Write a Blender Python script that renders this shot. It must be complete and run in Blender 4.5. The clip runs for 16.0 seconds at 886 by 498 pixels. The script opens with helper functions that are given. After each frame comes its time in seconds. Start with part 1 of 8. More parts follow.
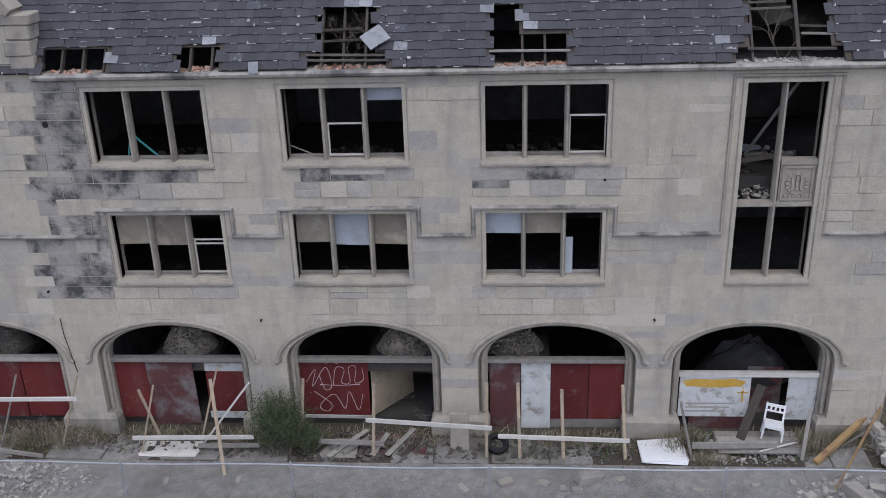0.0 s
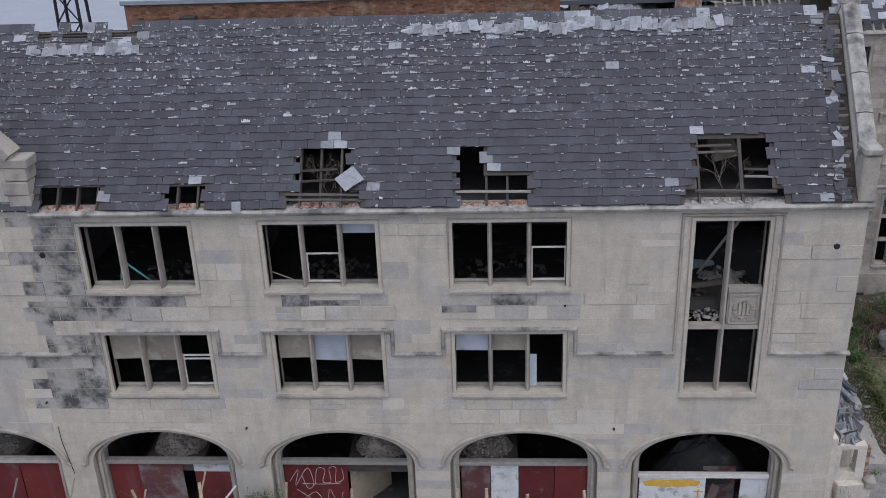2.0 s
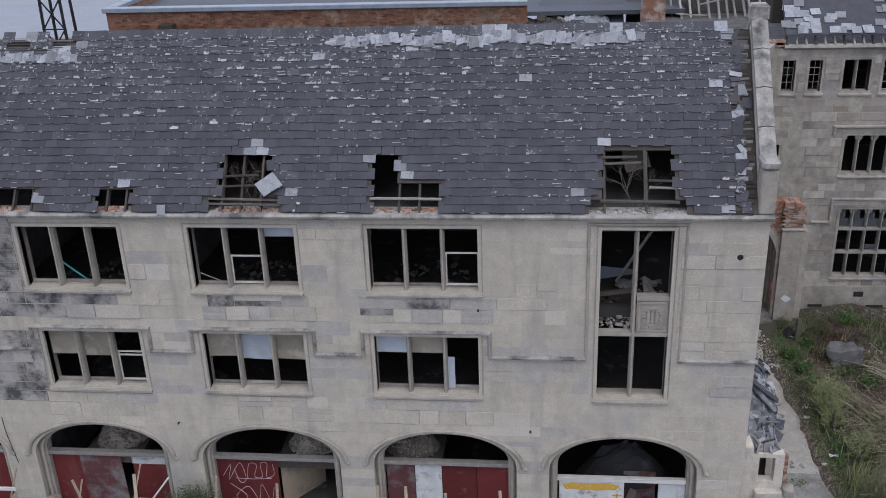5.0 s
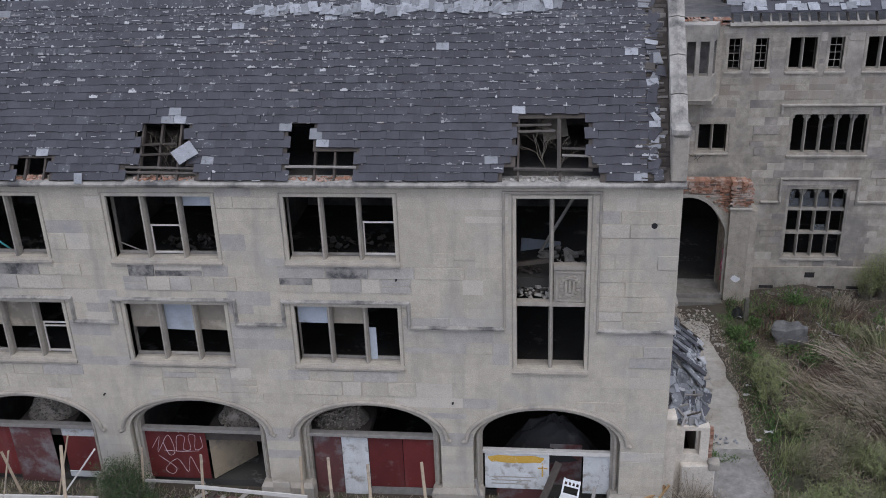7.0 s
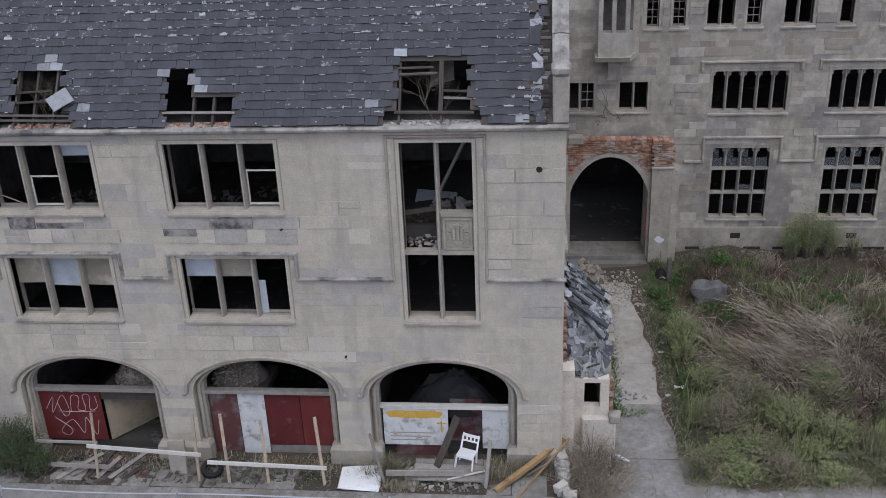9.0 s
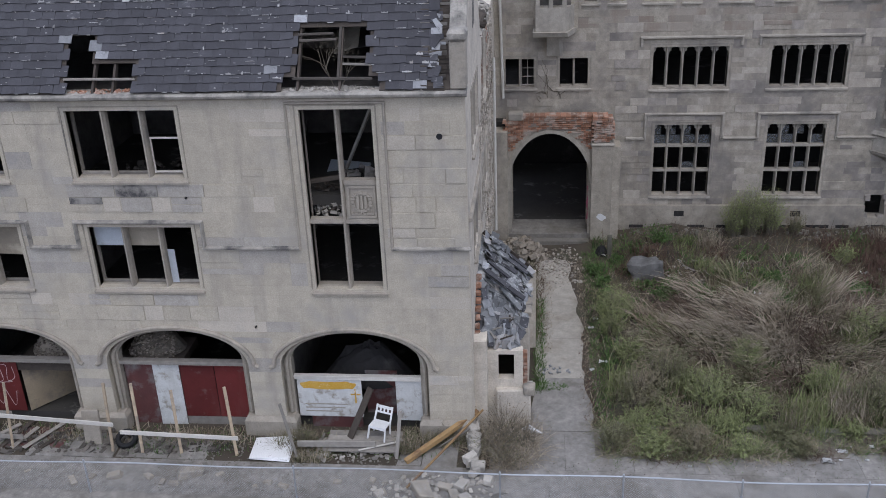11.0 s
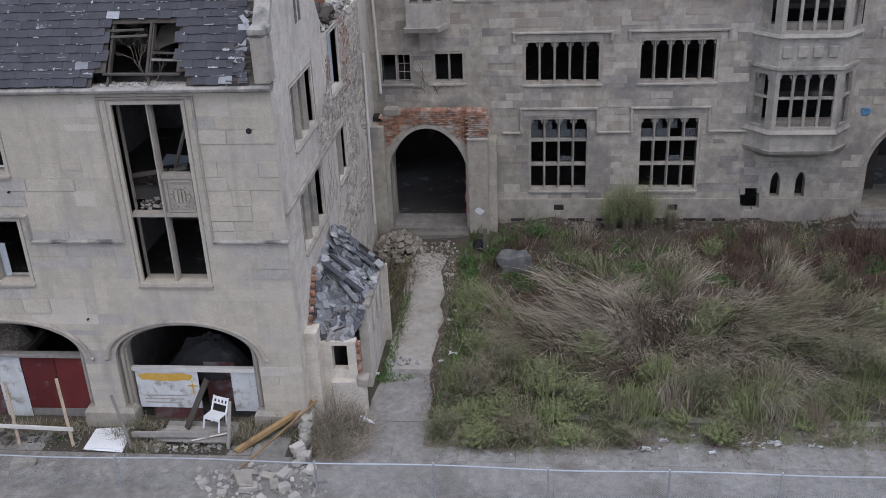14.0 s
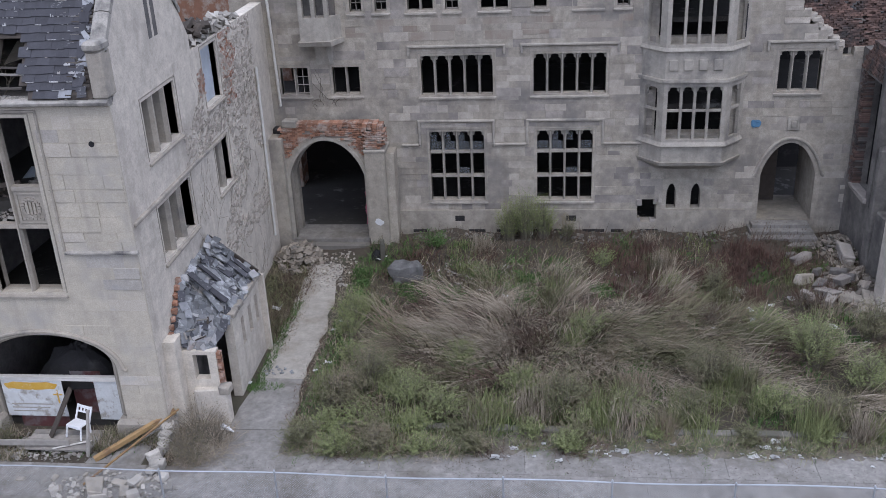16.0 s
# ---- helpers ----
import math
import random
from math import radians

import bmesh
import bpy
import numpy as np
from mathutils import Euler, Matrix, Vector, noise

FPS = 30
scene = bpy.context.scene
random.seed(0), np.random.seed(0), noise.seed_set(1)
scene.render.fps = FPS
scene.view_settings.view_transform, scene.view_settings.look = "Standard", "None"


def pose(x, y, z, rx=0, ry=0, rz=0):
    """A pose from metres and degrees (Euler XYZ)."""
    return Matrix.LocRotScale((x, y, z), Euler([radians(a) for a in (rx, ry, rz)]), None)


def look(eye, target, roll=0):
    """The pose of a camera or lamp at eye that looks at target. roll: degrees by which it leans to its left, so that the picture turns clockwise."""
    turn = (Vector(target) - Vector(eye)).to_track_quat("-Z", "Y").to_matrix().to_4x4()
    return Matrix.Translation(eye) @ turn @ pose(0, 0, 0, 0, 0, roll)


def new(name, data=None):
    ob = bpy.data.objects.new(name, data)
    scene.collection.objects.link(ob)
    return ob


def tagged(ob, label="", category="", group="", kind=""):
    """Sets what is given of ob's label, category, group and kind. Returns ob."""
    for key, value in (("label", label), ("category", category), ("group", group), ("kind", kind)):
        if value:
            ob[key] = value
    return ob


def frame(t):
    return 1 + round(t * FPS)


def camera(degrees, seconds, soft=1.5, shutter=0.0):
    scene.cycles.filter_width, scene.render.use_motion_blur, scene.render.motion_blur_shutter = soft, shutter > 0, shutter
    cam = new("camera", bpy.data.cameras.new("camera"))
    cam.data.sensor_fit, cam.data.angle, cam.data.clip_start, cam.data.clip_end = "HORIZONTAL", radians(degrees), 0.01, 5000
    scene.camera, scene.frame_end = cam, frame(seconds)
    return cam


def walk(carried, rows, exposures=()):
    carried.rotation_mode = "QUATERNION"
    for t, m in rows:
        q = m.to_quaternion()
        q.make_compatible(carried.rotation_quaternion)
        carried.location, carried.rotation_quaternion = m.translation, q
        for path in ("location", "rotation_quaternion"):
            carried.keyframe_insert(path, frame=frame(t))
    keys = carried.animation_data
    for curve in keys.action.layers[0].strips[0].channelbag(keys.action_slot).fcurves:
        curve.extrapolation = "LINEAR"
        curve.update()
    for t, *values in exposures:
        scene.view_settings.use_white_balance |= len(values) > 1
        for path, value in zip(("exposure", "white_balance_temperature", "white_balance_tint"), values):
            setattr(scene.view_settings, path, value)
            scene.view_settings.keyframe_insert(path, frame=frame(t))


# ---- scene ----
cam = camera(49.6, 16.0, soft=0.9)
# seconds, x, y, z, then the turns about x, y and z
ROWS = [
    (0.0, 1.012, -23.662, 16.238, 66.54, 1.73, 3.39),
    (0.5, 1.090, -23.643, 17.136, 66.54, 1.67, 2.72),
    (1.0, 1.419, -23.569, 18.241, 66.19, 1.80, 2.61),
    (1.5, 1.641, -23.626, 19.383, 65.99, 1.90, 2.82),
    (2.0, 1.864, -23.817, 20.257, 66.00, 1.92, 3.10),
    (2.5, 2.246, -24.011, 20.586, 66.12, 1.94, 3.64),
    (3.0, 2.785, -24.131, 20.742, 66.08, 1.94, 4.29),
    (3.5, 3.371, -24.269, 20.657, 66.38, 1.86, 4.74),
    (4.0, 4.005, -24.314, 20.662, 66.45, 1.88, 5.07),
    (6.5, 7.221, -24.415, 19.887, 66.27, 1.95, 5.85),
    (7.0, 7.837, -24.399, 19.639, 66.31, 1.97, 5.94),
    (7.5, 8.453, -24.333, 19.318, 66.15, 1.99, 5.89),
    (8.0, 9.072, -24.287, 18.970, 66.02, 2.02, 5.38),
    (8.5, 9.800, -24.191, 18.584, 65.88, 2.10, 4.90),
    (9.0, 10.563, -24.121, 18.218, 65.74, 2.14, 4.98),
    (11.5, 14.097, -24.003, 17.425, 65.24, 2.19, 5.51),
    (12.0, 14.835, -23.978, 17.448, 65.15, 2.16, 5.48),
    (12.5, 15.694, -24.005, 17.453, 65.06, 2.23, 5.57),
    (13.0, 16.560, -23.972, 17.439, 65.02, 2.19, 5.41),
    (13.5, 17.461, -23.913, 17.373, 64.93, 2.24, 5.09),
    (14.0, 18.403, -23.990, 17.363, 65.06, 2.23, 5.20),
    (14.5, 19.383, -23.991, 17.348, 65.36, 2.26, 5.24),
    (15.0, 20.531, -24.011, 17.426, 65.38, 2.30, 5.35),
    (15.5, 21.829, -24.058, 17.495, 65.60, 2.30, 5.42),
    (16.0, 22.919, -23.987, 17.384, 65.69, 2.34, 5.39),
]
walk(cam, [(t, pose(x, y, z, rx, ry, rz)) for t, x, y, z, rx, ry, rz in ROWS], exposures=((0.0, 0.0, 6500, 10), (13.0, 0.0, 6500, 10), (14.5, 0.07, 6450, 11), (16.0, 0.25, 6290, 12)))

# ---- light: an overcast day ----
world = bpy.data.worlds.new("world")
scene.world = world
world.use_nodes = True
wn, wl = world.node_tree.nodes, world.node_tree.links
sky = wn.new("ShaderNodeTexSky")
sky.sky_type = "NISHITA"
sky.sun_disc = False
sky.sun_elevation, sky.sun_rotation = radians(64), radians(155)
sky.dust_density, sky.ozone_density = 4.0, 1.0
pale = wn.new("ShaderNodeMix")
pale.data_type = "RGBA"
pale.inputs[0].default_value = 0.8
pale.inputs[7].default_value = (12.05, 13.4, 17.5, 1)
wl.new(sky.outputs[0], pale.inputs[6])
wl.new(pale.outputs[2], wn["Background"].inputs[0])
wn["Background"].inputs[1].default_value = 0.1
sun = new("sun", bpy.data.lights.new("sun", "SUN"))
sun.data.energy, sun.data.angle, sun.data.color = 1.0, radians(35), (1.0, 0.97, 0.92)
sun.matrix_world = look((12, -26, 60), (0, 0, 0))


# ---- materials ----
def material(name, base, other=None, scale=3.0, rough=0.85, bump=0.3, fine=40.0, stain=None, stain_scale=0.6,
             stain_cut=(0.5, 0.7), vary=0.25, metal=0.0, spec=0.3, streak=None, streak_amount=0.5, blotch=0.0, blotch_scale=2.6):
    """A surface with variation at two scales, a stain and a tone of its own for each piece."""
    m = bpy.data.materials.new(name)
    m.use_nodes = True
    n, l = m.node_tree.nodes, m.node_tree.links
    b = n["Principled BSDF"]
    b.inputs["Roughness"].default_value = rough
    b.inputs["Metallic"].default_value = metal
    b.inputs["Specular IOR Level"].default_value = spec
    geo = n.new("ShaderNodeNewGeometry")
    info = n.new("ShaderNodeObjectInfo")
    tone = n.new("ShaderNodeMath")
    tone.operation = "ADD"
    l.new(geo.outputs["Random Per Island"], tone.inputs[0])
    l.new(info.outputs["Random"], tone.inputs[1])
    frac = n.new("ShaderNodeMath")
    frac.operation = "FRACT"
    l.new(tone.outputs[0], frac.inputs[0])

    def grain(s, detail=6.0, rougher=0.6, squash=None):
        t = n.new("ShaderNodeTexNoise")
        t.inputs["Scale"].default_value, t.inputs["Detail"].default_value, t.inputs["Roughness"].default_value = s, detail, rougher
        if squash:
            mp = n.new("ShaderNodeMapping")
            mp.inputs["Scale"].default_value = squash
            l.new(geo.outputs["Position"], mp.inputs[0])
            l.new(mp.outputs[0], t.inputs["Vector"])
        else:
            l.new(geo.outputs["Position"], t.inputs["Vector"])
        return t.outputs[0]

    def ramp(src, a, c):
        r = n.new("ShaderNodeMapRange")
        r.inputs[1].default_value, r.inputs[2].default_value = a, c
        l.new(src, r.inputs[0])
        return r.outputs[0]

    def mix(fac, a, c, how="MIX"):
        x = n.new("ShaderNodeMix")
        x.data_type, x.blend_type = "RGBA", how
        for v, sock in ((fac, x.inputs[0]), (a, x.inputs[6]), (c, x.inputs[7])):
            if isinstance(v, (int, float)):
                sock.default_value = v
            elif isinstance(v, tuple):
                sock.default_value = (*v, 1)
            else:
                l.new(v, sock)
        return x.outputs[2]

    other = other or tuple(c * 0.7 for c in base)
    col = mix(ramp(grain(scale), 0.32, 0.68), base, other)
    col = mix(ramp(grain(fine, 3.0), 0.3, 0.75), col, tuple(c * 0.72 for c in base))
    dark = n.new("ShaderNodeMapRange")
    dark.inputs[3].default_value, dark.inputs[4].default_value = 1 - vary, 1 + vary
    l.new(frac.outputs[0], dark.inputs[0])
    comb = n.new("ShaderNodeCombineColor")
    for i in range(3):
        l.new(dark.outputs[0], comb.inputs[i])
    col = mix(1.0, col, comb.outputs[0], "MULTIPLY")
    if blotch:
        bl = n.new("ShaderNodeMapRange")
        bl.inputs[1].default_value, bl.inputs[2].default_value = 0.3, 0.7
        bl.inputs[3].default_value, bl.inputs[4].default_value = 1 - blotch, 1 + blotch * 0.6
        l.new(grain(blotch_scale, 9.0, 0.72), bl.inputs[0])
        grey = n.new("ShaderNodeCombineColor")
        for i in range(3):
            l.new(bl.outputs[0], grey.inputs[i])
        col = mix(1.0, col, grey.outputs[0], "MULTIPLY")
    if stain:
        col = mix(ramp(grain(stain_scale, 8.0, 0.65), *stain_cut), col, stain)
    if streak:
        f = n.new("ShaderNodeMath")
        f.operation = "MULTIPLY"
        f.inputs[1].default_value = streak_amount
        l.new(ramp(grain(1.0, 5.0, 0.6, (1.6, 1.6, 0.22)), 0.52, 0.75), f.inputs[0])
        col = mix(f.outputs[0], col, streak)
    l.new(col, b.inputs["Base Color"])
    bp = n.new("ShaderNodeBump")
    bp.inputs["Strength"].default_value, bp.inputs["Distance"].default_value = bump, 0.03
    l.new(grain(fine * 0.6, 8.0, 0.7), bp.inputs["Height"])
    l.new(bp.outputs[0], b.inputs["Normal"])
    return m


STONE = material("limestone", (0.505, 0.453, 0.365), (0.462, 0.417, 0.342), 0.9, 0.9, 0.35, 26, (0.33, 0.312, 0.285), 0.42, (0.52, 0.72), 0.055, streak=(0.2, 0.185, 0.165), streak_amount=0.5, blotch=0.16)
BLUESTONE = material("blue_grey_limestone", (0.44, 0.405, 0.355), (0.40, 0.375, 0.335), 1.2, 0.9, 0.35, 26, (0.28, 0.272, 0.262), 0.8, (0.54, 0.72), 0.07, blotch=0.2)
LIGHTSTONE = material("clean_limestone", (0.545, 0.49, 0.41), (0.50, 0.452, 0.382), 1.3, 0.9, 0.35, 26, (0.36, 0.345, 0.32), 0.8, (0.56, 0.74), 0.06, blotch=0.14)
SOOTSTONE = material("sooty_limestone", (0.42, 0.39, 0.345), (0.31, 0.295, 0.275), 1.6, 0.92, 0.4, 24, (0.07, 0.068, 0.068), 1.3, (0.45, 0.6), 0.12, blotch=0.25)
TRIM = material("dressed_stone", (0.395, 0.352, 0.29), (0.30, 0.272, 0.232), 2.0, 0.88, 0.3, 30, (0.17, 0.16, 0.146), 0.9, (0.52, 0.7), 0.06, streak=(0.12, 0.112, 0.104), streak_amount=0.5, blotch=0.26, blotch_scale=4.0)
CORNICE = material("weathered_cornice", (0.40, 0.372, 0.325), (0.26, 0.245, 0.222), 1.6, 0.9, 0.4, 24, (0.09, 0.086, 0.082), 0.9, (0.48, 0.62), 0.06, blotch=0.3, blotch_scale=4.0)
GREYSTONE = material("grey_limestone", (0.405, 0.362, 0.297), (0.318, 0.289, 0.246), 0.8, 0.9, 0.4, 22, (0.17, 0.155, 0.142), 0.4, (0.5, 0.7), 0.1, streak=(0.16, 0.135, 0.11), streak_amount=0.5, blotch=0.32)
GREYTRIM = material("grey_trim", (0.40, 0.365, 0.31), (0.31, 0.287, 0.25), 2.0, 0.9, 0.3, 30, (0.16, 0.15, 0.138), 0.8, (0.52, 0.72), 0.06, streak=(0.14, 0.125, 0.11), streak_amount=0.45, blotch=0.25)
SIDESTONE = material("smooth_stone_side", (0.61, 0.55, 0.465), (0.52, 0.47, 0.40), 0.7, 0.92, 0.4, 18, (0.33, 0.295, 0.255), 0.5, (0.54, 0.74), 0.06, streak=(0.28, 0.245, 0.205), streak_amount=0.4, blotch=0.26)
SLATE = material("slate", (0.069, 0.068, 0.076), (0.054, 0.053, 0.06), 2.2, 0.75, 0.35, 22, (0.17, 0.165, 0.162), 9.0, (0.65, 0.75), 0.16, blotch=0.22)
WORN = material("worn_slate", (0.078, 0.078, 0.086), (0.055, 0.056, 0.063), 2.2, 0.75, 0.35, 22, (0.26, 0.255, 0.255), 11.0, (0.57, 0.68), 0.2, blotch=0.2)
PALESLATE = material("pale_slate", (0.33, 0.335, 0.345), (0.20, 0.205, 0.215), 6.0, 0.75, 0.3, 25, (0.12, 0.12, 0.125), 9.0, (0.56, 0.68), 0.35)
FLAKE = material("flaked_slate_edge", (0.37, 0.365, 0.36), (0.22, 0.215, 0.21), 7.0, 0.8, 0.3, 25, (0.27, 0.225, 0.19), 1.1, (0.55, 0.7), 0.45)
# dark brown brick and stone, tone lowered further for the shadowed right-hand corner
DARKBRICK = material("dark_brick", (0.20, 0.125, 0.10), (0.12, 0.08, 0.068), 3.0, 0.92, 0.4, 30, (0.07, 0.062, 0.058), 0.9, (0.45, 0.62), 0.4)
DARKSTONE = material("dark_stone", (0.23, 0.212, 0.19), (0.15, 0.14, 0.128), 1.1, 0.93, 0.4, 22, (0.08, 0.075, 0.07), 0.7, (0.46, 0.64), 0.1, blotch=0.35)
GRIT = material("gritty_soil", (0.20, 0.178, 0.148), (0.13, 0.113, 0.09), 1.6, 0.96, 0.6, 18, (0.09, 0.085, 0.06), 1.1, (0.5, 0.66), 0.05, blotch=0.35, blotch_scale=6.0)
LEANSLATE = material("broken_slate", (0.185, 0.19, 0.195), (0.10, 0.103, 0.108), 2.5, 0.75, 0.4, 22, (0.33, 0.34, 0.34), 3.0, (0.52, 0.64), 0.35)
# near-black colour that stands in for unlit depth in interiors and openings
NEARBLACK = material("near_black", (0.032, 0.03, 0.03), (0.02, 0.019, 0.019), 1.5, 0.95, 0.3, 20, (0.07, 0.066, 0.062), 1.2, (0.55, 0.75), 0.2)
BRICK = material("brick", (0.33, 0.175, 0.115), (0.23, 0.115, 0.075), 4.0, 0.9, 0.4, 40, (0.40, 0.34, 0.29), 2.2, (0.47, 0.62), 0.4)
FARBRICK = material("old_red_brick", (0.25, 0.125, 0.075), (0.15, 0.075, 0.05), 3.0, 0.9, 0.4, 12, (0.33, 0.235, 0.165), 1.4, (0.53, 0.7), 0.5, blotch=0.4)
MORTAR = material("mortar", (0.33, 0.29, 0.25), None, 4.0, 0.95, 0.4, 40, vary=0.05)
# blotchy dark plaster, its tone set to keep rooms and recesses dim
DARKPLASTER = material("dark_plaster", (0.15, 0.14, 0.132), (0.09, 0.085, 0.08), 1.5, 0.95, 0.3, 20, (0.19, 0.165, 0.14), 0.7, (0.55, 0.75), 0.05, blotch=0.4)
# dirty floor with paler patches; its dark base stands in for missing light indoors
DARKFLOOR = material("dark_dirty_floor", (0.06, 0.056, 0.05), (0.035, 0.033, 0.03), 1.2, 0.95, 0.4, 20, (0.15, 0.145, 0.135), 1.1, (0.58, 0.68), 0.05)
TIMBER = material("grey_timber", (0.34, 0.315, 0.28), (0.2, 0.185, 0.165), 5.0, 0.85, 0.3, 45, vary=0.3)
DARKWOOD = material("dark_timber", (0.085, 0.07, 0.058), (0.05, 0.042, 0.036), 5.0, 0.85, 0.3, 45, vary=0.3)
PINE = material("raw_pine", (0.45, 0.36, 0.255), (0.32, 0.25, 0.175), 5.0, 0.8, 0.25, 45, (0.24, 0.205, 0.165), 2.5, (0.5, 0.66), 0.2)
OCHRE = material("rusty_ochre_timber", (0.36, 0.235, 0.11), (0.24, 0.15, 0.075), 4.0, 0.85, 0.3, 40, (0.17, 0.10, 0.06), 2.0, (0.5, 0.66), 0.2)
PALEWOOD = material("whitewashed_wood", (0.66, 0.63, 0.58), (0.5, 0.47, 0.42), 4.0, 0.8, 0.2, 40, vary=0.1)
REDPLY = material("red_painted_plywood", (0.155, 0.024, 0.022), (0.095, 0.017, 0.017), 1.3, 0.7, 0.2, 30, (0.13, 0.075, 0.068), 2.2, (0.58, 0.72), 0.2, streak=(0.2, 0.13, 0.12), streak_amount=0.25, blotch=0.25)
DARKRED = material("worn_red_door", (0.12, 0.045, 0.042), (0.08, 0.035, 0.034), 2.0, 0.8, 0.2, 30, (0.17, 0.155, 0.15), 1.3, (0.48, 0.65), 0.1)
WHITEPLY = material("white_painted_board", (0.60, 0.61, 0.60), (0.44, 0.44, 0.42), 2.5, 0.7, 0.2, 30, (0.27, 0.245, 0.21), 2.6, (0.52, 0.64), 0.08, streak=(0.3, 0.28, 0.25), streak_amount=0.5)
TANPLY = material("bare_plywood", (0.36, 0.29, 0.2), (0.27, 0.22, 0.16), 1.8, 0.85, 0.2, 30, (0.16, 0.14, 0.12), 1.5, (0.5, 0.7), 0.1)
DARKSCRAP = material("dark_scrap", (0.13, 0.115, 0.10), (0.07, 0.062, 0.055), 3.0, 0.9, 0.3, 30, vary=0.4)
TANBOARD = material("stained_panel", (0.33, 0.29, 0.23), (0.22, 0.19, 0.15), 2.2, 0.85, 0.2, 30, (0.42, 0.37, 0.29), 1.5, (0.5, 0.66), 0.15)
PALEBOARD = material("pale_panel", (0.50, 0.54, 0.58), (0.36, 0.39, 0.42), 1.6, 0.7, 0.1, 30, (0.3, 0.31, 0.31), 1.4, (0.52, 0.7), 0.1)
YELLOW = material("yellow_paint", (0.55, 0.31, 0.035), (0.62, 0.42, 0.12), 5.0, 0.7, 0.1, 40, (0.66, 0.64, 0.6), 6.0, (0.6, 0.68), 0.05)
GRAFFITI = material("pale_spray_paint", (0.62, 0.5, 0.5), None, 6.0, 0.7, 0.05, 40, vary=0.05)
PINKPAINT = material("pink_spray_paint", (0.45, 0.14, 0.2), None, 6.0, 0.7, 0.05, 40, vary=0.05)
BLUEPAINT = material("blue_spray_paint", (0.12, 0.27, 0.42), None, 6.0, 0.7, 0.05, 40, vary=0.05)
WHITEPLASTIC = material("white_plastic", (0.8, 0.8, 0.8), (0.72, 0.72, 0.71), 4.0, 0.4, 0.05, 40, vary=0.03)
RUBBER = material("tyre_rubber", (0.02, 0.02, 0.021), None, 8.0, 0.75, 0.2, 60, vary=0.05)
TEAL = material("teal_pipe", (0.10, 0.42, 0.42), None, 4.0, 0.5, 0.1, 40, vary=0.05)
STEEL = material("galvanised_steel", (0.55, 0.57, 0.60), (0.42, 0.44, 0.46), 5.0, 0.42, 0.1, 40, vary=0.08, metal=0.7)
WIRE = material("chain_link_wire", (0.42, 0.44, 0.46), None, 5.0, 0.5, 0.05, 40, vary=0.05, metal=0.5)
IRON = material("black_iron", (0.02, 0.02, 0.022), None, 5.0, 0.6, 0.1, 40, vary=0.05)
PIPE = material("white_drainpipe", (0.6, 0.58, 0.53), (0.45, 0.43, 0.39), 3.0, 0.6, 0.1, 40, vary=0.05)
CONCRETE = material("concrete", (0.285, 0.268, 0.245), (0.20, 0.19, 0.173), 0.6, 0.93, 0.45, 24, (0.125, 0.113, 0.096), 0.55, (0.5, 0.68), 0.07, blotch=0.38, blotch_scale=3.4)
PATHCON = material("worn_path_concrete", (0.40, 0.372, 0.325), (0.32, 0.295, 0.255), 0.8, 0.93, 0.35, 24, (0.2, 0.175, 0.14), 0.7, (0.54, 0.72), 0.05, blotch=0.25)
KERB = material("kerb_concrete", (0.22, 0.205, 0.18), (0.15, 0.14, 0.125), 1.5, 0.93, 0.35, 24, (0.10, 0.095, 0.075), 0.9, (0.46, 0.62), 0.1)
PLASTER = material("fallen_plaster", (0.30, 0.26, 0.21), (0.2, 0.175, 0.145), 3.0, 0.95, 0.5, 25, (0.13, 0.12, 0.105), 2.0, (0.5, 0.66), 0.4)
GREYLIGHT = material("pale_grey_limestone", (0.46, 0.41, 0.345), (0.375, 0.34, 0.295), 1.2, 0.9, 0.35, 26, (0.20, 0.18, 0.162), 0.45, (0.52, 0.72), 0.08, blotch=0.28)
GREYDARK = material("dark_grey_limestone", (0.365, 0.327, 0.285), (0.285, 0.26, 0.235), 1.2, 0.9, 0.35, 26, (0.15, 0.135, 0.125), 0.45, (0.48, 0.68), 0.08, blotch=0.3)
RUSTSTONE = material("rust_stained_limestone", (0.35, 0.31, 0.26), (0.28, 0.245, 0.205), 1.2, 0.9, 0.35, 26, (0.235, 0.19, 0.155), 1.1, (0.46, 0.66), 0.1, streak=(0.18, 0.125, 0.09), streak_amount=0.6)
RUBBLE = material("rubble_stone", (0.42, 0.39, 0.34), (0.3, 0.28, 0.25), 2.0, 0.95, 0.5, 25, (0.2, 0.19, 0.17), 1.2, (0.5, 0.7), 0.4)
DIRT = material("soil", (0.085, 0.068, 0.052), (0.05, 0.042, 0.033), 1.0, 0.97, 0.6, 14, (0.065, 0.062, 0.042), 0.8, (0.5, 0.66), 0.05)
STRAW = material("dead_grass", (0.355, 0.302, 0.23), (0.24, 0.203, 0.153), 1.2, 0.9, 0.1, 30, (0.19, 0.145, 0.10), 0.5, (0.52, 0.68), 0.35)
OLIVE = material("olive_grass", (0.165, 0.16, 0.088), (0.095, 0.102, 0.05), 0.9, 0.92, 0.1, 30, (0.22, 0.178, 0.125), 0.7, (0.48, 0.64), 0.45)
CORE = material("rubble_core", (0.47, 0.42, 0.355), (0.37, 0.33, 0.28), 2.0, 0.95, 0.5, 25, (0.25, 0.22, 0.185), 1.2, (0.5, 0.7), 0.22, blotch=0.25)
BROWNSTALK = material("brown_stalks", (0.125, 0.085, 0.062), (0.06, 0.042, 0.033), 1.2, 0.9, 0.1, 30, vary=0.35)
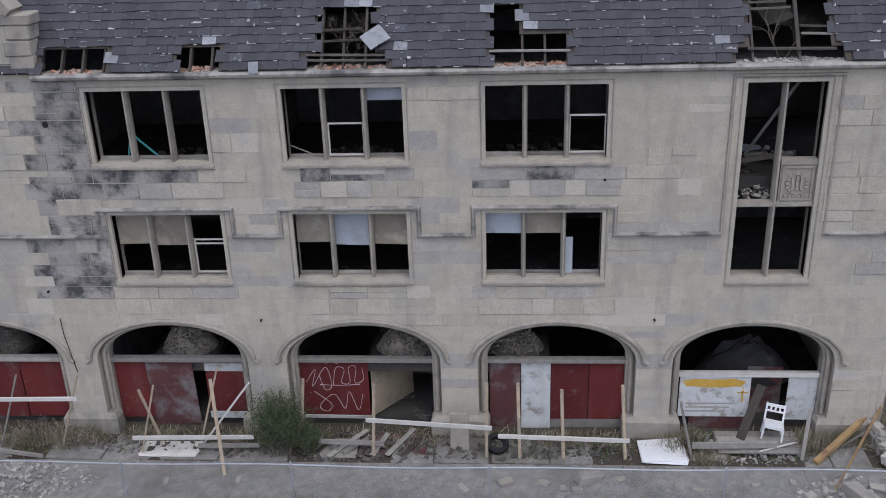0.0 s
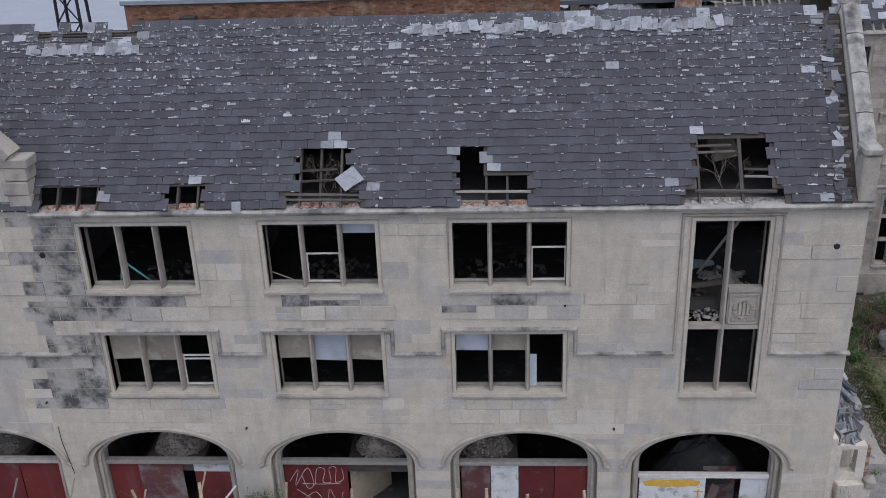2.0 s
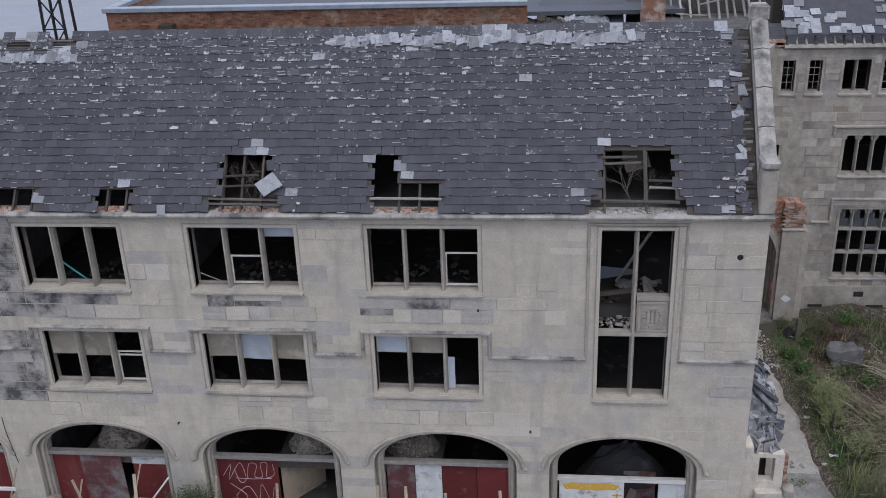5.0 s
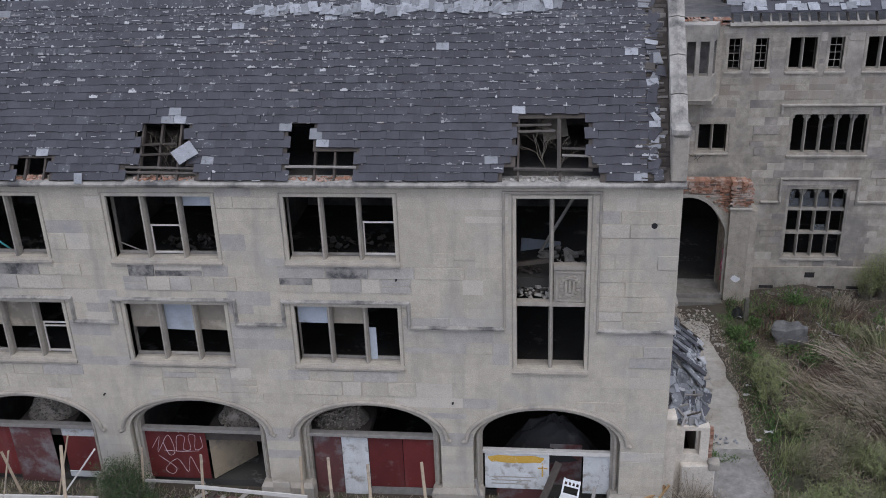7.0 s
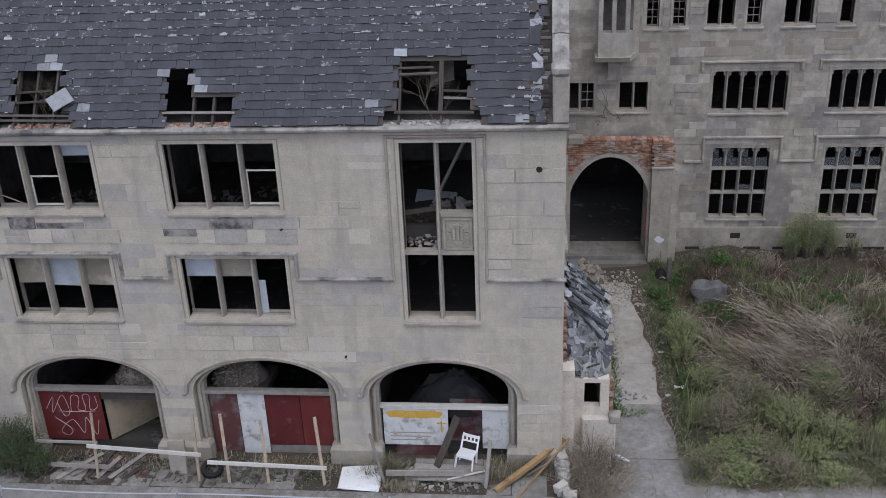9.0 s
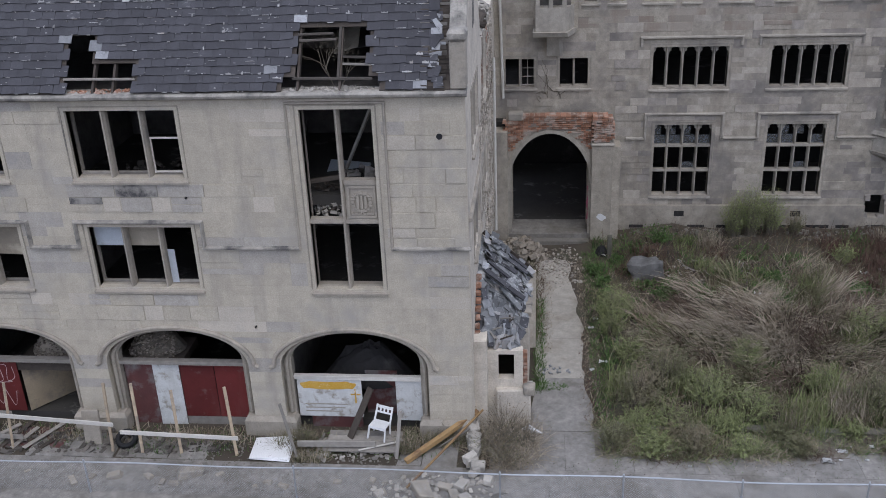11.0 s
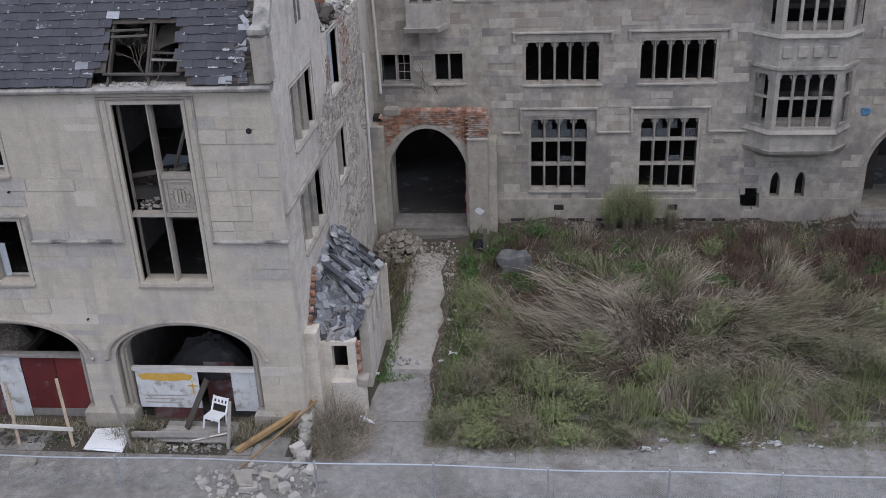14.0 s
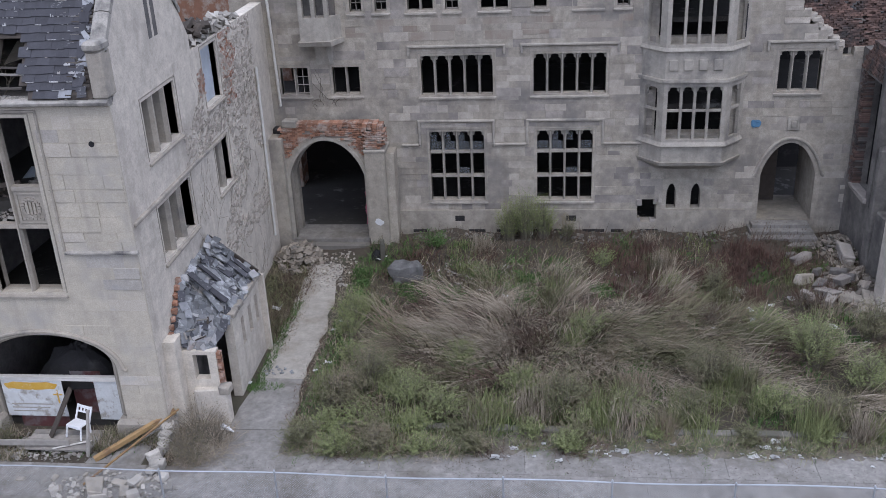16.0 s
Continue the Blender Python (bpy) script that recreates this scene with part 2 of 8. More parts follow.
LEAFGREEN = material("weed_leaves", (0.095, 0.165, 0.05), (0.052, 0.085, 0.028), 1.6, 0.9, 0.1, 30, vary=0.4)
REDBROWN = material("red_brown_stalks", (0.13, 0.075, 0.058), (0.075, 0.045, 0.037), 1.2, 0.9, 0.1, 30, vary=0.4)
ROCK = material("dirty_concrete_lump", (0.17, 0.165, 0.16), (0.10, 0.098, 0.095), 3.0, 0.95, 0.6, 12, (0.07, 0.07, 0.065), 1.6, (0.48, 0.62), 0.1)
SPRING = material("spring_leaves", (0.235, 0.262, 0.115), (0.16, 0.18, 0.078), 1.6, 0.92, 0.1, 30, vary=0.35)
EVERGREEN = material("dark_bush_leaves", (0.045, 0.075, 0.027), (0.065, 0.10, 0.04), 3.0, 0.8, 0.1, 30, vary=0.4)
VINE = material("dead_vine", (0.19, 0.165, 0.13), None, 3.0, 0.9, 0.1, 40, vary=0.3)
GLASSDARK = bpy.data.materials.new("dirty_window_glass")
GLASSDARK.use_nodes = True
_g = GLASSDARK.node_tree.nodes["Principled BSDF"]
_g.inputs["Base Color"].default_value = (0.13, 0.14, 0.15, 1)
_g.inputs["Roughness"].default_value = 0.15
_g.inputs["Alpha"].default_value = 0.45
LITTER = material("paper_litter", (0.75, 0.75, 0.74), (0.6, 0.6, 0.6), 5.0, 0.7, 0.1, 30, vary=0.2)
ROADGREY = material("far_asphalt", (0.30, 0.31, 0.33), (0.24, 0.25, 0.27), 0.3, 0.9, 0.1, 5, vary=0.05)
FELT = material("roofing_felt", (0.10, 0.105, 0.115), (0.07, 0.074, 0.08), 0.6, 0.8, 0.2, 12, vary=0.05)
COPING = material("metal_coping", (0.27, 0.295, 0.33), (0.21, 0.23, 0.26), 1.0, 0.5, 0.1, 20, vary=0.05, blotch=0.2)


# ---- mesh helpers ----
rnd = random.Random(7)


def thing(name, label="", category="", group="", kind="", at=(0, 0, 0), turn=0.0):
    ob = new(name)
    ob.matrix_basis = pose(*at, 0, 0, turn)
    return tagged(ob, label, category, group, kind)


def part(name, bm, mat, parent=None, label=""):
    me = bpy.data.meshes.new(name)
    bm.to_mesh(me)
    bm.free()
    me.materials.append(mat)
    ob = new(name, me)
    ob.parent = parent
    if label:
        ob["label"] = label
    return ob


def solid(name, bm, mat, label="", category="", group="", kind=""):
    return tagged(part(name, bm, mat), label, category, group, kind)


def stuff(name, verts, faces, mat, label="", category="", parent=None, smooth=False):
    me = bpy.data.meshes.new(name)
    me.from_pydata(verts, [], faces)
    me.materials.append(mat)
    ob = new(name, me)
    ob.parent = parent
    return tagged(ob, label, category, "", "stuff")


HEX = ((0, 3, 2, 1), (4, 5, 6, 7), (0, 1, 5, 4), (1, 2, 6, 5), (2, 3, 7, 6), (3, 0, 4, 7))


def hexa(bm, corners, m=None):
    vs = [bm.verts.new(m @ Vector(c) if m else c) for c in corners]
    for f in HEX:
        bm.faces.new([vs[i] for i in f])
    return vs


def box(bm, x0, x1, y0, y1, z0, z1, m=None):
    return hexa(bm, ((x0, y0, z0), (x1, y0, z0), (x1, y1, z0), (x0, y1, z0), (x0, y0, z1), (x1, y0, z1), (x1, y1, z1), (x0, y1, z1)), m)


def boxes(*bs, m=None):
    bm = bmesh.new()
    for b in bs:
        box(bm, *b, m=m)
    return bm


def soft_box(x0, x1, y0, y1, z0, z1, r=0.015, m=None, jitter=0.0):
    bm = bmesh.new()
    vs = box(bm, x0, x1, y0, y1, z0, z1)
    for v in vs:
        v.co += Vector((rnd.uniform(-jitter, jitter), rnd.uniform(-jitter, jitter), rnd.uniform(-jitter, jitter)))
    bmesh.ops.bevel(bm, geom=bm.edges[:], offset=r, segments=1, affect="EDGES")
    if m:
        bm.transform(m)
    return bm


def bar_between(a, b, w, h, bm=None):
    """A squared bar from a to b."""
    bm = bm or bmesh.new()
    a, b = Vector(a), Vector(b)
    m = Matrix.Translation(a) @ (b - a).to_track_quat("Z", "Y").to_matrix().to_4x4()
    box(bm, -w / 2, w / 2, -h / 2, h / 2, 0, (b - a).length, m)
    return bm


def tube(points, r, sides=6, bm=None, r2=None):
    """A round tube through the points, tapering to r2."""
    bm = bm or bmesh.new()
    pts = [Vector(p) for p in points]
    rings = []
    for i, p in enumerate(pts):
        d = (pts[min(i + 1, len(pts) - 1)] - pts[max(i - 1, 0)]).normalized()
        q = d.to_track_quat("Z", "Y")
        rr = r + ((r2 if r2 is not None else r) - r) * i / max(1, len(pts) - 1)
        rings.append([bm.verts.new(p + q @ Vector((rr * math.cos(2 * math.pi * k / sides), rr * math.sin(2 * math.pi * k / sides), 0))) for k in range(sides)])
    for a, b in zip(rings, rings[1:]):
        for k in range(sides):
            bm.faces.new((a[k], a[(k + 1) % sides], b[(k + 1) % sides], b[k]))
    bm.faces.new(rings[0][::-1])
    bm.faces.new(rings[-1])
    return bm


def ellipse_arc(cx, cz, a, b, n=22):
    return [(cx + a * math.cos(math.pi * (1 - i / n)), cz + b * math.sin(math.pi * (1 - i / n))) for i in range(n + 1)]


def pointed_arc(cx, cz, a, b, n=10):
    """A pointed arch of half-width a and height b above the springing."""
    left = [(cx - a * (1 - math.sin(math.pi / 2 * i / n) * 0.35 - (i / n) ** 2 * 0.65), cz + b * math.sin(math.pi / 2 * i / n) ** 0.9) for i in range(n + 1)]
    return left + [(2 * cx - x, z) for x, z in left[-2::-1]]


def wall_mesh(u0, u1, v0, v1, depth, rects, arches, m):
    """A wall in its own plane (u along, v up, front at w = 0, back at w = depth) with rectangular openings (u0, u1, v0, v1)
    and arched ones (list of curve points from left to right, foot v)."""
    bm = bmesh.new()
    holes = list(rects) + [(c[0][0], c[-1][0], foot, max(p[1] for p in c)) for c, foot in arches]
    us = sorted({u0, u1, *[h[0] for h in holes], *[h[1] for h in holes]})
    vs = sorted({v0, v1, *[h[2] for h in holes], *[h[3] for h in holes]})
    us = [u for u in us if u0 <= u <= u1]
    vs = [v for v in vs if v0 <= v <= v1]

    def is_open(i, j):
        if i < 0 or j < 0 or i >= len(us) - 1 or j >= len(vs) - 1:
            return True
        cu, cv = (us[i] + us[i + 1]) / 2, (vs[j] + vs[j + 1]) / 2
        return any(h[0] < cu < h[1] and h[2] < cv < h[3] for h in holes)

    def face(*pts):
        bm.faces.new([bm.verts.new(m @ Vector((u, w, v))) for u, v, w in pts])

    for i in range(len(us) - 1):
        for j in range(len(vs) - 1):
            if is_open(i, j):
                continue
            a, b, c, d = us[i], us[i + 1], vs[j], vs[j + 1]
            face((a, c, 0), (b, c, 0), (b, d, 0), (a, d, 0))
            face((a, d, depth), (b, d, depth), (b, c, depth), (a, c, depth))
            if is_open(i - 1, j):
                face((a, c, depth), (a, c, 0), (a, d, 0), (a, d, depth))
            if is_open(i + 1, j):
                face((b, c, 0), (b, c, depth), (b, d, depth), (b, d, 0))
            if is_open(i, j - 1):
                face((a, c, depth), (b, c, depth), (b, c, 0), (a, c, 0))
            if is_open(i, j + 1):
                face((a, d, 0), (b, d, 0), (b, d, depth), (a, d, depth))
    for curve, foot in arches:
        top = max(p[1] for p in curve)
        for (a, za), (b, zb) in zip(curve, curve[1:]):
            if top - za > 1e-4 or top - zb > 1e-4:
                face((a, za, 0), (b, zb, 0), (b, top, 0), (a, top, 0))
                face((a, top, depth), (b, top, depth), (b, zb, depth), (a, za, depth))
            face((a, za, depth), (b, zb, depth), (b, zb, 0), (a, za, 0))
    bmesh.ops.remove_doubles(bm, verts=bm.verts, dist=1e-4)
    return bm


def sweep(curve, profile, m):
    """A moulding: a profile (outward in the wall's plane, forward) carried along a curve in the wall's plane."""
    bm = bmesh.new()
    rings = []
    for i, (u, v) in enumerate(curve):
        a, b = curve[max(i - 1, 0)], curve[min(i + 1, len(curve) - 1)]
        n = Vector((-(b[1] - a[1]), b[0] - a[0]))
        if 0 < i < len(curve) - 1:
            d1 = Vector((u - a[0], v - a[1])).normalized()
            d2 = Vector((b[0] - u, b[1] - v)).normalized()
            n = Vector((-(d1 + d2)[1], (d1 + d2)[0])).normalized()
            n = n / max(0.5, n.dot(Vector((-d1[1], d1[0]))))
        else:
            n.normalize()
        rings.append([bm.verts.new(m @ Vector((u + n[0] * p, -q, v + n[1] * p))) for p, q in profile])
    k = len(profile)
    for a, b in zip(rings, rings[1:]):
        for i in range(k):
            bm.faces.new((a[i], a[(i + 1) % k], b[(i + 1) % k], b[i]))
    bm.faces.new(rings[0][::-1])
    bm.faces.new(rings[-1])
    bmesh.ops.recalc_face_normals(bm, faces=bm.faces)
    return bm


SOUTH = Matrix.Identity(4)                       # faces -y
def south(y):
    return pose(0, y, 0)
def east(x):
    return Matrix(((0, -1, 0, x), (1, 0, 0, 0), (0, 0, 1, 0), (0, 0, 0, 1)))   # u runs along +y, faces +x
def west(x):
    return Matrix(((0, 1, 0, x), (-1, 0, 0, 0), (0, 0, 1, 0), (0, 0, 0, 1)))   # u runs along -y, faces -x
HOOD = ((0.0, -0.02), (0.0, 0.05), (0.045, 0.11), (0.10, 0.11), (0.13, 0.06), (0.13, -0.02))

# ---- ground ----
def ground_height(x, y):
    h = 0.0
    if x > 15.2 and y > 0.9:
        bank = min(1, (x - 15.2) / 0.8) * min(1, (y - 0.9) / 0.8) * (1 if y < 16 else 0)
        h += bank * (0.16 + 0.30 * noise.noise((x * 0.45, y * 0.45, 3)) + 0.14 * noise.noise((x * 1.7, y * 1.7, 5)) + 0.35 * math.exp(-((x - 23.3) / 3.5) ** 2 - ((y - 7.6) / 2.2) ** 2))
    if 11.4 < x < 36.5 and 9 < y < 16:
        h += 0.42 * ((y - 9) / 6.0) ** 2 * (0.7 + 0.4 * noise.noise((x * 0.5, y * 0.5, 9)))
    return max(h, 0.0)


def spread(lo, hi, step, far):
    a = list(np.arange(lo, hi + 1e-6, step))
    out, d = [], step
    x = hi
    while x < far:
        d *= 1.6
        x += d
        out.append(x)
    low, d, x = [], step, lo
    while x > -far:
        d *= 1.6
        x -= d
        low.append(x)
    return low[::-1] + a + out


gx, gy = spread(-16, 38, 0.45, 1500), spread(-6, 17, 0.45, 1500)
gv = [(x, y, ground_height(x, y)) for y in gy for x in gx]
gf = [(j * len(gx) + i, j * len(gx) + i + 1, (j + 1) * len(gx) + i + 1, (j + 1) * len(gx) + i) for j in range(len(gy) - 1) for i in range(len(gx) - 1)]
gme = bpy.data.meshes.new("ground")
gme.from_pydata(gv, [], gf)
gme.materials.append(DIRT)
gme.polygons.foreach_set("use_smooth", [True] * len(gme.polygons))
tagged(new("ground", gme), "bare trodden soil with weeds and grit around the ruin", "ground", kind="structure")

# ---- the front building ----
UP = [(-9.86, -6.80), (-4.72, -1.62), (0.48, 3.57)]          # upper windows, along x
LO = [(-9.75, -6.70), (-4.73, -1.65), (0.46, 3.53)]
UPZ, LOZ = (8.46, 10.40), (5.06, 6.98)
TALL = (6.97, 8.92, 5.06, 10.38)
EX = 11.4
ARCHES = (-14.13, -8.67, -3.10, 2.41, 7.85)
LEFT_W = (-17.0, -13.55, 5.06, 6.98)
south_open = [(a, b, *UPZ) for a, b in UP] + [(a, b, *LOZ) for a, b in LO] + [TALL, LEFT_W, (-17.0, -13.7, *UPZ)]
outer = [(ellipse_arc(c, 2.45, 2.22, 1.18), -0.3) for c in ARCHES]
south_wall = solid("wall_south", wall_mesh(-18.5, 11.4, -0.3, 10.72, 0.25, south_open, outer, south(0)), STONE,
                   "soot-streaked pale limestone front wall with arches and mullioned windows", "wall", kind="structure")
inner = [(ellipse_arc(c, 2.50, 1.96, 1.03), -0.3) for c in ARCHES]
part("inner_order", wall_mesh(-18.5, EX - 0.51, -0.3, 10.70, 0.3, south_open, inner, south(0.252)), TRIM, south_wall, "recessed inner stone order of the arcade")
for c in ARCHES:
    curve = [(c - 2.50, 2.36)] + ellipse_arc(c, 2.45, 2.36, 1.24) + [(c + 2.50, 2.36)]
    part("hood_mould", sweep(curve, HOOD, south(0)), TRIM, south_wall)
    roll = ellipse_arc(c, 2.47, 2.08, 1.10)
    part("arch_roll", sweep([(roll[0][0], 0.7)] + roll + [(roll[-1][0], 0.7)], ((-0.04, -0.25), (-0.04, -0.16), (0.02, -0.12), (0.07, -0.16), (0.07, -0.25)), south(0)), TRIM, south_wall)
for a, b in zip((-18.5,) + ARCHES, ARCHES + (13.65,)):
    x0, x1 = a + 2.0, min(b - 2.0, 11.4)
    if a > -18:
        bm = bmesh.new()
        p = ((x0 - 0.1, -0.13), (x1 + (0.1 if b < 13 else 0.06), -0.13), (x1 + (0.1 if b < 13 else 0.06), 0.30), (x0 - 0.1, 0.30))
        hexa(bm, [(x, y, -0.3) for x, y in p] + [(x, y, 0.52) for x, y in p])
        q = ((x0 - 0.02, -0.02), (x1 + 0.02, -0.02), (x1 + 0.02, 0.30), (x0 - 0.02, 0.30))
        hexa(bm, [(x, y, 0.52) for x, y in p] + [(x, y, 0.66) for x, y in q])
        part("plinth", bm, TRIM, south_wall)

# string course, stepping up into labels over the lower windows
steps = []
for a, b in LO:
    steps += [(a - 0.27, 6.30), (a - 0.27, 7.08), (b + 0.27, 7.08), (b + 0.27, 6.30)]
course = [(-18.5, 6.30)] + steps + [(TALL[0] - 0.36, 6.30)]
STRING = ((0.0, -0.02), (0.0, 0.035), (0.04, 0.11), (0.085, 0.11), (0.125, 0.0), (0.125, -0.02))
part("string_course", sweep(course, STRING, south(0)), CORNICE, south_wall)
part("string_course", sweep([(TALL[1] + 0.36, 6.30), (11.46, 6.30)], STRING, south(0)), CORNICE, south_wall)
part("tall_window_label", sweep([(TALL[0] - 0.30, 6.30), (TALL[0] - 0.30, 10.52), (TALL[1] + 0.30, 10.52), (TALL[1] + 0.30, 6.30)], ((0, -0.02), (0, 0.03), (0.03, 0.06), (0.07, 0.06), (0.09, -0.02)), south(0)), TRIM, south_wall)
part("cornice", sweep([(-11.1, 10.70), (11.46, 10.70)], ((0.0, -0.05), (0.0, 0.10), (0.05, 0.20), (0.12, 0.22), (0.17, 0.18), (0.20, 0.02), (0.20, -0.25)), south(0)), CORNICE, south_wall)


def mullion_window(parent_name, lights, u0, u1, v0, v1, m, mat, depth=0.22, mull=0.13, label="", transoms=(), set_back=0.12, head=0.0):
    """Stone surround, mullions, sloping sill; open and unglazed."""
    w = thing(parent_name, label, "window", kind="structure")
    e = 0.13
    part("window_frame", sweep([(u0, v0), (u0, v1), (u1, v1), (u1, v0)], ((-0.0, -set_back - depth), (-0.0, -set_back), (0.03, -0.04), (0.07, -0.015), (0.085, -0.045), (0.1, 0.018), (e, 0.022), (e, -0.03)), m), mat, w)
    bm = bmesh.new()
    hexa(bm, [(u0 - e, -0.085, v0 - 0.16), (u1 + e, -0.085, v0 - 0.16), (u1 + e, 0.30, v0 - 0.16), (u0 - e, 0.30, v0 - 0.16),
              (u0 - e, -0.085, v0 - 0.1), (u1 + e, -0.085, v0 - 0.1), (u1 + e, 0.30, v0 + 0.02), (u0 - e, 0.30, v0 + 0.02)], m)
    part("window_sill", bm, mat, w)
    wid = (u1 - u0 - mull * (lights - 1)) / lights
    for i in range(1, lights):
        c = u0 + i * wid + (i - 0.5) * mull
        bm = bmesh.new()
        h = mull / 2
        prof = ((c - h, set_back + 0.05), (c - h * 0.35, set_back - 0.07), (c + h * 0.35, set_back - 0.07), (c + h, set_back + 0.05), (c + h, set_back + depth), (c - h, set_back + depth))
        lo = [bm.verts.new(m @ Vector((u, d, v0 - 0.03))) for u, d in prof]
        hi = [bm.verts.new(m @ Vector((u, d, v1))) for u, d in prof]
        for k in range(6):
            bm.faces.new((lo[k], lo[(k + 1) % 6], hi[(k + 1) % 6], hi[k]))
        part("mullion", bm, mat, w)
    for t in transoms:
        bm = bmesh.new()
        box(bm, u0, u1, set_back - 0.04, set_back + depth - 0.02, t - mull / 2, t + mull / 2, m)
        part("transom", bm, mat, w)
    return w


n_win, front_windows = 0, {}
for (a, b), (c, d) in zip(UP, LO):
    n_win += 1
    front_windows[(a, b)] = mullion_window("window_%d" % n_win, 3, a, b, *UPZ, south(0), TRIM, label="unglazed three-light stone mullioned window, dark inside")
    n_win += 1
    front_windows[(c, d)] = mullion_window("window_%d" % n_win, 3, c, d, *LOZ, south(0), TRIM, label="three-light stone mullioned window partly boarded inside")
n_win += 1
tall = mullion_window("window_%d" % n_win, 2, *TALL, south(0), TRIM, label="tall two-light stone window with a carved panel, glass gone", transoms=(7.14,))
part("transom", boxes((8.01, TALL[1], 0.08, 0.32, 8.22, 8.36)), TRIM, tall)
n_win += 1
mullion_window("window_%d" % n_win, 3, *LEFT_W, south(0), TRIM, label="unglazed stone mullioned window of the neighbouring wing")
# carved panel with a shield in relief
carved = part("carved_panel", boxes((8.02, TALL[1], 0.12, 0.3, 7.20, 8.22)), TRIM, tall, "stone panel carved with a shield in a square border")
cp = bmesh.new()
for a in ((8.07, 8.87, 0.085, 0.125, 7.24, 7.30), (8.07, 8.87, 0.085, 0.125, 8.12, 8.18), (8.07, 8.13, 0.085, 0.125, 7.30, 8.12), (8.81, 8.87, 0.085, 0.125, 7.30, 8.12)):
    box(cp, *a)
for a in [k * math.pi / 8 for k in range(16)]:
    x, z = 8.47 + 0.25 * math.cos(a), 7.71 + 0.27 * math.sin(a)
    box(cp, x - 0.045, x + 0.045, 0.085, 0.125, z - 0.04, z + 0.04)
for x in (8.36, 8.47, 8.58):
    box(cp, x - 0.035, x + 0.035, 0.075, 0.125, 7.52, 7.90)
for k in range(6):
    box(cp, 8.16 + 0.11 * k, 8.24 + 0.11 * k, 0.09, 0.125, 7.33, 7.40)
part("carving", cp, TRIM, carved)

# ashlar facing
HOLES = [(a - 0.14, b + 0.14, UPZ[0] - 0.17, UPZ[1] + 0.14) for a, b in UP] + [(a - 0.14, b + 0.14, LOZ[0] - 0.17, LOZ[1] + 0.1) for a, b in LO]
HOLES += [(TALL[0] - 0.22, TALL[1] + 0.22, TALL[2] - 0.17, TALL[3] + 0.14), (LEFT_W[0] - 0.2, LEFT_W[1] + 0.14, LEFT_W[2] - 0.17, LEFT_W[3] + 0.14), (-17.2, -13.56, UPZ[0] - .17, UPZ[1] + .14)]


def ashlar(u0, u1, v0, v1, holes, gap_at, seed, course_h=(0.27, 0.52), long=(0.5, 1.5)):
    """Courses of squared stones of uneven height; gap_at(v) gives stretches of u to keep clear at that height."""
    r = random.Random(seed)
    out, v = [], v0
    while v < v1 - 0.1:
        h = min(r.uniform(*course_h), v1 - v)
        if v1 - v - h < 0.15:
            h = v1 - v
        gaps = [(a, b) for a, b, c, d in holes if c < v + h - 0.02 and d > v + 0.02] + gap_at(v)
        spans, u = [], u0
        for a, b in sorted(gaps):
            if a > u:
                spans.append((u, min(a, u1)))
            u = max(u, b)
        if u < u1:
            spans.append((u, u1))
        for a, b in spans:
            x = a
            while x < b - 0.02:
                w = r.uniform(*long)
                if b - x - w < 0.3:
                    w = b - x
                if r.random() < 0.12 and h > 0.34:
                    out += [(x, x + w, v, v + h / 2), (x, x + w, v + h / 2, v + h)]
                else:
                    out.append((x, x + w, v, v + h))
                x += w
        v += h
    return out


def lay_stones(blocks, m, mat, parent, near, seed, name="stone", joint=0.001, proud=(0.002, 0.005), tone=None, open_joint=None):
    """The stones for which near() holds are parts of their own, the rest one joined part."""
    r = random.Random(seed)
    rest, count = {}, 0
    for u0, u1, v0, v1 in blocks:
        p = r.uniform(*proud)
        j, c = joint, 0.002
        if open_joint and open_joint(u0, u1, v0, v1):
            j, c, p = 0.011, 0.006, p + r.uniform(0.006, 0.026)
        pts = [(u0 + j, 0.01, v0 + j), (u1 - j, 0.01, v0 + j), (u1 - j, 0.01, v1 - j), (u0 + j, 0.01, v1 - j),
               (u0 + j + c, -p, v0 + j + c), (u1 - j - c, -p, v0 + j + c), (u1 - j - c, -p, v1 - j - c), (u0 + j + c, -p, v1 - j - c)]
        own = count < 300 and near(u0, v0)
        stone = tone(u0, u1, v0, v1, r) if tone else mat
        bm = bmesh.new() if own else rest.setdefault(stone.name, bmesh.new())
        vs = [bm.verts.new(m @ Vector(q)) for q in pts]
        for f in HEX[1:]:
            bm.faces.new([vs[i] for i in f])
        if own:
            count += 1
            part(name, bm, stone, parent)
    for key, bm in rest.items():
        tagged(part("facing_stones", bm, bpy.data.materials[key], parent), kind="stuff")


def north_tone(u0, u1, v0, v1, r):
    q = r.random()
    if 9.15 < v1 < 10.3 and any(a - 0.15 < (u0 + u1) / 2 < b + 0.15 for a, b in ATTIC1 + ATTIC2) and q < 0.8:
        return RUSTSTONE
    return GREYLIGHT if q < 0.22 else GREYDARK if q < 0.38 else GREYSTONE


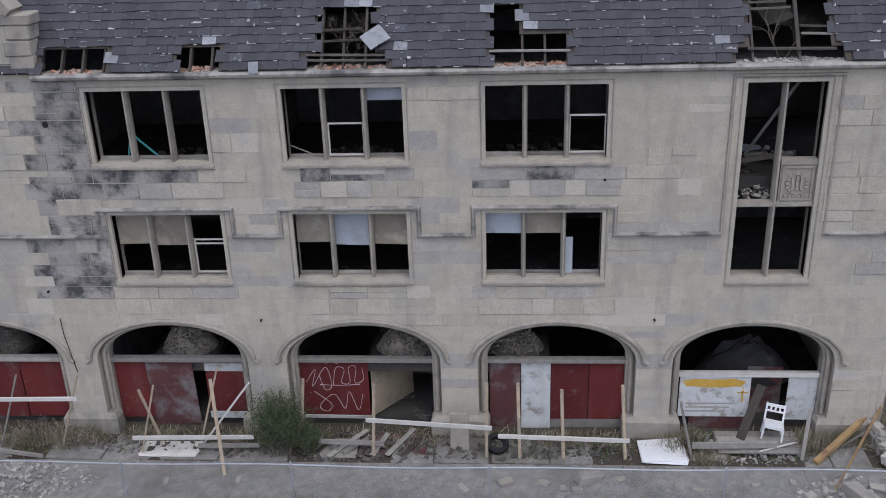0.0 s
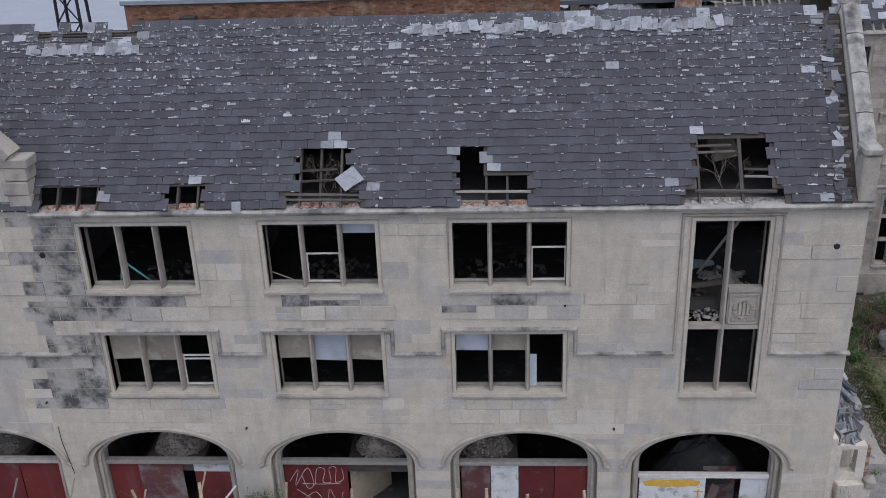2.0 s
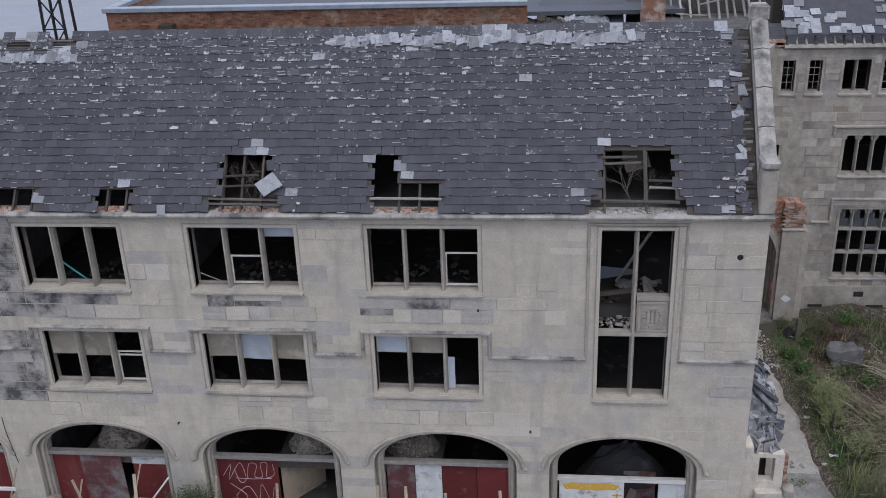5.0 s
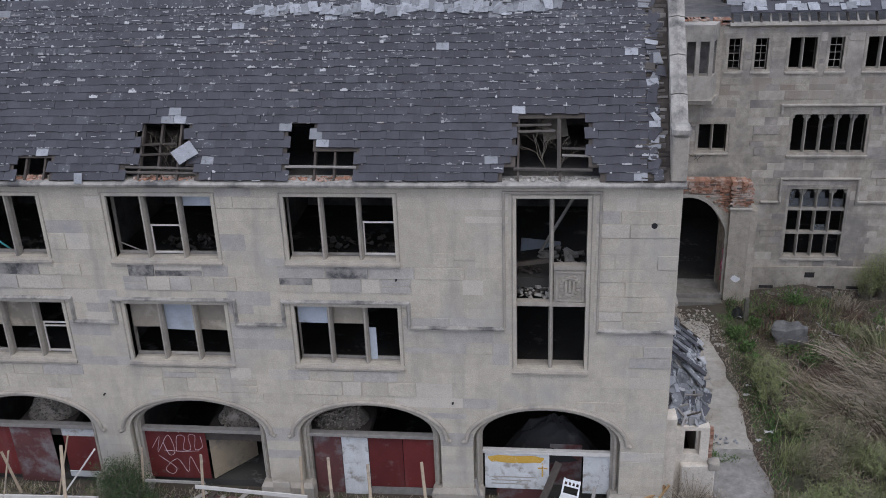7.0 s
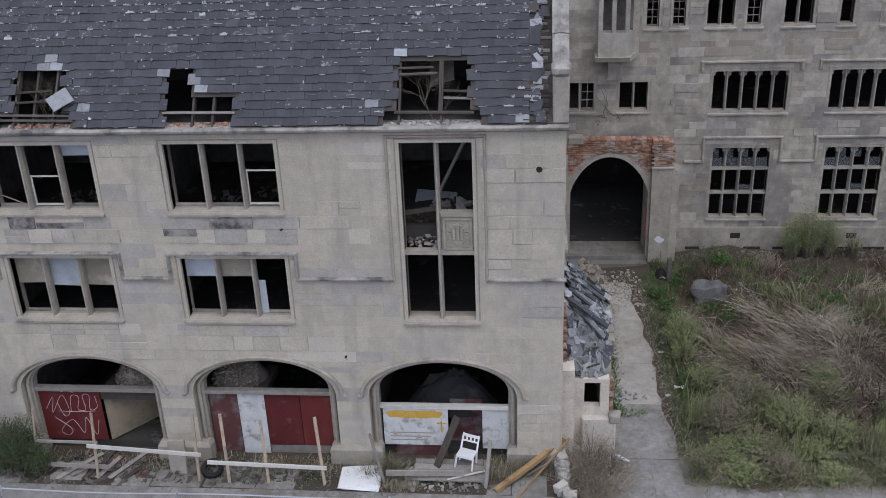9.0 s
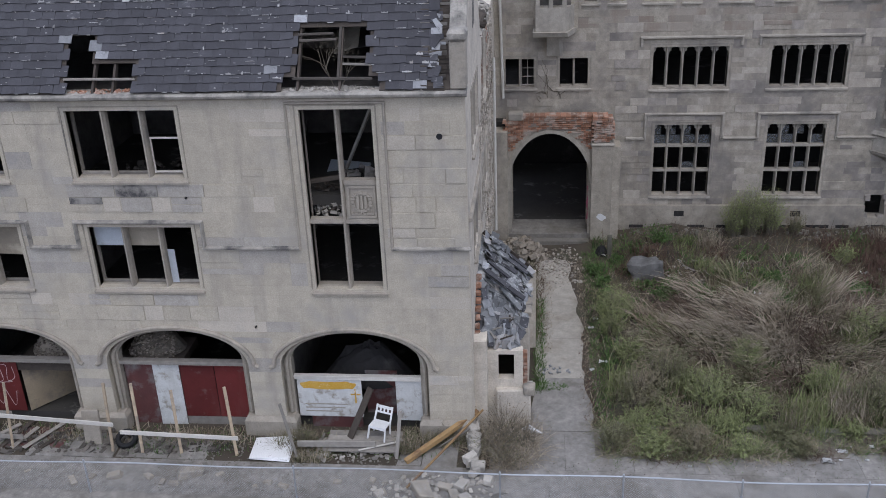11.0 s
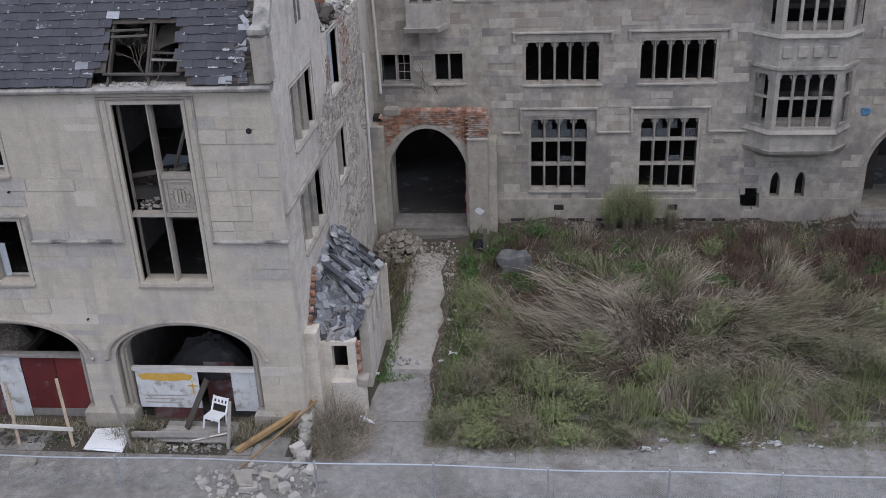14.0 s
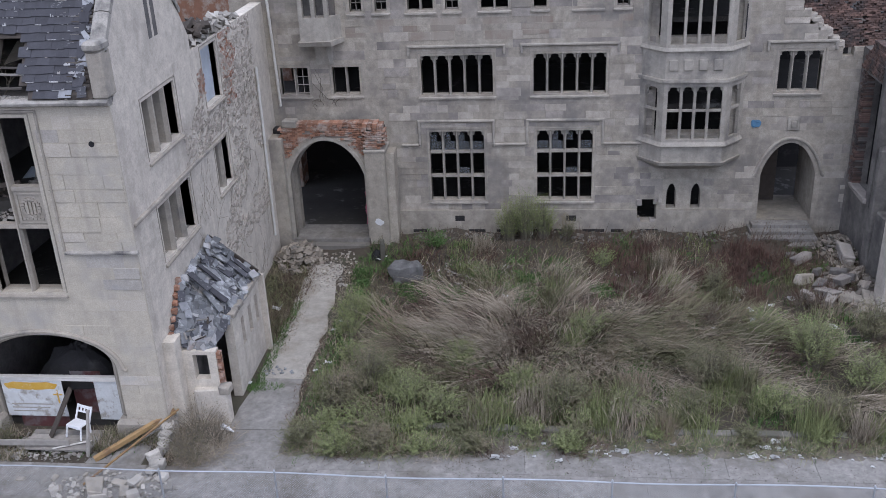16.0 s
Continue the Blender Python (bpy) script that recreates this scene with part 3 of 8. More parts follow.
def south_tone(u0, u1, v0, v1, r):
    """Sooty stones by the left corner and below the upper windows, bluish and clean ones strewn about."""
    u, v = (u0 + u1) / 2, (v0 + v1) / 2
    q = r.random()
    if (-11.6 < u < -9.7 and v > 4.6 or -10.2 < u < -8.2 and 7.0 < v < 8.3) and q < 0.94:
        return SOOTSTONE if q < 0.8 else BLUESTONE
    if any(a - 0.3 < u < b + 0.3 for a, b in UP) and 7.1 < v < 8.4 and q < 0.75:
        return SOOTSTONE if q < 0.24 else BLUESTONE if q < 0.62 else LIGHTSTONE
    if any(a - 0.2 < u < b + 0.2 for a, b in LO) and 4.3 < v < 5.0 and q < 0.5:
        return BLUESTONE
    if 5.2 < v < 6.3 and q < 0.35:
        return BLUESTONE
    return BLUESTONE if q < 0.07 else LIGHTSTONE if q < 0.2 else STONE


def south_open_joint(u0, u1, v0, v1):
    """Stretches where the pointing has washed out."""
    u, v = (u0 + u1) / 2, (v0 + v1) / 2
    return (-11.4 < u < -9.7 and v > 4.6 or u < -6.3 and v > 8.2 or any(a - 0.3 < u < b + 0.3 for a, b in UP) and 7.1 < v < 8.4
            or any(a - 0.2 < u < b + 0.2 for a, b in LO) and 4.2 < v < 5.0 or 9.3 < u < 10.9 and 6.5 < v < 10 or noise.noise((u * 0.6, v * 0.9, 4.0)) > 0.33)


def arch_gaps(v):
    out = []
    for c in ARCHES:
        if v < 2.45:
            out.append((c - 2.22, c + 2.22))
        elif v < 3.69:
            s = math.sqrt(max(0, 1 - ((v - 2.45) / 1.26) ** 2))
            out.append((c - 2.36 * s, c + 2.36 * s))
    return out


south_blocks = ashlar(-18.4, 11.38, 0.66, 10.70, HOLES, arch_gaps, 3)

# left wing's gable, its kneeler and coping
gable = bmesh.new()
lo = [(-18.5, 10.72), (-11.05, 10.72), (-11.05, 12.3), (-11.75, 12.55), (-15.0, 16.2), (-18.5, 12.4)]
fr = [gable.verts.new((x, 0.0, z)) for x, z in lo]
bk = [gable.verts.new((x, 0.5, z)) for x, z in lo]
gable.faces.new(fr)
gable.faces.new(bk[::-1])
for k in range(len(lo)):
    gable.faces.new((fr[k], bk[k], bk[(k + 1) % len(lo)], fr[(k + 1) % len(lo)]))
left_gable = solid("wall_gable_left", gable, STONE, "pale limestone gable of the neighbouring wing", "wall", kind="structure")
for i, (x0, x1, z0, z1) in enumerate(((-11.62, -10.98, 10.9, 11.35), (-11.7, -11.0, 11.35, 11.75), (-11.6, -10.96, 11.75, 12.12), (-11.75, -10.88, 12.12, 12.40))):
    part("kneeler_stone", soft_box(x0, x1, -0.06 - 0.02 * (i == 3), 0.55, z0, z1, 0.03, jitter=0.015), TRIM, left_gable)
part("coping", bar_between((-11.35, 0.2, 12.45), (-15.0, 0.2, 16.3), 0.7, 0.22), TRIM, left_gable)

# the right-hand gable and the long side wall
side_open = [(2.0, 4.65, 8.45, 10.2), (1.9, 4.75, 5.2, 6.95), (7.45, 9.0, 5.3, 7.15), (7.4, 9.05, 8.5, 10.5)]
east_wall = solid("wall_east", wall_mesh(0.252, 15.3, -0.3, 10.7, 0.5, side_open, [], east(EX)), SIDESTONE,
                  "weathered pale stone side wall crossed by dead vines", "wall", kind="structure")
gb = bmesh.new()
prof = [(-0.02, 10.7), (6.5, 10.7), (6.5, 11.2), (5.9, 12.1), (3.15, 15.45), (0.35, 12.05), (-0.02, 12.05)]
fr = [gb.verts.new((EX, y, z)) for y, z in prof]
bk = [gb.verts.new((EX - 0.34, y, z)) for y, z in prof]
gb.faces.new(fr)
gb.faces.new(bk[::-1])
for k in range(len(prof)):
    gb.faces.new((fr[k], bk[k], bk[(k + 1) % len(prof)], fr[(k + 1) % len(prof)]))
bmesh.ops.recalc_face_normals(gb, faces=gb.faces)
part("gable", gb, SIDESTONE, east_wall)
# no opening is cut here: two dark plates paint its shade on the gable
part("gable_slot", boxes((EX - 0.3, EX + 0.004, 3.35, 3.62, 11.75, 13.1), (EX - 0.3, EX + 0.004, 3.78, 4.05, 11.75, 13.1)), DARKPLASTER, east_wall, "narrow dark plates standing in for a shaded twin opening high in the gable")
def coping_run(bm, a, b, x0, x1, up):
    (ya, za), (yb, zb) = a, b
    L = math.hypot(yb - ya, zb - za)
    n = Vector((0, -(zb - za) / L, (yb - ya) / L))
    n = n if n.z > 0 else -n
    d = Vector((0, (yb - ya) / L, (zb - za) / L))
    base = Vector((0, ya, za))
    pts = []
    for s in (0, L):
        q = base + d * s
        pts.append([q + Vector((x0, 0, 0)) - n * 0.1, q + Vector((x0, 0, 0)) + n * up * 0.4, q + Vector(((x0 + x1) / 2, 0, 0)) + n * up, q + Vector((x1, 0, 0)) + n * up * 0.4, q + Vector((x1, 0, 0)) - n * 0.1])
    A, B = [[bm.verts.new(p) for p in ring] for ring in pts]
    for k in range(5):
        bm.faces.new((A[k], A[(k + 1) % 5], B[(k + 1) % 5], B[k]))
    bm.faces.new(A[::-1])
    bm.faces.new(B)
for i in range(4):
    f0, f1 = i / 4, (i + 1) / 4 - 0.006
    c = bmesh.new()
    coping_run(c, (0.2 + 2.95 * f0, 12.1 + 3.5 * f0), (0.2 + 2.95 * f1, 12.1 + 3.5 * f1), EX - 0.37, EX + 0.06, 0.14)
    bmesh.ops.recalc_face_normals(c, faces=c.faces)
    part("coping_stone", c, CORNICE, east_wall)
    c = bmesh.new()
    coping_run(c, (6.0 - 2.85 * f0, 12.1 + 3.4 * f0), (6.0 - 2.85 * f1, 12.1 + 3.4 * f1), EX - 0.37, EX + 0.06, 0.14)
    bmesh.ops.recalc_face_normals(c, faces=c.faces)
    part("coping_stone", c, CORNICE, east_wall)
part("finial", soft_box(EX - 0.42, EX + 0.1, 2.9, 3.4, 15.4, 15.85, 0.06), CORNICE, east_wall)
kn = soft_box(EX - 0.36, EX + 0.06, -0.12, 0.5, 10.9, 12.15, 0.04)
part("kneeler_stone", kn, TRIM, east_wall)
part("kneeler_cap", soft_box(EX - 0.40, EX + 0.10, -0.2, 0.52, 12.13, 12.42, 0.08), CORNICE, east_wall)
for i, (a, b, c, d) in enumerate(side_open):
    n_win += 1
    mullion_window("window_%d" % n_win, 3 if i < 2 else 2 if i == 2 else 1, a, b, c, d, east(EX), TRIM, label="unglazed stone mullioned window in the side wall", set_back=0.08, depth=0.4, mull=0.22)

# rooms behind: floors, back wall, partitions, all coloured dark to keep the inside dim
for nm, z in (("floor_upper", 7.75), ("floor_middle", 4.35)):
    solid(nm, boxes((-18.3, EX - 0.5, 0.55, 6.2, z - 0.3, z)), DARKFLOOR, "dark, dirty debris-strewn floor inside the ruin", "floor", kind="structure")
solid("floor_arcade", boxes((-18.3, EX - 0.5, 0.55, 6.2, -0.2, 0.25)), DARKFLOOR, "dark, dirty concrete floor of the arcade", "floor", kind="structure")
solid("ceiling", boxes((-18.3, EX - 0.5, 0.25, 6.2, 10.45, 10.6)), DARKPLASTER, "dark ceiling", "ceiling", kind="structure")
solid("wall_back", boxes((-18.5, EX - 0.5, 6.2, 6.55, -0.3, 11.2)), DARKPLASTER, "dark rear wall", "wall", kind="structure")
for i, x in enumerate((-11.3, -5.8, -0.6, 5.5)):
    solid("wall_partition_%d" % (i + 1), boxes((x - 0.1, x + 0.1, 0.56, 6.2, 0.2, 10.5)), DARKPLASTER, "dark plaster partition", "wall", kind="structure")
solid("wall_end_left", boxes((-18.7, -18.5, 0, 6.5, -0.3, 12.4)), DARKPLASTER, "end wall of the wing", "wall", kind="structure")

# ---- roof of the front building ----
RY0, RZ0, RY1, RZ1 = -0.12, 10.92, 3.15, 15.15
RL = math.hypot(RY1 - RY0, RZ1 - RZ0)
RD = Vector((0, (RY1 - RY0) / RL, (RZ1 - RZ0) / RL))
RN = Vector((0, -RD.z, RD.y))
def on_roof(u, s, h=0.0):
    return Vector((u, RY0, RZ0)) + RD * s + RN * h
# holes: (u0, u1, s0, s1)
ROOF_HOLES = [(-10.85, -9.15, 0.0, 0.68), (-7.33, -6.22, 0.0, 0.67), (-3.75, -2.25, 0.3, 1.72), (-4.0, -1.9, 0.0, 0.44), (0.62, 1.35, 0.44, 1.68), (0.62, 2.58, 0.0, 0.86), (6.95, 8.9, 0.36, 1.80), (6.6, 9.2, 0.0, 0.4)]
def in_hole(u, s, pad=0.0):
    return any(a - pad < u < b + pad and c - pad <= s < d + pad for a, b, c, d in ROOF_HOLES)
roof = thing("roof_front", "steep dark slate roof with torn holes along the eaves", "roof", kind="structure")
bm = bmesh.new()
us = sorted({-18.0, EX - 0.36, *[h[0] for h in ROOF_HOLES], *[h[1] for h in ROOF_HOLES]})
ss = sorted({0.0, RL, *[h[2] for h in ROOF_HOLES], *[h[3] for h in ROOF_HOLES]})
for a, b in zip(us, us[1:]):
    for c, d in zip(ss, ss[1:]):
        if not in_hole((a + b) / 2, (c + d) / 2):
            hexa(bm, [on_roof(u, s, h) for h in (-0.05, -0.02) for u, s in ((a, c), (b, c), (b, d), (a, d))])
part("roof_boards", bm, DARKWOOD, roof)
# rafters take the dark timber so that the roof holes stay dim
x = -10.9
while x < 11:
    if not (7.1 < x < 7.95 or 8.2 < x < 8.8 or 0.75 < x < 1.2):
        part("rafter", bar_between(on_roof(x, 0.02, -0.13), on_roof(x, RL, -0.13), 0.06, 0.15), DARKWOOD, roof)
    x += 0.56
# rear slope
bm = bmesh.new()
hexa(bm, [(-18, RY1, RZ1 - 0.08), (EX - 0.5, RY1, RZ1 - 0.08), (EX - 0.5, 6.45, 11.0), (-18, 6.45, 11.0), (-18, RY1, RZ1), (EX - 0.5, RY1, RZ1), (EX - 0.5, 6.5, 11.08), (-18, 6.5, 11.08)])
part("rear_slope", bm, SLATE, roof)
# brick and stone bed along the eaves
bed = boxes((-10.95, 10.9, 0.02, 0.5, 10.58, 10.86))
part("wall_head", bed, RUBBLE, roof)

rs = random.Random(21)
PITCH, SW = 0.24, 0.36
slate_meshes = []
def slate_bm(w, l, th, jig):
    b = bmesh.new()
    j = [jig * rs.uniform(-1, 1) for _ in range(4)]
    vs = hexa(b, [(0.002, 0 + j[0], 0.004), (w - 0.002, 0 + j[1], 0.004), (w - 0.002, l, -0.012), (0.002, l, -0.012), (0.002, 0 + j[0], th), (w - 0.002, 0 + j[1], th), (w - 0.002, l, 0.0), (0.002, l, 0.0)])
    return b
for mat_ in (SLATE, SLATE, SLATE, WORN, PALESLATE):
    for _ in range(3):
        me = bpy.data.meshes.new("slate")
        b = slate_bm(SW, PITCH * 1.35, 0.034, 0.02)
        b.to_mesh(me)
        b.free()
        me.materials.append(mat_)
        slate_meshes.append(me)
ROOFM = Matrix(((1, 0, 0, 0), (0, RD.y, RN.y, 0), (0, RD.z, RN.z, 0), (0, 0, 0, 1)))
joined = {SLATE: bmesh.new(), WORN: bmesh.new(), PALESLATE: bmesh.new()}
rows_n = int(RL / PITCH)
own = 0
wear = bmesh.new()
def pale_at(u, s):
    """How worn the slates are: most along the ridge and in drifts below it."""
    v = noise.noise((u * 0.35, s * 0.8, 2.0)) * 0.5 + 0.5
    up = s / RL
    return max(0.0, (up - 0.35) * 0.9) * (0.35 + 0.9 * v) + 0.03
for r in range(rows_n + 1):
    s = r * PITCH
    u = -18.0 - (0.2 if r % 2 else 0.0)
    while u < EX - 0.98 - 0.25 * noise.noise((s * 2.3, 1.0, 5.0)):
        cu, cs = u + SW / 2, s + 0.1
        if not in_hole(cu, cs):
            edge = in_hole(cu, cs, 0.32)
            p = pale_at(cu, s)
            top = r >= rows_n - 2 and (-11.8 < cu < -8.3 or -0.8 < cu < 8.0) and rs.random() < (0.9 if r >= rows_n else 0.7 if r == rows_n - 1 else 0.45)
            x = rs.random()
            bare = r >= rows_n - 1 and -11.5 < cu < -8.6
            if bare and rs.random() < 0.75:
                u += SW
                continue
            kind = 2 if top and x < 0.3 or x < p * 0.012 + (0.09 if edge else 0.0) or cu > EX - 1.2 and x < 0.12 else 1 if top or x < p * 0.9 + 0.02 else 0
            tilt = pose(0, 0, 0, rs.gauss(0.8, 0.5), 0, rs.gauss(0, 0.6) * (5 if edge else 1))
            m = Matrix.Translation(on_roof(u, s, 0.008 + rs.uniform(0, 0.006))) @ ROOFM @ tilt
            if cu > -11.2 and r < 6 and own < 300:
                ob = new("slate", slate_meshes[(0, 9, 12)[kind] + rs.randrange(3) + (3 * rs.randrange(3) if kind == 0 else 0)])
                ob.parent, ob.matrix_basis = roof, m
                own += 1
            else:
                mat_ = (SLATE, WORN, PALESLATE)[kind]
                b = joined[mat_]
                w, l = SW, PITCH * 1.35
                ja, jb = rs.uniform(-.022, .022), rs.uniform(-.022, .022)
                hexa(b, [(0.002, ja, 0.004), (w - 0.002, jb, 0.004), (w - 0.002, l, -0.012), (0.002, l, -0.012), (0.002, ja, 0.036), (w - 0.002, jb, 0.036), (w - 0.002, l, 0.004), (0.002, l, 0.004)], m)
            # flakes of pale stone along the lower edge, with a ragged upper side
            for _ in range(6 if top else 5 if kind < 2 else 0):
                if rs.random() > 0.09 + p * 1.7 + 0.5 * top:
                    continue
                wide = rs.uniform(0.02, 0.09) if rs.random() < 0.7 else rs.uniform(0.08, 0.26)
                e0 = rs.uniform(0, SW - wide)
                deep = rs.uniform(0.006, 0.022) if rs.random() < 0.86 - 0.45 * p else rs.uniform(0.03, 0.11)
                base = -0.02 if rs.random() < 0.65 else rs.uniform(0.0, 0.17)
                n = 2 + int(wide / 0.05)
                low = [(e0 + wide * k / n, base + (rs.uniform(0, 0.006) if base > 0 else 0.0)) for k in range(n + 1)]
                high = [(e0 + wide * (k + rs.uniform(-0.3, 0.3)) / n, base + 0.006 + deep * rs.uniform(0.25, 1.0)) for k in range(n + 1)]
                lv = [wear.verts.new(m @ Vector((x_, y_, 0.0375))) for x_, y_ in low]
                hv = [wear.verts.new(m @ Vector((x_, y_, 0.0375))) for x_, y_ in high]
                fv = [wear.verts.new(m @ Vector((x_, y_ - 0.003, 0.012))) for x_, y_ in low]
                for k in range(n):
                    wear.faces.new((lv[k], lv[k + 1], hv[k + 1], hv[k]))
                    wear.faces.new((fv[k], fv[k + 1], lv[k + 1], lv[k]))
        u += SW
# the torn strip beside the gable: bare laths, splinters and bits of slate
s = 0.05
while s < RL - 0.1:
    a = EX - 1.05 - 0.2 * rs.random()
    part("lath", bar_between(on_roof(a + rs.uniform(-0.1, 0.15), s, 0.01), on_roof(EX - 0.38 - rs.uniform(0, 0.12), s + rs.gauss(0, 0.03), 0.015), 0.02, rs.uniform(0.05, 0.13)), (TIMBER, DARKWOOD, DARKSCRAP, TIMBER, DARKWOOD)[rs.randrange(5)], roof)
    if rs.random() < 0.45:
        w = rs.uniform(0.12, 0.3)
        q0 = rs.uniform(0.0, 0.3)
        m = Matrix.Translation(on_roof(EX - 1.02 + q0, s, 0.05)) @ ROOFM @ pose(0, 0, 0, rs.gauss(4, 4), rs.gauss(0, 5), rs.gauss(0, 18))
        b = bmesh.new()
        hexa(b, [(0, 0, 0), (w, rs.uniform(-.05, .05), 0), (w * rs.uniform(0.6, 1), 0.28, 0), (0.03, 0.3, 0), (0, 0, 0.014), (w, 0, 0.014), (w * 0.8, 0.28, 0.014), (0.03, 0.3, 0.014)], m)
        part("torn_slate", b, PALESLATE if rs.random() < 0.25 else SLATE, roof)
    s += rs.uniform(0.09, 0.2)
tagged(part("flaked_edges", wear, FLAKE, roof, "pale flaked lower edges of the slates"), kind="stuff")
for mat_, b in joined.items():
    tagged(part("slates", b, mat_, roof), kind="stuff")

# ---- the rear building across the court ----
NY = 15.35
G = [(18.1, 20.45, 1.9, 5.05), (22.72, 25.07, 1.9, 5.05)]
U = [(17.88, 20.88, 6.65, 8.33), (22.57, 25.55, 6.65, 8.33)]
SMALL = [(11.85, 13.05, 6.75, 7.93), (14.1, 15.25, 6.75, 7.93)]
ATTIC1 = [(15.05, 15.55), (16.1, 16.6), (19.0, 19.55), (22.6, 23.1), (25.9, 26.4)]
ATTIC2 = [(17.45, 18.5), (20.45, 21.55), (24.25, 25.3)]
DOORC = 33.25
north_open = G + U + SMALL + [(a, b, 10.2, 11.5) for a, b in ATTIC1 + ATTIC2] + [(32.43, 34.1, 6.6, 8.25), (27.05, 27.85, 0.9, 1.9), (27.6, 30.6, 4.9, 7.0), (27.6, 30.6, 8.9, 10.9)]
lanc = [(pointed_arc(28.47, 2.2, 0.2, 0.42), 1.5), (pointed_arc(29.5, 2.2, 0.2, 0.42), 1.5), (pointed_arc(DOORC, 3.0, 1.12, 1.4), 0.9), (pointed_arc(13.72, 3.4, 1.6, 1.4), 0.5)]
# the corner has fallen in steps
FALLEN = [(33.15, 37.5, 9.85, 12.0), (33.45, 37.5, 9.3, 9.85), (33.8, 37.5, 9.05, 9.3), (34.2, 37.5, 8.7, 9.05), (34.6, 37.5, 8.35, 8.7), (34.85, 35.3, 8.0, 8.35)]
north = solid("wall_north", wall_mesh(10.0, 36.2, -0.3, 12.0, 0.45, north_open + FALLEN, lanc, south(NY)), GREYSTONE,
              "grey rain-stained limestone wall of the rear building", "wall", kind="structure")
# near-black by colour, so the porch and windows in front read as unlit
solid("wall_north_inside", boxes((10, 37.5, NY + 8.0, NY + 8.3, -0.3, 12.0)), NEARBLACK, "inner wall coloured near-black for the dark inside", "wall", kind="structure")
# darker than the porch floor, since only that outer part is lit
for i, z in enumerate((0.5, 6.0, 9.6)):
    solid("floor_north_%d" % (i + 1), boxes((10, 37.5, NY + 0.46, NY + 8.0, z - 0.2, z)), DARKFLOOR, "dark, dirty floor of the rear building", "floor", kind="structure")
solid("ceiling_north", boxes((10, 33.1, NY + 0.46, NY + 8.0, 11.9, 12.0)), DARKPLASTER, "dark ceiling", "ceiling", kind="structure")
rear_windows = {}
for i, (a, b, c, d) in enumerate(G):
    n_win += 1
    w = rear_windows[(a, b)] = mullion_window("window_%d" % n_win, 4, a, b, c, d, south(NY), GREYTRIM, label="four-light grey stone window with trefoil heads, panes mostly gone", mull=0.11, transoms=(3.0, 4.1))
for a, b, c, d in U:
    n_win += 1
    rear_windows[(a, b)] = mullion_window("window_%d" % n_win, 5, a, b, c, d, south(NY), GREYTRIM, label="five-light grey stone window with trefoil heads, unglazed", mull=0.11)
for a, b, c, d in SMALL:
    n_win += 1
    w = mullion_window("window_%d" % n_win, 2, a, b, c, d, south(NY), GREYTRIM, label="small two-light stone window", mull=0.1)
    if a < 12:
        m0 = (a + b) / 2 + 0.05
        part("sash", boxes(*[(m0, b, NY + 0.2, NY + 0.23, z - 0.014, z + 0.014) for z in (c + 0.05, c + 0.4, c + 0.75, d - 0.05)], *[(x - 0.014, x + 0.014, NY + 0.203, NY + 0.227, c, d) for x in (m0 + 0.02, (m0 + b) / 2, b - 0.02)]), TIMBER, w, "broken many-paned sash")
for i, (a, b) in enumerate(ATTIC1):
    n_win += 1
    w = mullion_window("window_%d" % n_win, 1, a, b, 10.2, 11.5, south(NY), GREYTRIM, label="narrow attic window with a broken sash")
    if i != 3:
        grid = [(a + 0.02, b - 0.02, NY + 0.2, NY + 0.23, z - 0.012, z + 0.012) for z in (10.25, 10.55, 10.85, 11.15, 11.45)] + [(x - 0.012, x + 0.012, NY + 0.2, NY + 0.23, 10.22, 11.48) for x in (a + 0.03, (a + b) / 2, b - 0.03)]
        part("sash", boxes(*grid), TIMBER, w, "broken many-paned sash")
for a, b in ATTIC2:
    n_win += 1
    mullion_window("window_%d" % n_win, 2, a, b, 10.2, 11.5, south(NY), GREYTRIM, label="paired attic window with broken sashes", mull=0.1)
n_win += 1
rear_windows[(32.43, 34.1)] = mullion_window("window_%d" % n_win, 3, 32.43, 34.1, 6.6, 8.25, south(NY), GREYTRIM, label="three-light grey stone window with trefoil heads", mull=0.11)


def cusped_heads(u0, u1, v, lights, mull, m, parent, r=0.75):
    """Trefoil heads: the upper corners of each light filled with stone round a three-lobed opening."""
    wid = (u1 - u0 - mull * (lights - 1)) / lights
    for i in range(lights):
        c = u0 + i * (wid + mull) + wid / 2
        h = wid / 2
        b = bmesh.new()
        lobe = [(c - h, v - wid * 0.62), (c - h * 0.92, v - wid * 0.42), (c - h * 0.62, v - wid * 0.33), (c - h * 0.72, v - wid * 0.2), (c - h * 0.45, v - wid * 0.07), (c, v - wid * 0.02)]
        lobe = lobe + [(2 * c - x, z) for x, z in lobe[-2::-1]]
        for (xa, za), (xb, zb) in zip(lobe, lobe[1:]):
            hexa(b, [(xa, 0.10, za), (xb, 0.10, zb), (xb, 0.22, zb), (xa, 0.22, za), (xa, 0.10, v + 0.03), (xb, 0.10, v + 0.03), (xb, 0.22, v + 0.03), (xa, 0.22, v + 0.03)], m)
        part("trefoil_head", b, GREYTRIM, parent)


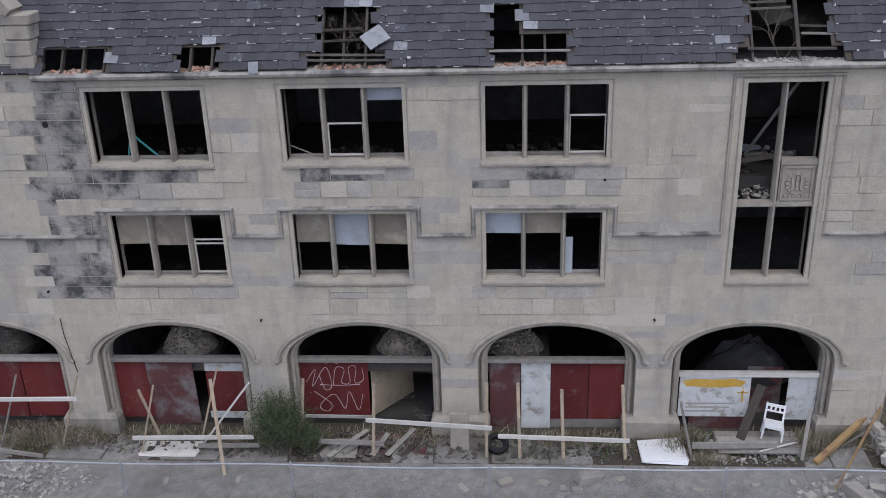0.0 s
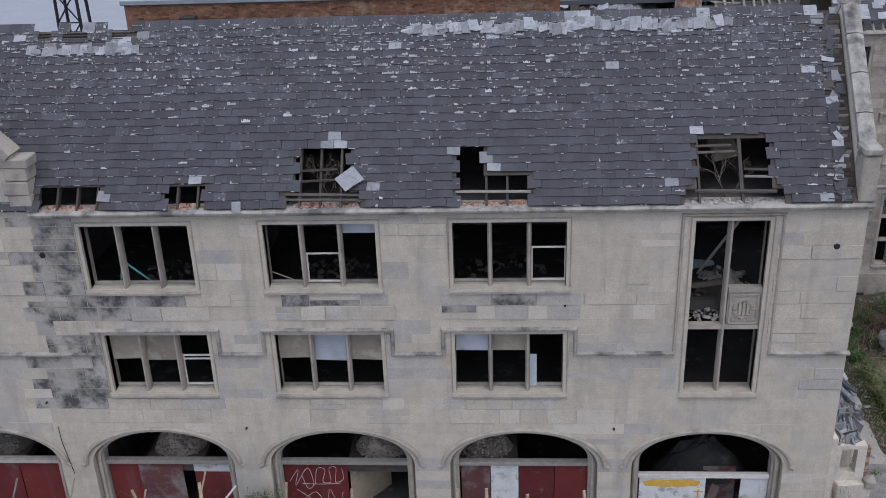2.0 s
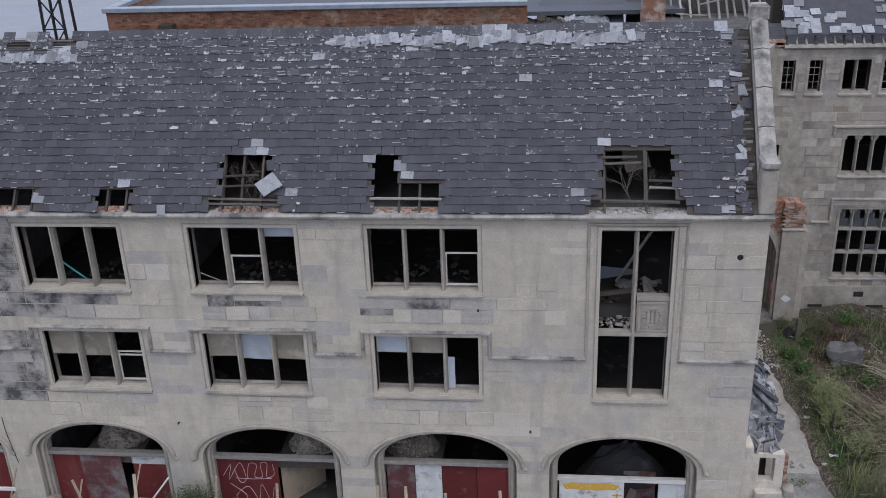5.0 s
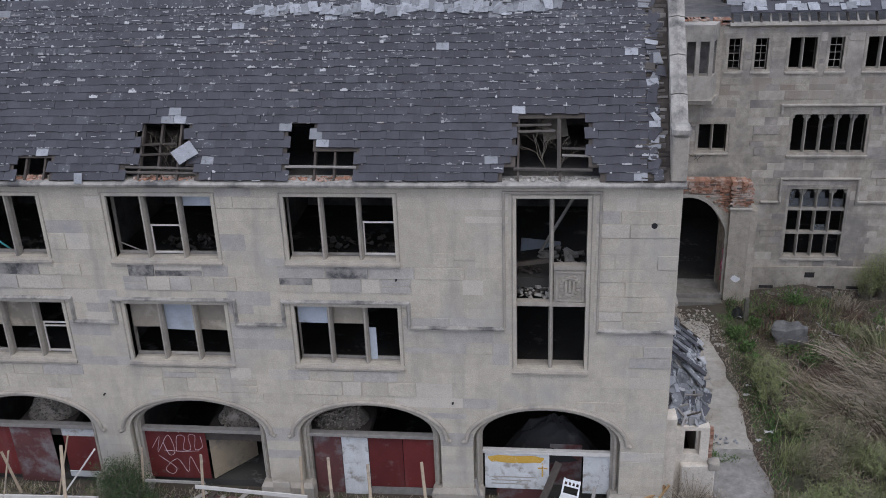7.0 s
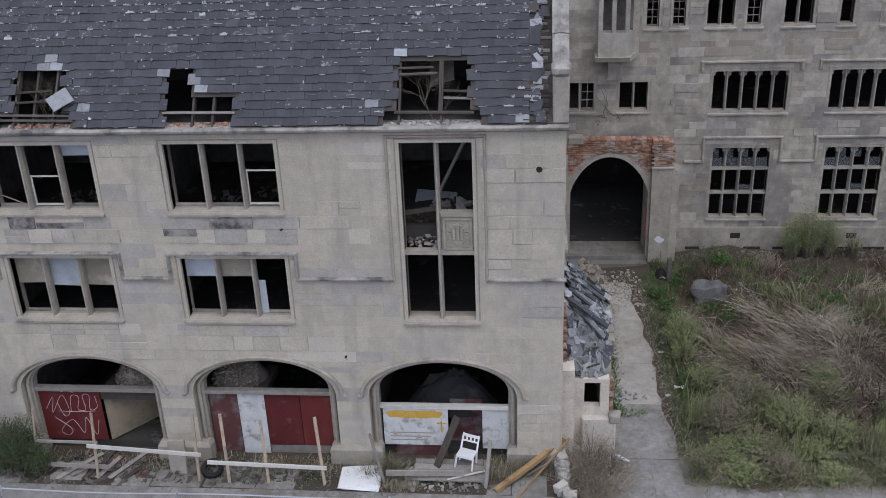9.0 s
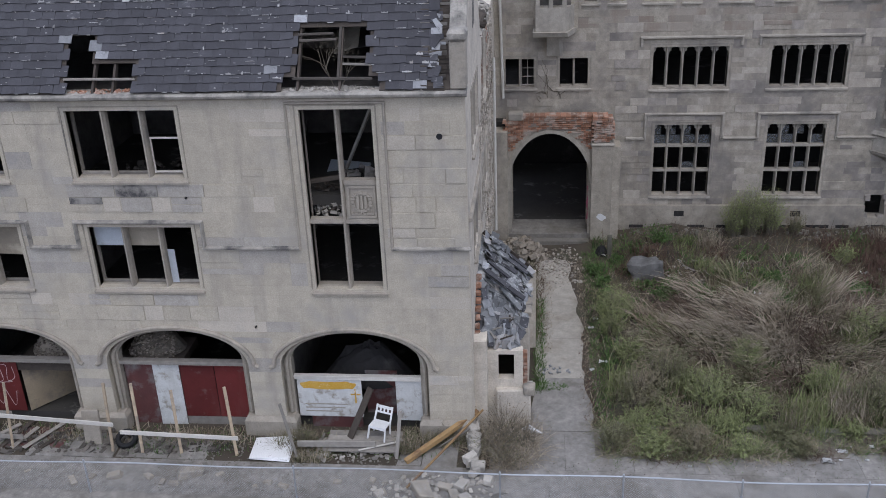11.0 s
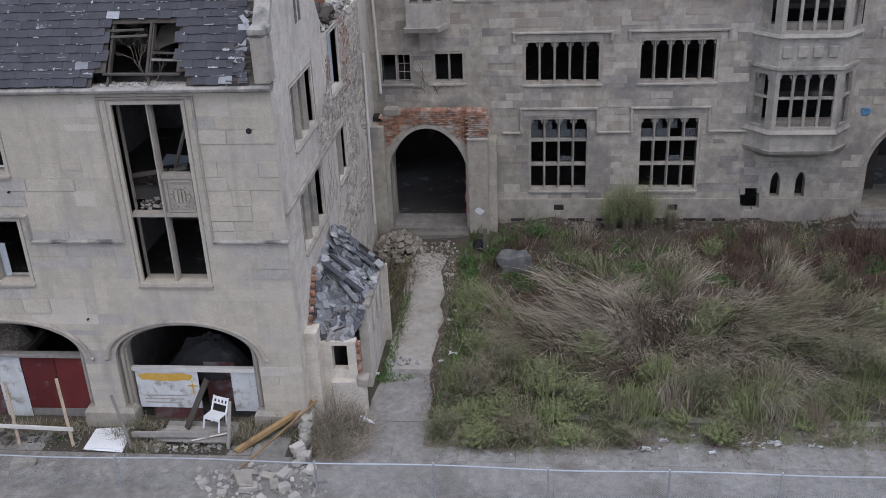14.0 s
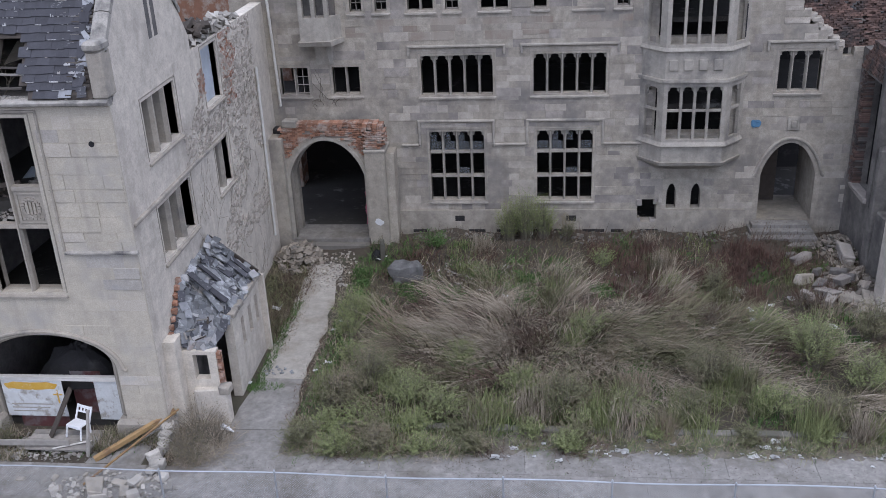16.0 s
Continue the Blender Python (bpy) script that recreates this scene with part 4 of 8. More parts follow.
heads = [(*g, 4) for g in G] + [(*g, 5) for g in U] + [(32.43, 34.1, 6.6, 8.25, 3)]
for a, b, c, d, k in heads:
    cusped_heads(a, b, d, k, 0.11, south(NY), rear_windows[(a, b)].children[0])
    lab = [(a - 0.42, d + 0.05), (a - 0.42, d + 0.32), (b + 0.42, d + 0.32), (b + 0.42, d + 0.05)] if c > 6 else [(a - 0.35, 4.40), (a - 0.35, 5.45), (b + 0.35, 5.45), (b + 0.35, 4.40)]
    part("label_mould", sweep(lab, HOOD, south(NY)), GREYTRIM, north)
for a, b in ((16.9, 17.75), (20.8, 22.37), (25.42, 27.2)):
    part("string_course", sweep([(a, 4.40), (b, 4.40)], HOOD, south(NY)), GREYTRIM, north)
part("base_course", boxes((16.5, 27.05, NY - 0.12, NY - 0.002, -0.2, 1.45), (27.85, 31.6, NY - 0.12, NY - 0.002, -0.2, 1.45), (27.05, 27.85, NY - 0.115, NY - 0.002, -0.2, 0.9)), GREYSTONE, north)
for x, z, w, h in ((27.02, 1.62, 0.2, 0.3), (27.72, 1.7, 0.16, 0.24), (27.6, 0.86, 0.28, 0.14), (27.04, 0.88, 0.15, 0.2)):
    part("broken_edge", soft_box(x, x + w, NY - 0.1, NY + 0.2, z, z + h, 0.02, None, 0.03), GREYDARK, north)
part("eaves_moulding", sweep([(15.0, 11.95), (21.4, 11.95)], ((0, -0.05), (0, 0.08), (0.08, 0.2), (0.18, 0.18), (0.2, -0.05)), south(NY)), GREYTRIM, north)
dc = pointed_arc(DOORC, 3.0, 1.3, 1.55)
part("door_hood", sweep([(dc[0][0] - 0.1, 2.9)] + dc + [(dc[-1][0] + 0.1, 2.9)], HOOD, south(NY)), GREYTRIM, north)
part("door_panel", boxes((DOORC - 1.1, DOORC + 0.1, NY + 2.4, NY + 2.5, 0.9, 3.8)), DARKWOOD, north)
for i in range(4):
    part("door_step", soft_box(DOORC - 1.75 + 0.12 * i, DOORC + 1.3 - 0.1 * i, NY - 1.6 + 0.36 * i, NY - 0.002, -0.05 + 0.17 * i, 0.42 + 0.17 * i, 0.02), CONCRETE, north)
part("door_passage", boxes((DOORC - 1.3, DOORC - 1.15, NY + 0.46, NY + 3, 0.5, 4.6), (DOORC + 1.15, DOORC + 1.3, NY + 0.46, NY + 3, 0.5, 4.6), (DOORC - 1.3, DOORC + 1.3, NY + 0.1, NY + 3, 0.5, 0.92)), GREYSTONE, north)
shield = part("carved_plaque", soft_box(33.0, 33.52, NY - 0.05, NY + 0.02, 4.95, 5.55, 0.03, None, 0.015), GREYTRIM, north, "weathered square plaque carved with a shield")
part("relief", soft_box(33.12, 33.4, NY - 0.09, NY - 0.04, 5.06, 5.4, 0.05, None, 0.02), GREYTRIM, shield)

for (a, b, c, d) in G:
    wid = (b - a - 0.33) / 4
    for i in range(4):
        x = a + i * (wid + 0.11)
        for j, (z0, z1) in enumerate(((4.18, 4.55), (4.57, 4.95), (3.1, 3.35), (1.95, 2.3))):
            if random.Random(int(x * 100) + j).random() < (0.7 if j < 2 else 0.2):
                part("pane", boxes((x + 0.01, x + wid * (0.95 if j != 1 else 0.55), NY + 0.2, NY + 0.206, z0, z1)), GLASSDARK, rear_windows[(a, b)], "dirty broken pane")
bm = bmesh.new()
r6 = random.Random(6)
for k in range(420):
    z = 11.98 + 0.08 * r6.randrange(5)
    x = 21.3 + 0.22 * r6.randrange(60) + 0.11 * (k % 2)
    box(bm, x, x + 0.2, NY - r6.uniform(0.0, 0.08), NY + 0.4, z, z + 0.07)
for k in range(60):
    x = 11.9 + r6.random() * 3.0
    z = 11.98 + 0.08 * r6.randrange(4)
    box(bm, x, x + 0.2, NY - r6.uniform(0.0, 0.08), NY + 0.4, z, z + 0.07)
tagged(part("bare_brick", bm, BRICK, north, "red brick laid bare along the eaves"), kind="stuff")

# the two-storey oriel
OC, OW, OWB, OP = 29.05, 1.25, 2.1, 0.95
oriel = thing("oriel_window", "two-storey grey stone oriel bay with trefoil-headed lights", "oriel window", kind="structure")
def oriel_ring(z, k=0.0):
    return [(OC - OWB - k, NY, z), (OC - OW - k * 0.6, NY - OP - k, z), (OC + OW + k * 0.6, NY - OP - k, z), (OC + OWB + k, NY, z)]
def oriel_slab(z0, z1, k0=0.0, k1=None):
    b = bmesh.new()
    k1 = k0 if k1 is None else k1
    hexa(b, oriel_ring(z0, k0) + oriel_ring(z1, k1))
    return b
for nm, z0, z1, k0, k1 in (("corbel", 3.35, 3.75, -0.75, -0.12), ("corbel_moulding", 3.75, 3.9, 0.0, 0.06), ("apron", 3.9, 4.62, -0.05, -0.05), ("sill_moulding", 4.62, 4.78, 0.1, 0.0), ("band", 7.35, 8.6, -0.04, -0.04), ("string_course", 7.28, 7.4, 0.1, 0.1), ("string_course", 8.55, 8.68, 0.1, 0.04), ("head_band", 11.0, 12.3, -0.02, -0.02), ("string_course", 10.95, 11.05, 0.1, 0.1)):
    part(nm, oriel_slab(z0, z1, k0, k1), GREYTRIM, oriel)
for k in range(4):
    part("shield", soft_box(OC - 1.1 + 0.58 * k, OC - 0.74 + 0.58 * k, NY - OP - 0.04, NY - OP + 0.06, 7.75, 8.2, 0.03), GREYTRIM, oriel)
fdir = Vector((OW - OWB, -OP, 0))
for z0, z1, tr in ((4.78, 7.28, 6.1), (8.68, 10.95, 9.9)):
    fm = south(NY - OP)
    f = wall_mesh(OC - OW, OC + OW, z0, z1, 0.18, [(OC - OW + 0.17, OC + OW - 0.17, z0 + 0.12, z1 - 0.2)], [], fm)
    part("front_frame", f, GREYTRIM, oriel)
    for k in range(1, 4):
        c = OC - OW + 0.17 + k * (2 * OW - 0.34) / 4
        part("mullion", boxes((c - 0.055, c + 0.055, NY - OP + 0.03, NY - OP + 0.16, z0 + 0.1, z1 - 0.15)), GREYTRIM, oriel)
    if z0 < 5:
        part("transom", boxes((OC - OW, OC + OW, NY - OP + 0.04, NY - OP + 0.15, tr - 0.05, tr + 0.05)), GREYTRIM, oriel)
    cusped_heads(OC - OW + 0.17, OC + OW - 0.17, z1 - 0.2, 4, 0.11, fm, oriel)
    for s in (-1, 1):
        a = Vector((OC + s * OWB, NY, 0))
        b = Vector((OC + s * OW, NY - OP, 0))
        d = (b - a).normalized()
        L = (b - a).length
        nrm = Vector((d.y, -d.x, 0)) * (1 if s < 0 else -1)
        # own axes: u along the face, w inward
        mm = Matrix(((d.x, -nrm.x, 0, a.x), (d.y, -nrm.y, 0, a.y), (0, 0, 1, 0), (0, 0, 0, 1)))
        part("side_frame", wall_mesh(0, L, z0, z1, 0.15, [(L / 2 - 0.36, L / 2 + 0.30, z0 + 0.12, z1 - 0.25)], [], mm), GREYTRIM, oriel)
        cusped_heads(L / 2 - 0.36, L / 2 + 0.30, z1 - 0.25, 1, 0.0, mm, oriel)
        if z0 < 5:
            part("transom", boxes((L / 2 - 0.4, L / 2 + 0.34, 0.03, 0.13, tr - 0.05, tr + 0.05), m=mm), GREYTRIM, oriel)
part("casement", bar_between((OC + OW + 0.55, NY - 0.75, 9.0), (OC + OW + 0.55, NY - 0.75, 10.3), 0.04, 0.04), IRON, oriel, "rusty iron casement hanging open")

# corner oriel on a corbel
small = thing("corner_oriel", "small grey stone oriel on a carved corbel", "oriel window", kind="structure")
for nm, z0, z1, x0, x1, p0, p1 in (("corbel", 8.1, 9.0, 13.55, 14.2, 0.25, 0.5), ("corbel_moulding", 9.0, 9.2, 13.0, 14.75, 0.9, 1.0), ("apron", 9.2, 10.15, 13.1, 14.65, 0.85, 0.85), ("head", 11.55, 12.2, 13.1, 14.65, 0.85, 0.85)):
    bm = bmesh.new()
    hexa(bm, [(x0, NY - p0, z0), (x1 - 0.4 * p0, NY - p0, z0), (x1, NY, z0), (x0, NY, z0), (x0, NY - p1, z1), (x1 - 0.4 * p1, NY - p1, z1), (x1, NY, z1), (x0, NY, z1)])
    part(nm, bm, GREYTRIM, small)
for x in (13.1, 13.62, 14.15):
    part("jamb", boxes((x, x + 0.17, NY - 0.85, NY - 0.6, 10.15, 11.55)), GREYTRIM, small)
# dark plate that supplies the shade between the oriel's jambs
part("back_shade", boxes((13.12, 14.5, NY - 0.3, NY - 0.2, 10.1, 11.6)), DARKPLASTER, small)

# porch with a brick-faced pointed arch
PY = 14.3
porch = thing("porch", "projecting stone porch with exposed red brick over its arch", "porch", kind="structure")
pc = pointed_arc(13.72, 3.5, 1.62, 1.55)
part("front", wall_mesh(11.1, 15.45, -0.2, 5.15, 0.5, [], [(pc, -0.2)], south(PY)), GREYSTONE, porch)
part("arch_ring", sweep([(pc[0][0], 0.3)] + pc + [(pc[-1][0], 0.3)], ((0.0, -0.1), (0.0, 0.03), (0.15, 0.03), (0.15, -0.1)), south(PY)), GREYTRIM, porch)
part("buttress", boxes((15.45, 16.3, PY - 0.25, NY - 0.01, -0.2, 4.55)), GREYSTONE, porch)
part("buttress_step", boxes((16.3, 16.65, PY + 0.1, NY - 0.01, -0.2, 4.4)), GREYSTONE, porch)
part("buttress_cap", soft_box(15.4, 16.36, PY - 0.3, NY - 0.01, 4.55, 4.68, 0.04), GREYTRIM, porch)
part("wing_stub", boxes((EX, 11.95, PY - 0.35, NY - 0.01, -0.2, 5.2)), GREYSTONE, porch)
part("loose_block", soft_box(12.0, 12.6, PY - 0.1, PY + 0.4, 5.6, 5.95, 0.04, jitter=0.03), GREYTRIM, porch)
part("porch_floor", boxes((EX, 15.4, PY - 0.1, NY + 0.47, 0.2, 0.54)), CONCRETE, porch, "dusty concrete floor and step")
part("porch_step", boxes((12.0, 15.4, PY - 0.5, PY - 0.1, 0.0, 0.36)), KERB, porch)
# the shade under the porch is put into the vault's near-black colour
part("porch_vault", boxes((EX, 16.2, PY + 0.5, NY - 0.01, 5.1, 5.4)), NEARBLACK, porch)
pb = bmesh.new()
r5 = random.Random(5)
for k in range(18):
    z = 4.3 + 0.085 * k
    x = 11.75 + (k % 2) * 0.11 + max(0, k - 14) * 0.12
    while x < 16.2 - max(0, k - 15) * 0.1:
        inside = any(abs(x + 0.1 - cx) < 0.15 and z < cz + 0.2 for cx, cz in pc) or (abs(x + 0.1 - 13.72) < 1.75 and z < 3.5 + 1.72 * math.sqrt(max(0, 1 - (abs(x + 0.1 - 13.72) / 1.85) ** 1.6)))
        if not inside and r5.random() < 0.93 and not (x > 15.3 and z < 4.7):
            w = 0.2
            front = PY - (0.22 if x > 15.4 else 0.02) - r5.uniform(0.0, 0.05)
            box(pb, x, x + w, front, PY + 0.45, z, z + 0.07)
        x += 0.215
brickwork = tagged(part("brickwork", pb, BRICK, porch, "exposed broken red brickwork"), kind="stuff")
part("brick_backing", boxes((11.9, 16.1, PY + 0.05, PY + 0.44, 5.15, 5.68), (15.5, 16.2, PY - 0.18, PY + 0.45, 4.68, 5.5)), MORTAR, porch)

# rear roof and its eaves
nroof = thing("roof_rear", "collapsing slate roof with bare battens along the eaves", "roof", kind="structure")
bm = bmesh.new()
hexa(bm, [(x, y, z + h) for h in (0, 0.05) for x, y, z in ((15.0, NY - 0.1, 12.5), (33.1, NY - 0.1, 12.5), (33.1, NY + 3.5, 16.0), (15.0, NY + 3.5, 16.0))])
part("roof_slope", bm, SLATE, nroof)
for k in range(49):
    x = 15.1 + 0.37 * k
    part("rafter_end", bar_between((x, NY - 0.12, 12.12), (x, NY + 0.5, 12.7), 0.07, 0.1), TIMBER if k % 3 else DARKWOOD, nroof)
bm = bmesh.new()
for k in range(170):
    x, s = rnd.uniform(15, 34), rnd.random() ** 2 * 2.6
    m = pose(x, NY - 0.1 + s * 0.717, 12.58 + s * 0.697, 44 + rnd.gauss(0, 3), 0, rnd.gauss(0, 6))
    box(bm, -0.2, 0.2, 0, 0.3, 0, 0.02, m)
part("loose_slates", bm, PALESLATE, nroof)

# ruined range on the right of the court
RX = 35.65
rw = solid("wall_ruin_right", wall_mesh(-NY, -12.3, -0.2, 8.4, 0.55, [(-14.5, -12.75, 2.9, 7.5)], [], west(RX)), DARKSTONE,
           "ruined brick-cored wall with a tall gaping opening", "wall", kind="structure")
rr = random.Random(16)
bm = bmesh.new()
for k in range(56):
    z = 2.95 + 0.082 * k
    for y in (14.5, 14.72):
        box(bm, RX - rr.uniform(0.01, 0.12), RX + 0.3, y - rr.uniform(-0.02, 0.1), y + 0.2, z, z + 0.07)
for k in range(16):
    z = 7.6 + 0.082 * k
    y = 12.7 + 0.11 * (k % 2)
    while y < 15.2 - 0.08 * k:
        box(bm, RX - rr.uniform(0.01, 0.06), RX + 0.3, y, y + 0.2, z, z + 0.07)
        y += 0.22
tagged(part("jamb_bricks", bm, DARKBRICK, rw), kind="stuff")
for y0, y1, z1 in ((11.6, 12.28, 5.3), (10.6, 11.58, 2.9), (9.4, 10.58, 2.2)):
    part("broken_wall", soft_box(RX - 0.02, RX + 0.5, y0, y1, -0.2, z1, 0.06, None, 0.09), DARKSTONE, rw)
part("sill_stone", soft_box(RX - 0.14, RX + 0.3, 12.6, 14.6, 2.74, 2.94, 0.04, None, 0.04), GREYDARK, rw)
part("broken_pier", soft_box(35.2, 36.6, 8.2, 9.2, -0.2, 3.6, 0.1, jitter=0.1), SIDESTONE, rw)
# a closed near-black box, added behind the opening only to keep it dark
solid("wall_ruin_back", boxes((37.6, 37.9, 5, NY, -0.2, 9)), NEARBLACK, "near-black back of a dark box added behind the opening", "wall", kind="structure")
solid("wall_ruin_end", boxes((36.2, 37.6, NY - 0.3, NY, -0.2, 8.3)), NEARBLACK, "near-black end of the dark box behind the opening", "wall", kind="structure")
solid("ceiling_ruin", boxes((RX + 0.55, 37.6, 10.5, NY, 8.0, 8.3)), NEARBLACK, "near-black top of the dark box behind the opening", "ceiling", kind="structure")
# the corner broken down to the first floor, brick core behind it
bm = bmesh.new()
for k in range(50):
    z = 8.3 + 0.082 * k
    x = 33.15 + 0.11 * (k % 2)
    while x < 37.0:
        if z > 9.9 - (x - 33.1) * 1.05 and rr.random() < 0.93:
            box(bm, x, x + 0.2, NY + 0.3 - rr.uniform(0, 0.12), NY + 0.55, z, z + 0.07)
        x += 0.215
tagged(part("brick_core", bm, DARKBRICK, north, "broken brick core behind the fallen facing"), kind="stuff")
for k in range(14):
    x = 33.2 + 0.11 * k
    part("broken_stone", soft_box(x, x + rr.uniform(0.2, 0.4), NY + 0.0, NY + 0.4, 9.80 - (x - 33.1) * 1.0, 10.0 - (x - 33.1) * 0.98, 0.03, None, 0.05), GREYLIGHT, north)
# vents are near-black plates on the base course, not cut into it
for x in (19.1, 24.0):
    part("vent", boxes((x, x + 0.42, NY - 0.125, NY - 0.1, 0.95, 1.2)), NEARBLACK, north, "small dark air vent in the base course")
# near-black strips on the surface, painting the shade of gaps in the base
for k in range(9):
    x = 17.2 + 1.25 * k
    part("base_gap", boxes((x, x + rnd.uniform(0.4, 1.0), NY - 0.14, NY - 0.1, 0.42, 0.55)), NEARBLACK, north)

# ---- boarding, sashes and debris in the windows ----
def light_span(span, i, mull=0.13):
    w = (span[1] - span[0] - 2 * mull) / 3
    a = span[0] + i * (w + mull)
    return a, a + w
def window_board(span, i, z0, z1, mat, label, tilt=0.0, y=0.38):
    a, b = light_span(span, i)
    o = soft_box(a - 0.03, b + 0.03, y, y + 0.02, z0, z1, 0.004, jitter=0.012)
    bmesh.ops.rotate(o, verts=o.verts, cent=((a + b) / 2, y, z1), matrix=Matrix.Rotation(radians(tilt), 3, "Y"))
    solid("window_board", o, mat, label, "board", "boards in the windows")
window_board(LO[0], 0, 5.98, 7.0, TANBOARD, "stained tan board hung inside the window")
window_board(LO[0], 1, 5.95, 7.0, TANBOARD, "stained tan board hung inside the window")
window_board(LO[1], 0, 6.02, 7.0, TANBOARD, "brown stained board hung inside the window", -1)
window_board(LO[1], 1, 5.92, 7.0, PALEBOARD, "pale bluish translucent sheet hung in the window", 1)
window_board(LO[1], 2, 5.95, 7.0, TANBOARD, "water-stained tan board hung inside the window", 2)
window_board(LO[2], 0, 6.25, 7.0, PALEBOARD, "grey mottled board hung inside the window")
window_board(LO[2], 1, 6.25, 7.0, TANBOARD, "brown board hung inside the window")
window_board(UP[1], 2, 9.98, 10.42, PALEBOARD, "torn pale board at the window head")
a, b = light_span(LO[2], 2)
solid("loose_board", soft_box(a + 0.0, a + 0.2, 0.32, 0.35, 5.08, 6.15, 0.005, jitter=0.01), PALEBOARD, "pale board standing on the window sill", "board")


def sash(span, i, z0, z1, bars, y=0.33):
    a, b = light_span(span, i)
    bs = [(a, b, y, y + 0.045, z - 0.022, z + 0.022) for z in bars] + [(x - 0.018, x + 0.018, y + 0.002, y + 0.04, z0, z1) for x in (a + 0.02, b - 0.02)]
    part("sash", boxes(*bs), PALEWOOD, front_windows[span], "whitish painted sash frame without glass")
sash(UP[1], 1, 8.5, 9.38, (8.53, 9.38))
sash(UP[2], 2, 8.5, 9.52, (8.54, 9.52))
sash(LO[0], 2, 5.1, 6.12, (5.14, 6.0, 6.12))
for sp, z in ((UP[0], 8.5), (UP[1], 8.5), (UP[2], 8.5), (LO[0], 5.1), (LO[1], 5.1), (LO[2], 5.1)):
    for i in range(3):
        a, b = light_span(sp, i)
        part("sash_sill", boxes((a, b, 0.36, 0.42, z - 0.03, z + 0.05)), TIMBER, front_windows[sp], "worn pale wooden sash sill")
for a, b in (((-9.42, 0.8, 7.75), (-9.0, 0.5, 9.1)), ((-8.95, 0.5, 9.1), (-7.9, 1.0, 7.75))):
    solid("teal_pole", tube((a, b), 0.03, 8), TEAL, "bent teal metal pole leaning in the window", "pole", "teal poles")
solid("leaning_stick", tube(((-4.7, 0.5, 8.75), (-4.0, 0.5, 8.45)), 0.02), TIMBER, "grey stick lying on the sill", "stick")


def chunk(size, seed, flat=0.7):
    """A broken stone: a squared block with knocked-off corners."""
    r = random.Random(seed)
    b = bmesh.new()
    sx, sy, sz = size
    vs = box(b, -sx / 2, sx / 2, -sy / 2, sy / 2, 0, sz)
    for v in vs:
        v.co += Vector((r.uniform(-1, 1) * sx * 0.13, r.uniform(-1, 1) * sy * 0.13, r.uniform(-0.5, 1) * sz * 0.13))
    bmesh.ops.bevel(b, geom=b.edges[:], offset=min(size) * 0.1, segments=1, affect="EDGES")
    return b


def heap(name, cx, cy, z0, rx, ry, h, n, size, mat, label="", category="rubble", seed=1, long=1.6, parent=None, base=None):
    """A mound of broken pieces; one joined mesh, uncountable."""
    r = random.Random(seed)
    V, F = [], []
    for i in range(n):
        a, d = r.uniform(0, 2 * math.pi), math.sqrt(r.random())
        x, y = cx + rx * d * math.cos(a), cy + ry * d * math.sin(a)
        z = (base(x, y) if base else z0) + h * max(0, 1 - d * d) * r.uniform(0.55, 1.0)
        s = size * r.uniform(0.35, 1.0) ** 1.5
        m = Matrix.Translation((x, y, z)) @ Euler((r.uniform(-0.7, 0.7), r.uniform(-0.7, 0.7), r.uniform(0, 6.3))).to_matrix().to_4x4()
        w, l, t = s * r.uniform(0.7, long), s, s * r.uniform(0.3, 0.7)
        o = len(V)
        for sx, sy, sz in ((-1, -1, -1), (1, -1, -1), (1, 1, -1), (-1, 1, -1), (-1, -1, 1), (1, -1, 1), (1, 1, 1), (-1, 1, 1)):
            V.append(m @ Vector((sx * w / 2 * r.uniform(0.75, 1), sy * l / 2 * r.uniform(0.75, 1), sz * t / 2)))
        F += [tuple(o + k for k in f) for f in HEX]
    return stuff(name, V, F, mat, label, "" if parent else category, parent)


def mound(cx, cy, z0, rx, ry, h, seed=0):
    b = bmesh.new()
    n, k = 16, 6
    rings = []
    for j in range(k):
        q = j / (k - 0.5)
        rings.append([b.verts.new((cx + rx * (1 - q) * math.cos(2 * math.pi * i / n) * (1 + 0.15 * noise.noise((i, j, seed))), cy + ry * (1 - q) * math.sin(2 * math.pi * i / n), z0 + h * (1 - (1 - q) ** 2) * (0.85 + 0.3 * noise.noise((i * 0.7, j, seed + 4))))) for i in range(n)])
    for A, B in zip(rings, rings[1:]):
        for i in range(n):
            b.faces.new((A[i], A[(i + 1) % n], B[(i + 1) % n], B[i]))
    b.faces.new(rings[-1])
    return b


# fallen ceiling and floor seen through the tall window
solid("fallen_ceiling_sheet", soft_box(7.0, 8.2, 1.2, 3.2, 0, 0.03, 0.008, pose(0, 0, 7.85, 14, 6, 0), 0.03), PALEBOARD, "fallen grey-green ceiling sheet lying on the floor", "ceiling sheet")
solid("fallen_beam", bar_between((6.9, 0.7, 8.1), (8.0, 0.6, 8.3), 0.1, 0.12), DARKWOOD, "charred beam fallen across the window", "beam")
solid("fallen_beam", bar_between((7.6, 2.2, 7.8), (8.7, 1.5, 10.1), 0.08, 0.08), TIMBER, "grey beam leaning inside the room", "beam")
solid("fallen_board", soft_box(8.1, 8.8, 1.8, 3.0, 0, 0.02, 0.005, pose(0, 0, 8.9, 20, -14, 0), 0.02), TANBOARD, "fallen board hanging inside the room", "board")
heap("floor_rubble", 7.5, 0.75, 7.15, 0.5, 0.3, 0.5, 80, 0.16, RUBBLE, "plaster and stone rubble heaped on the broken floor", seed=4)
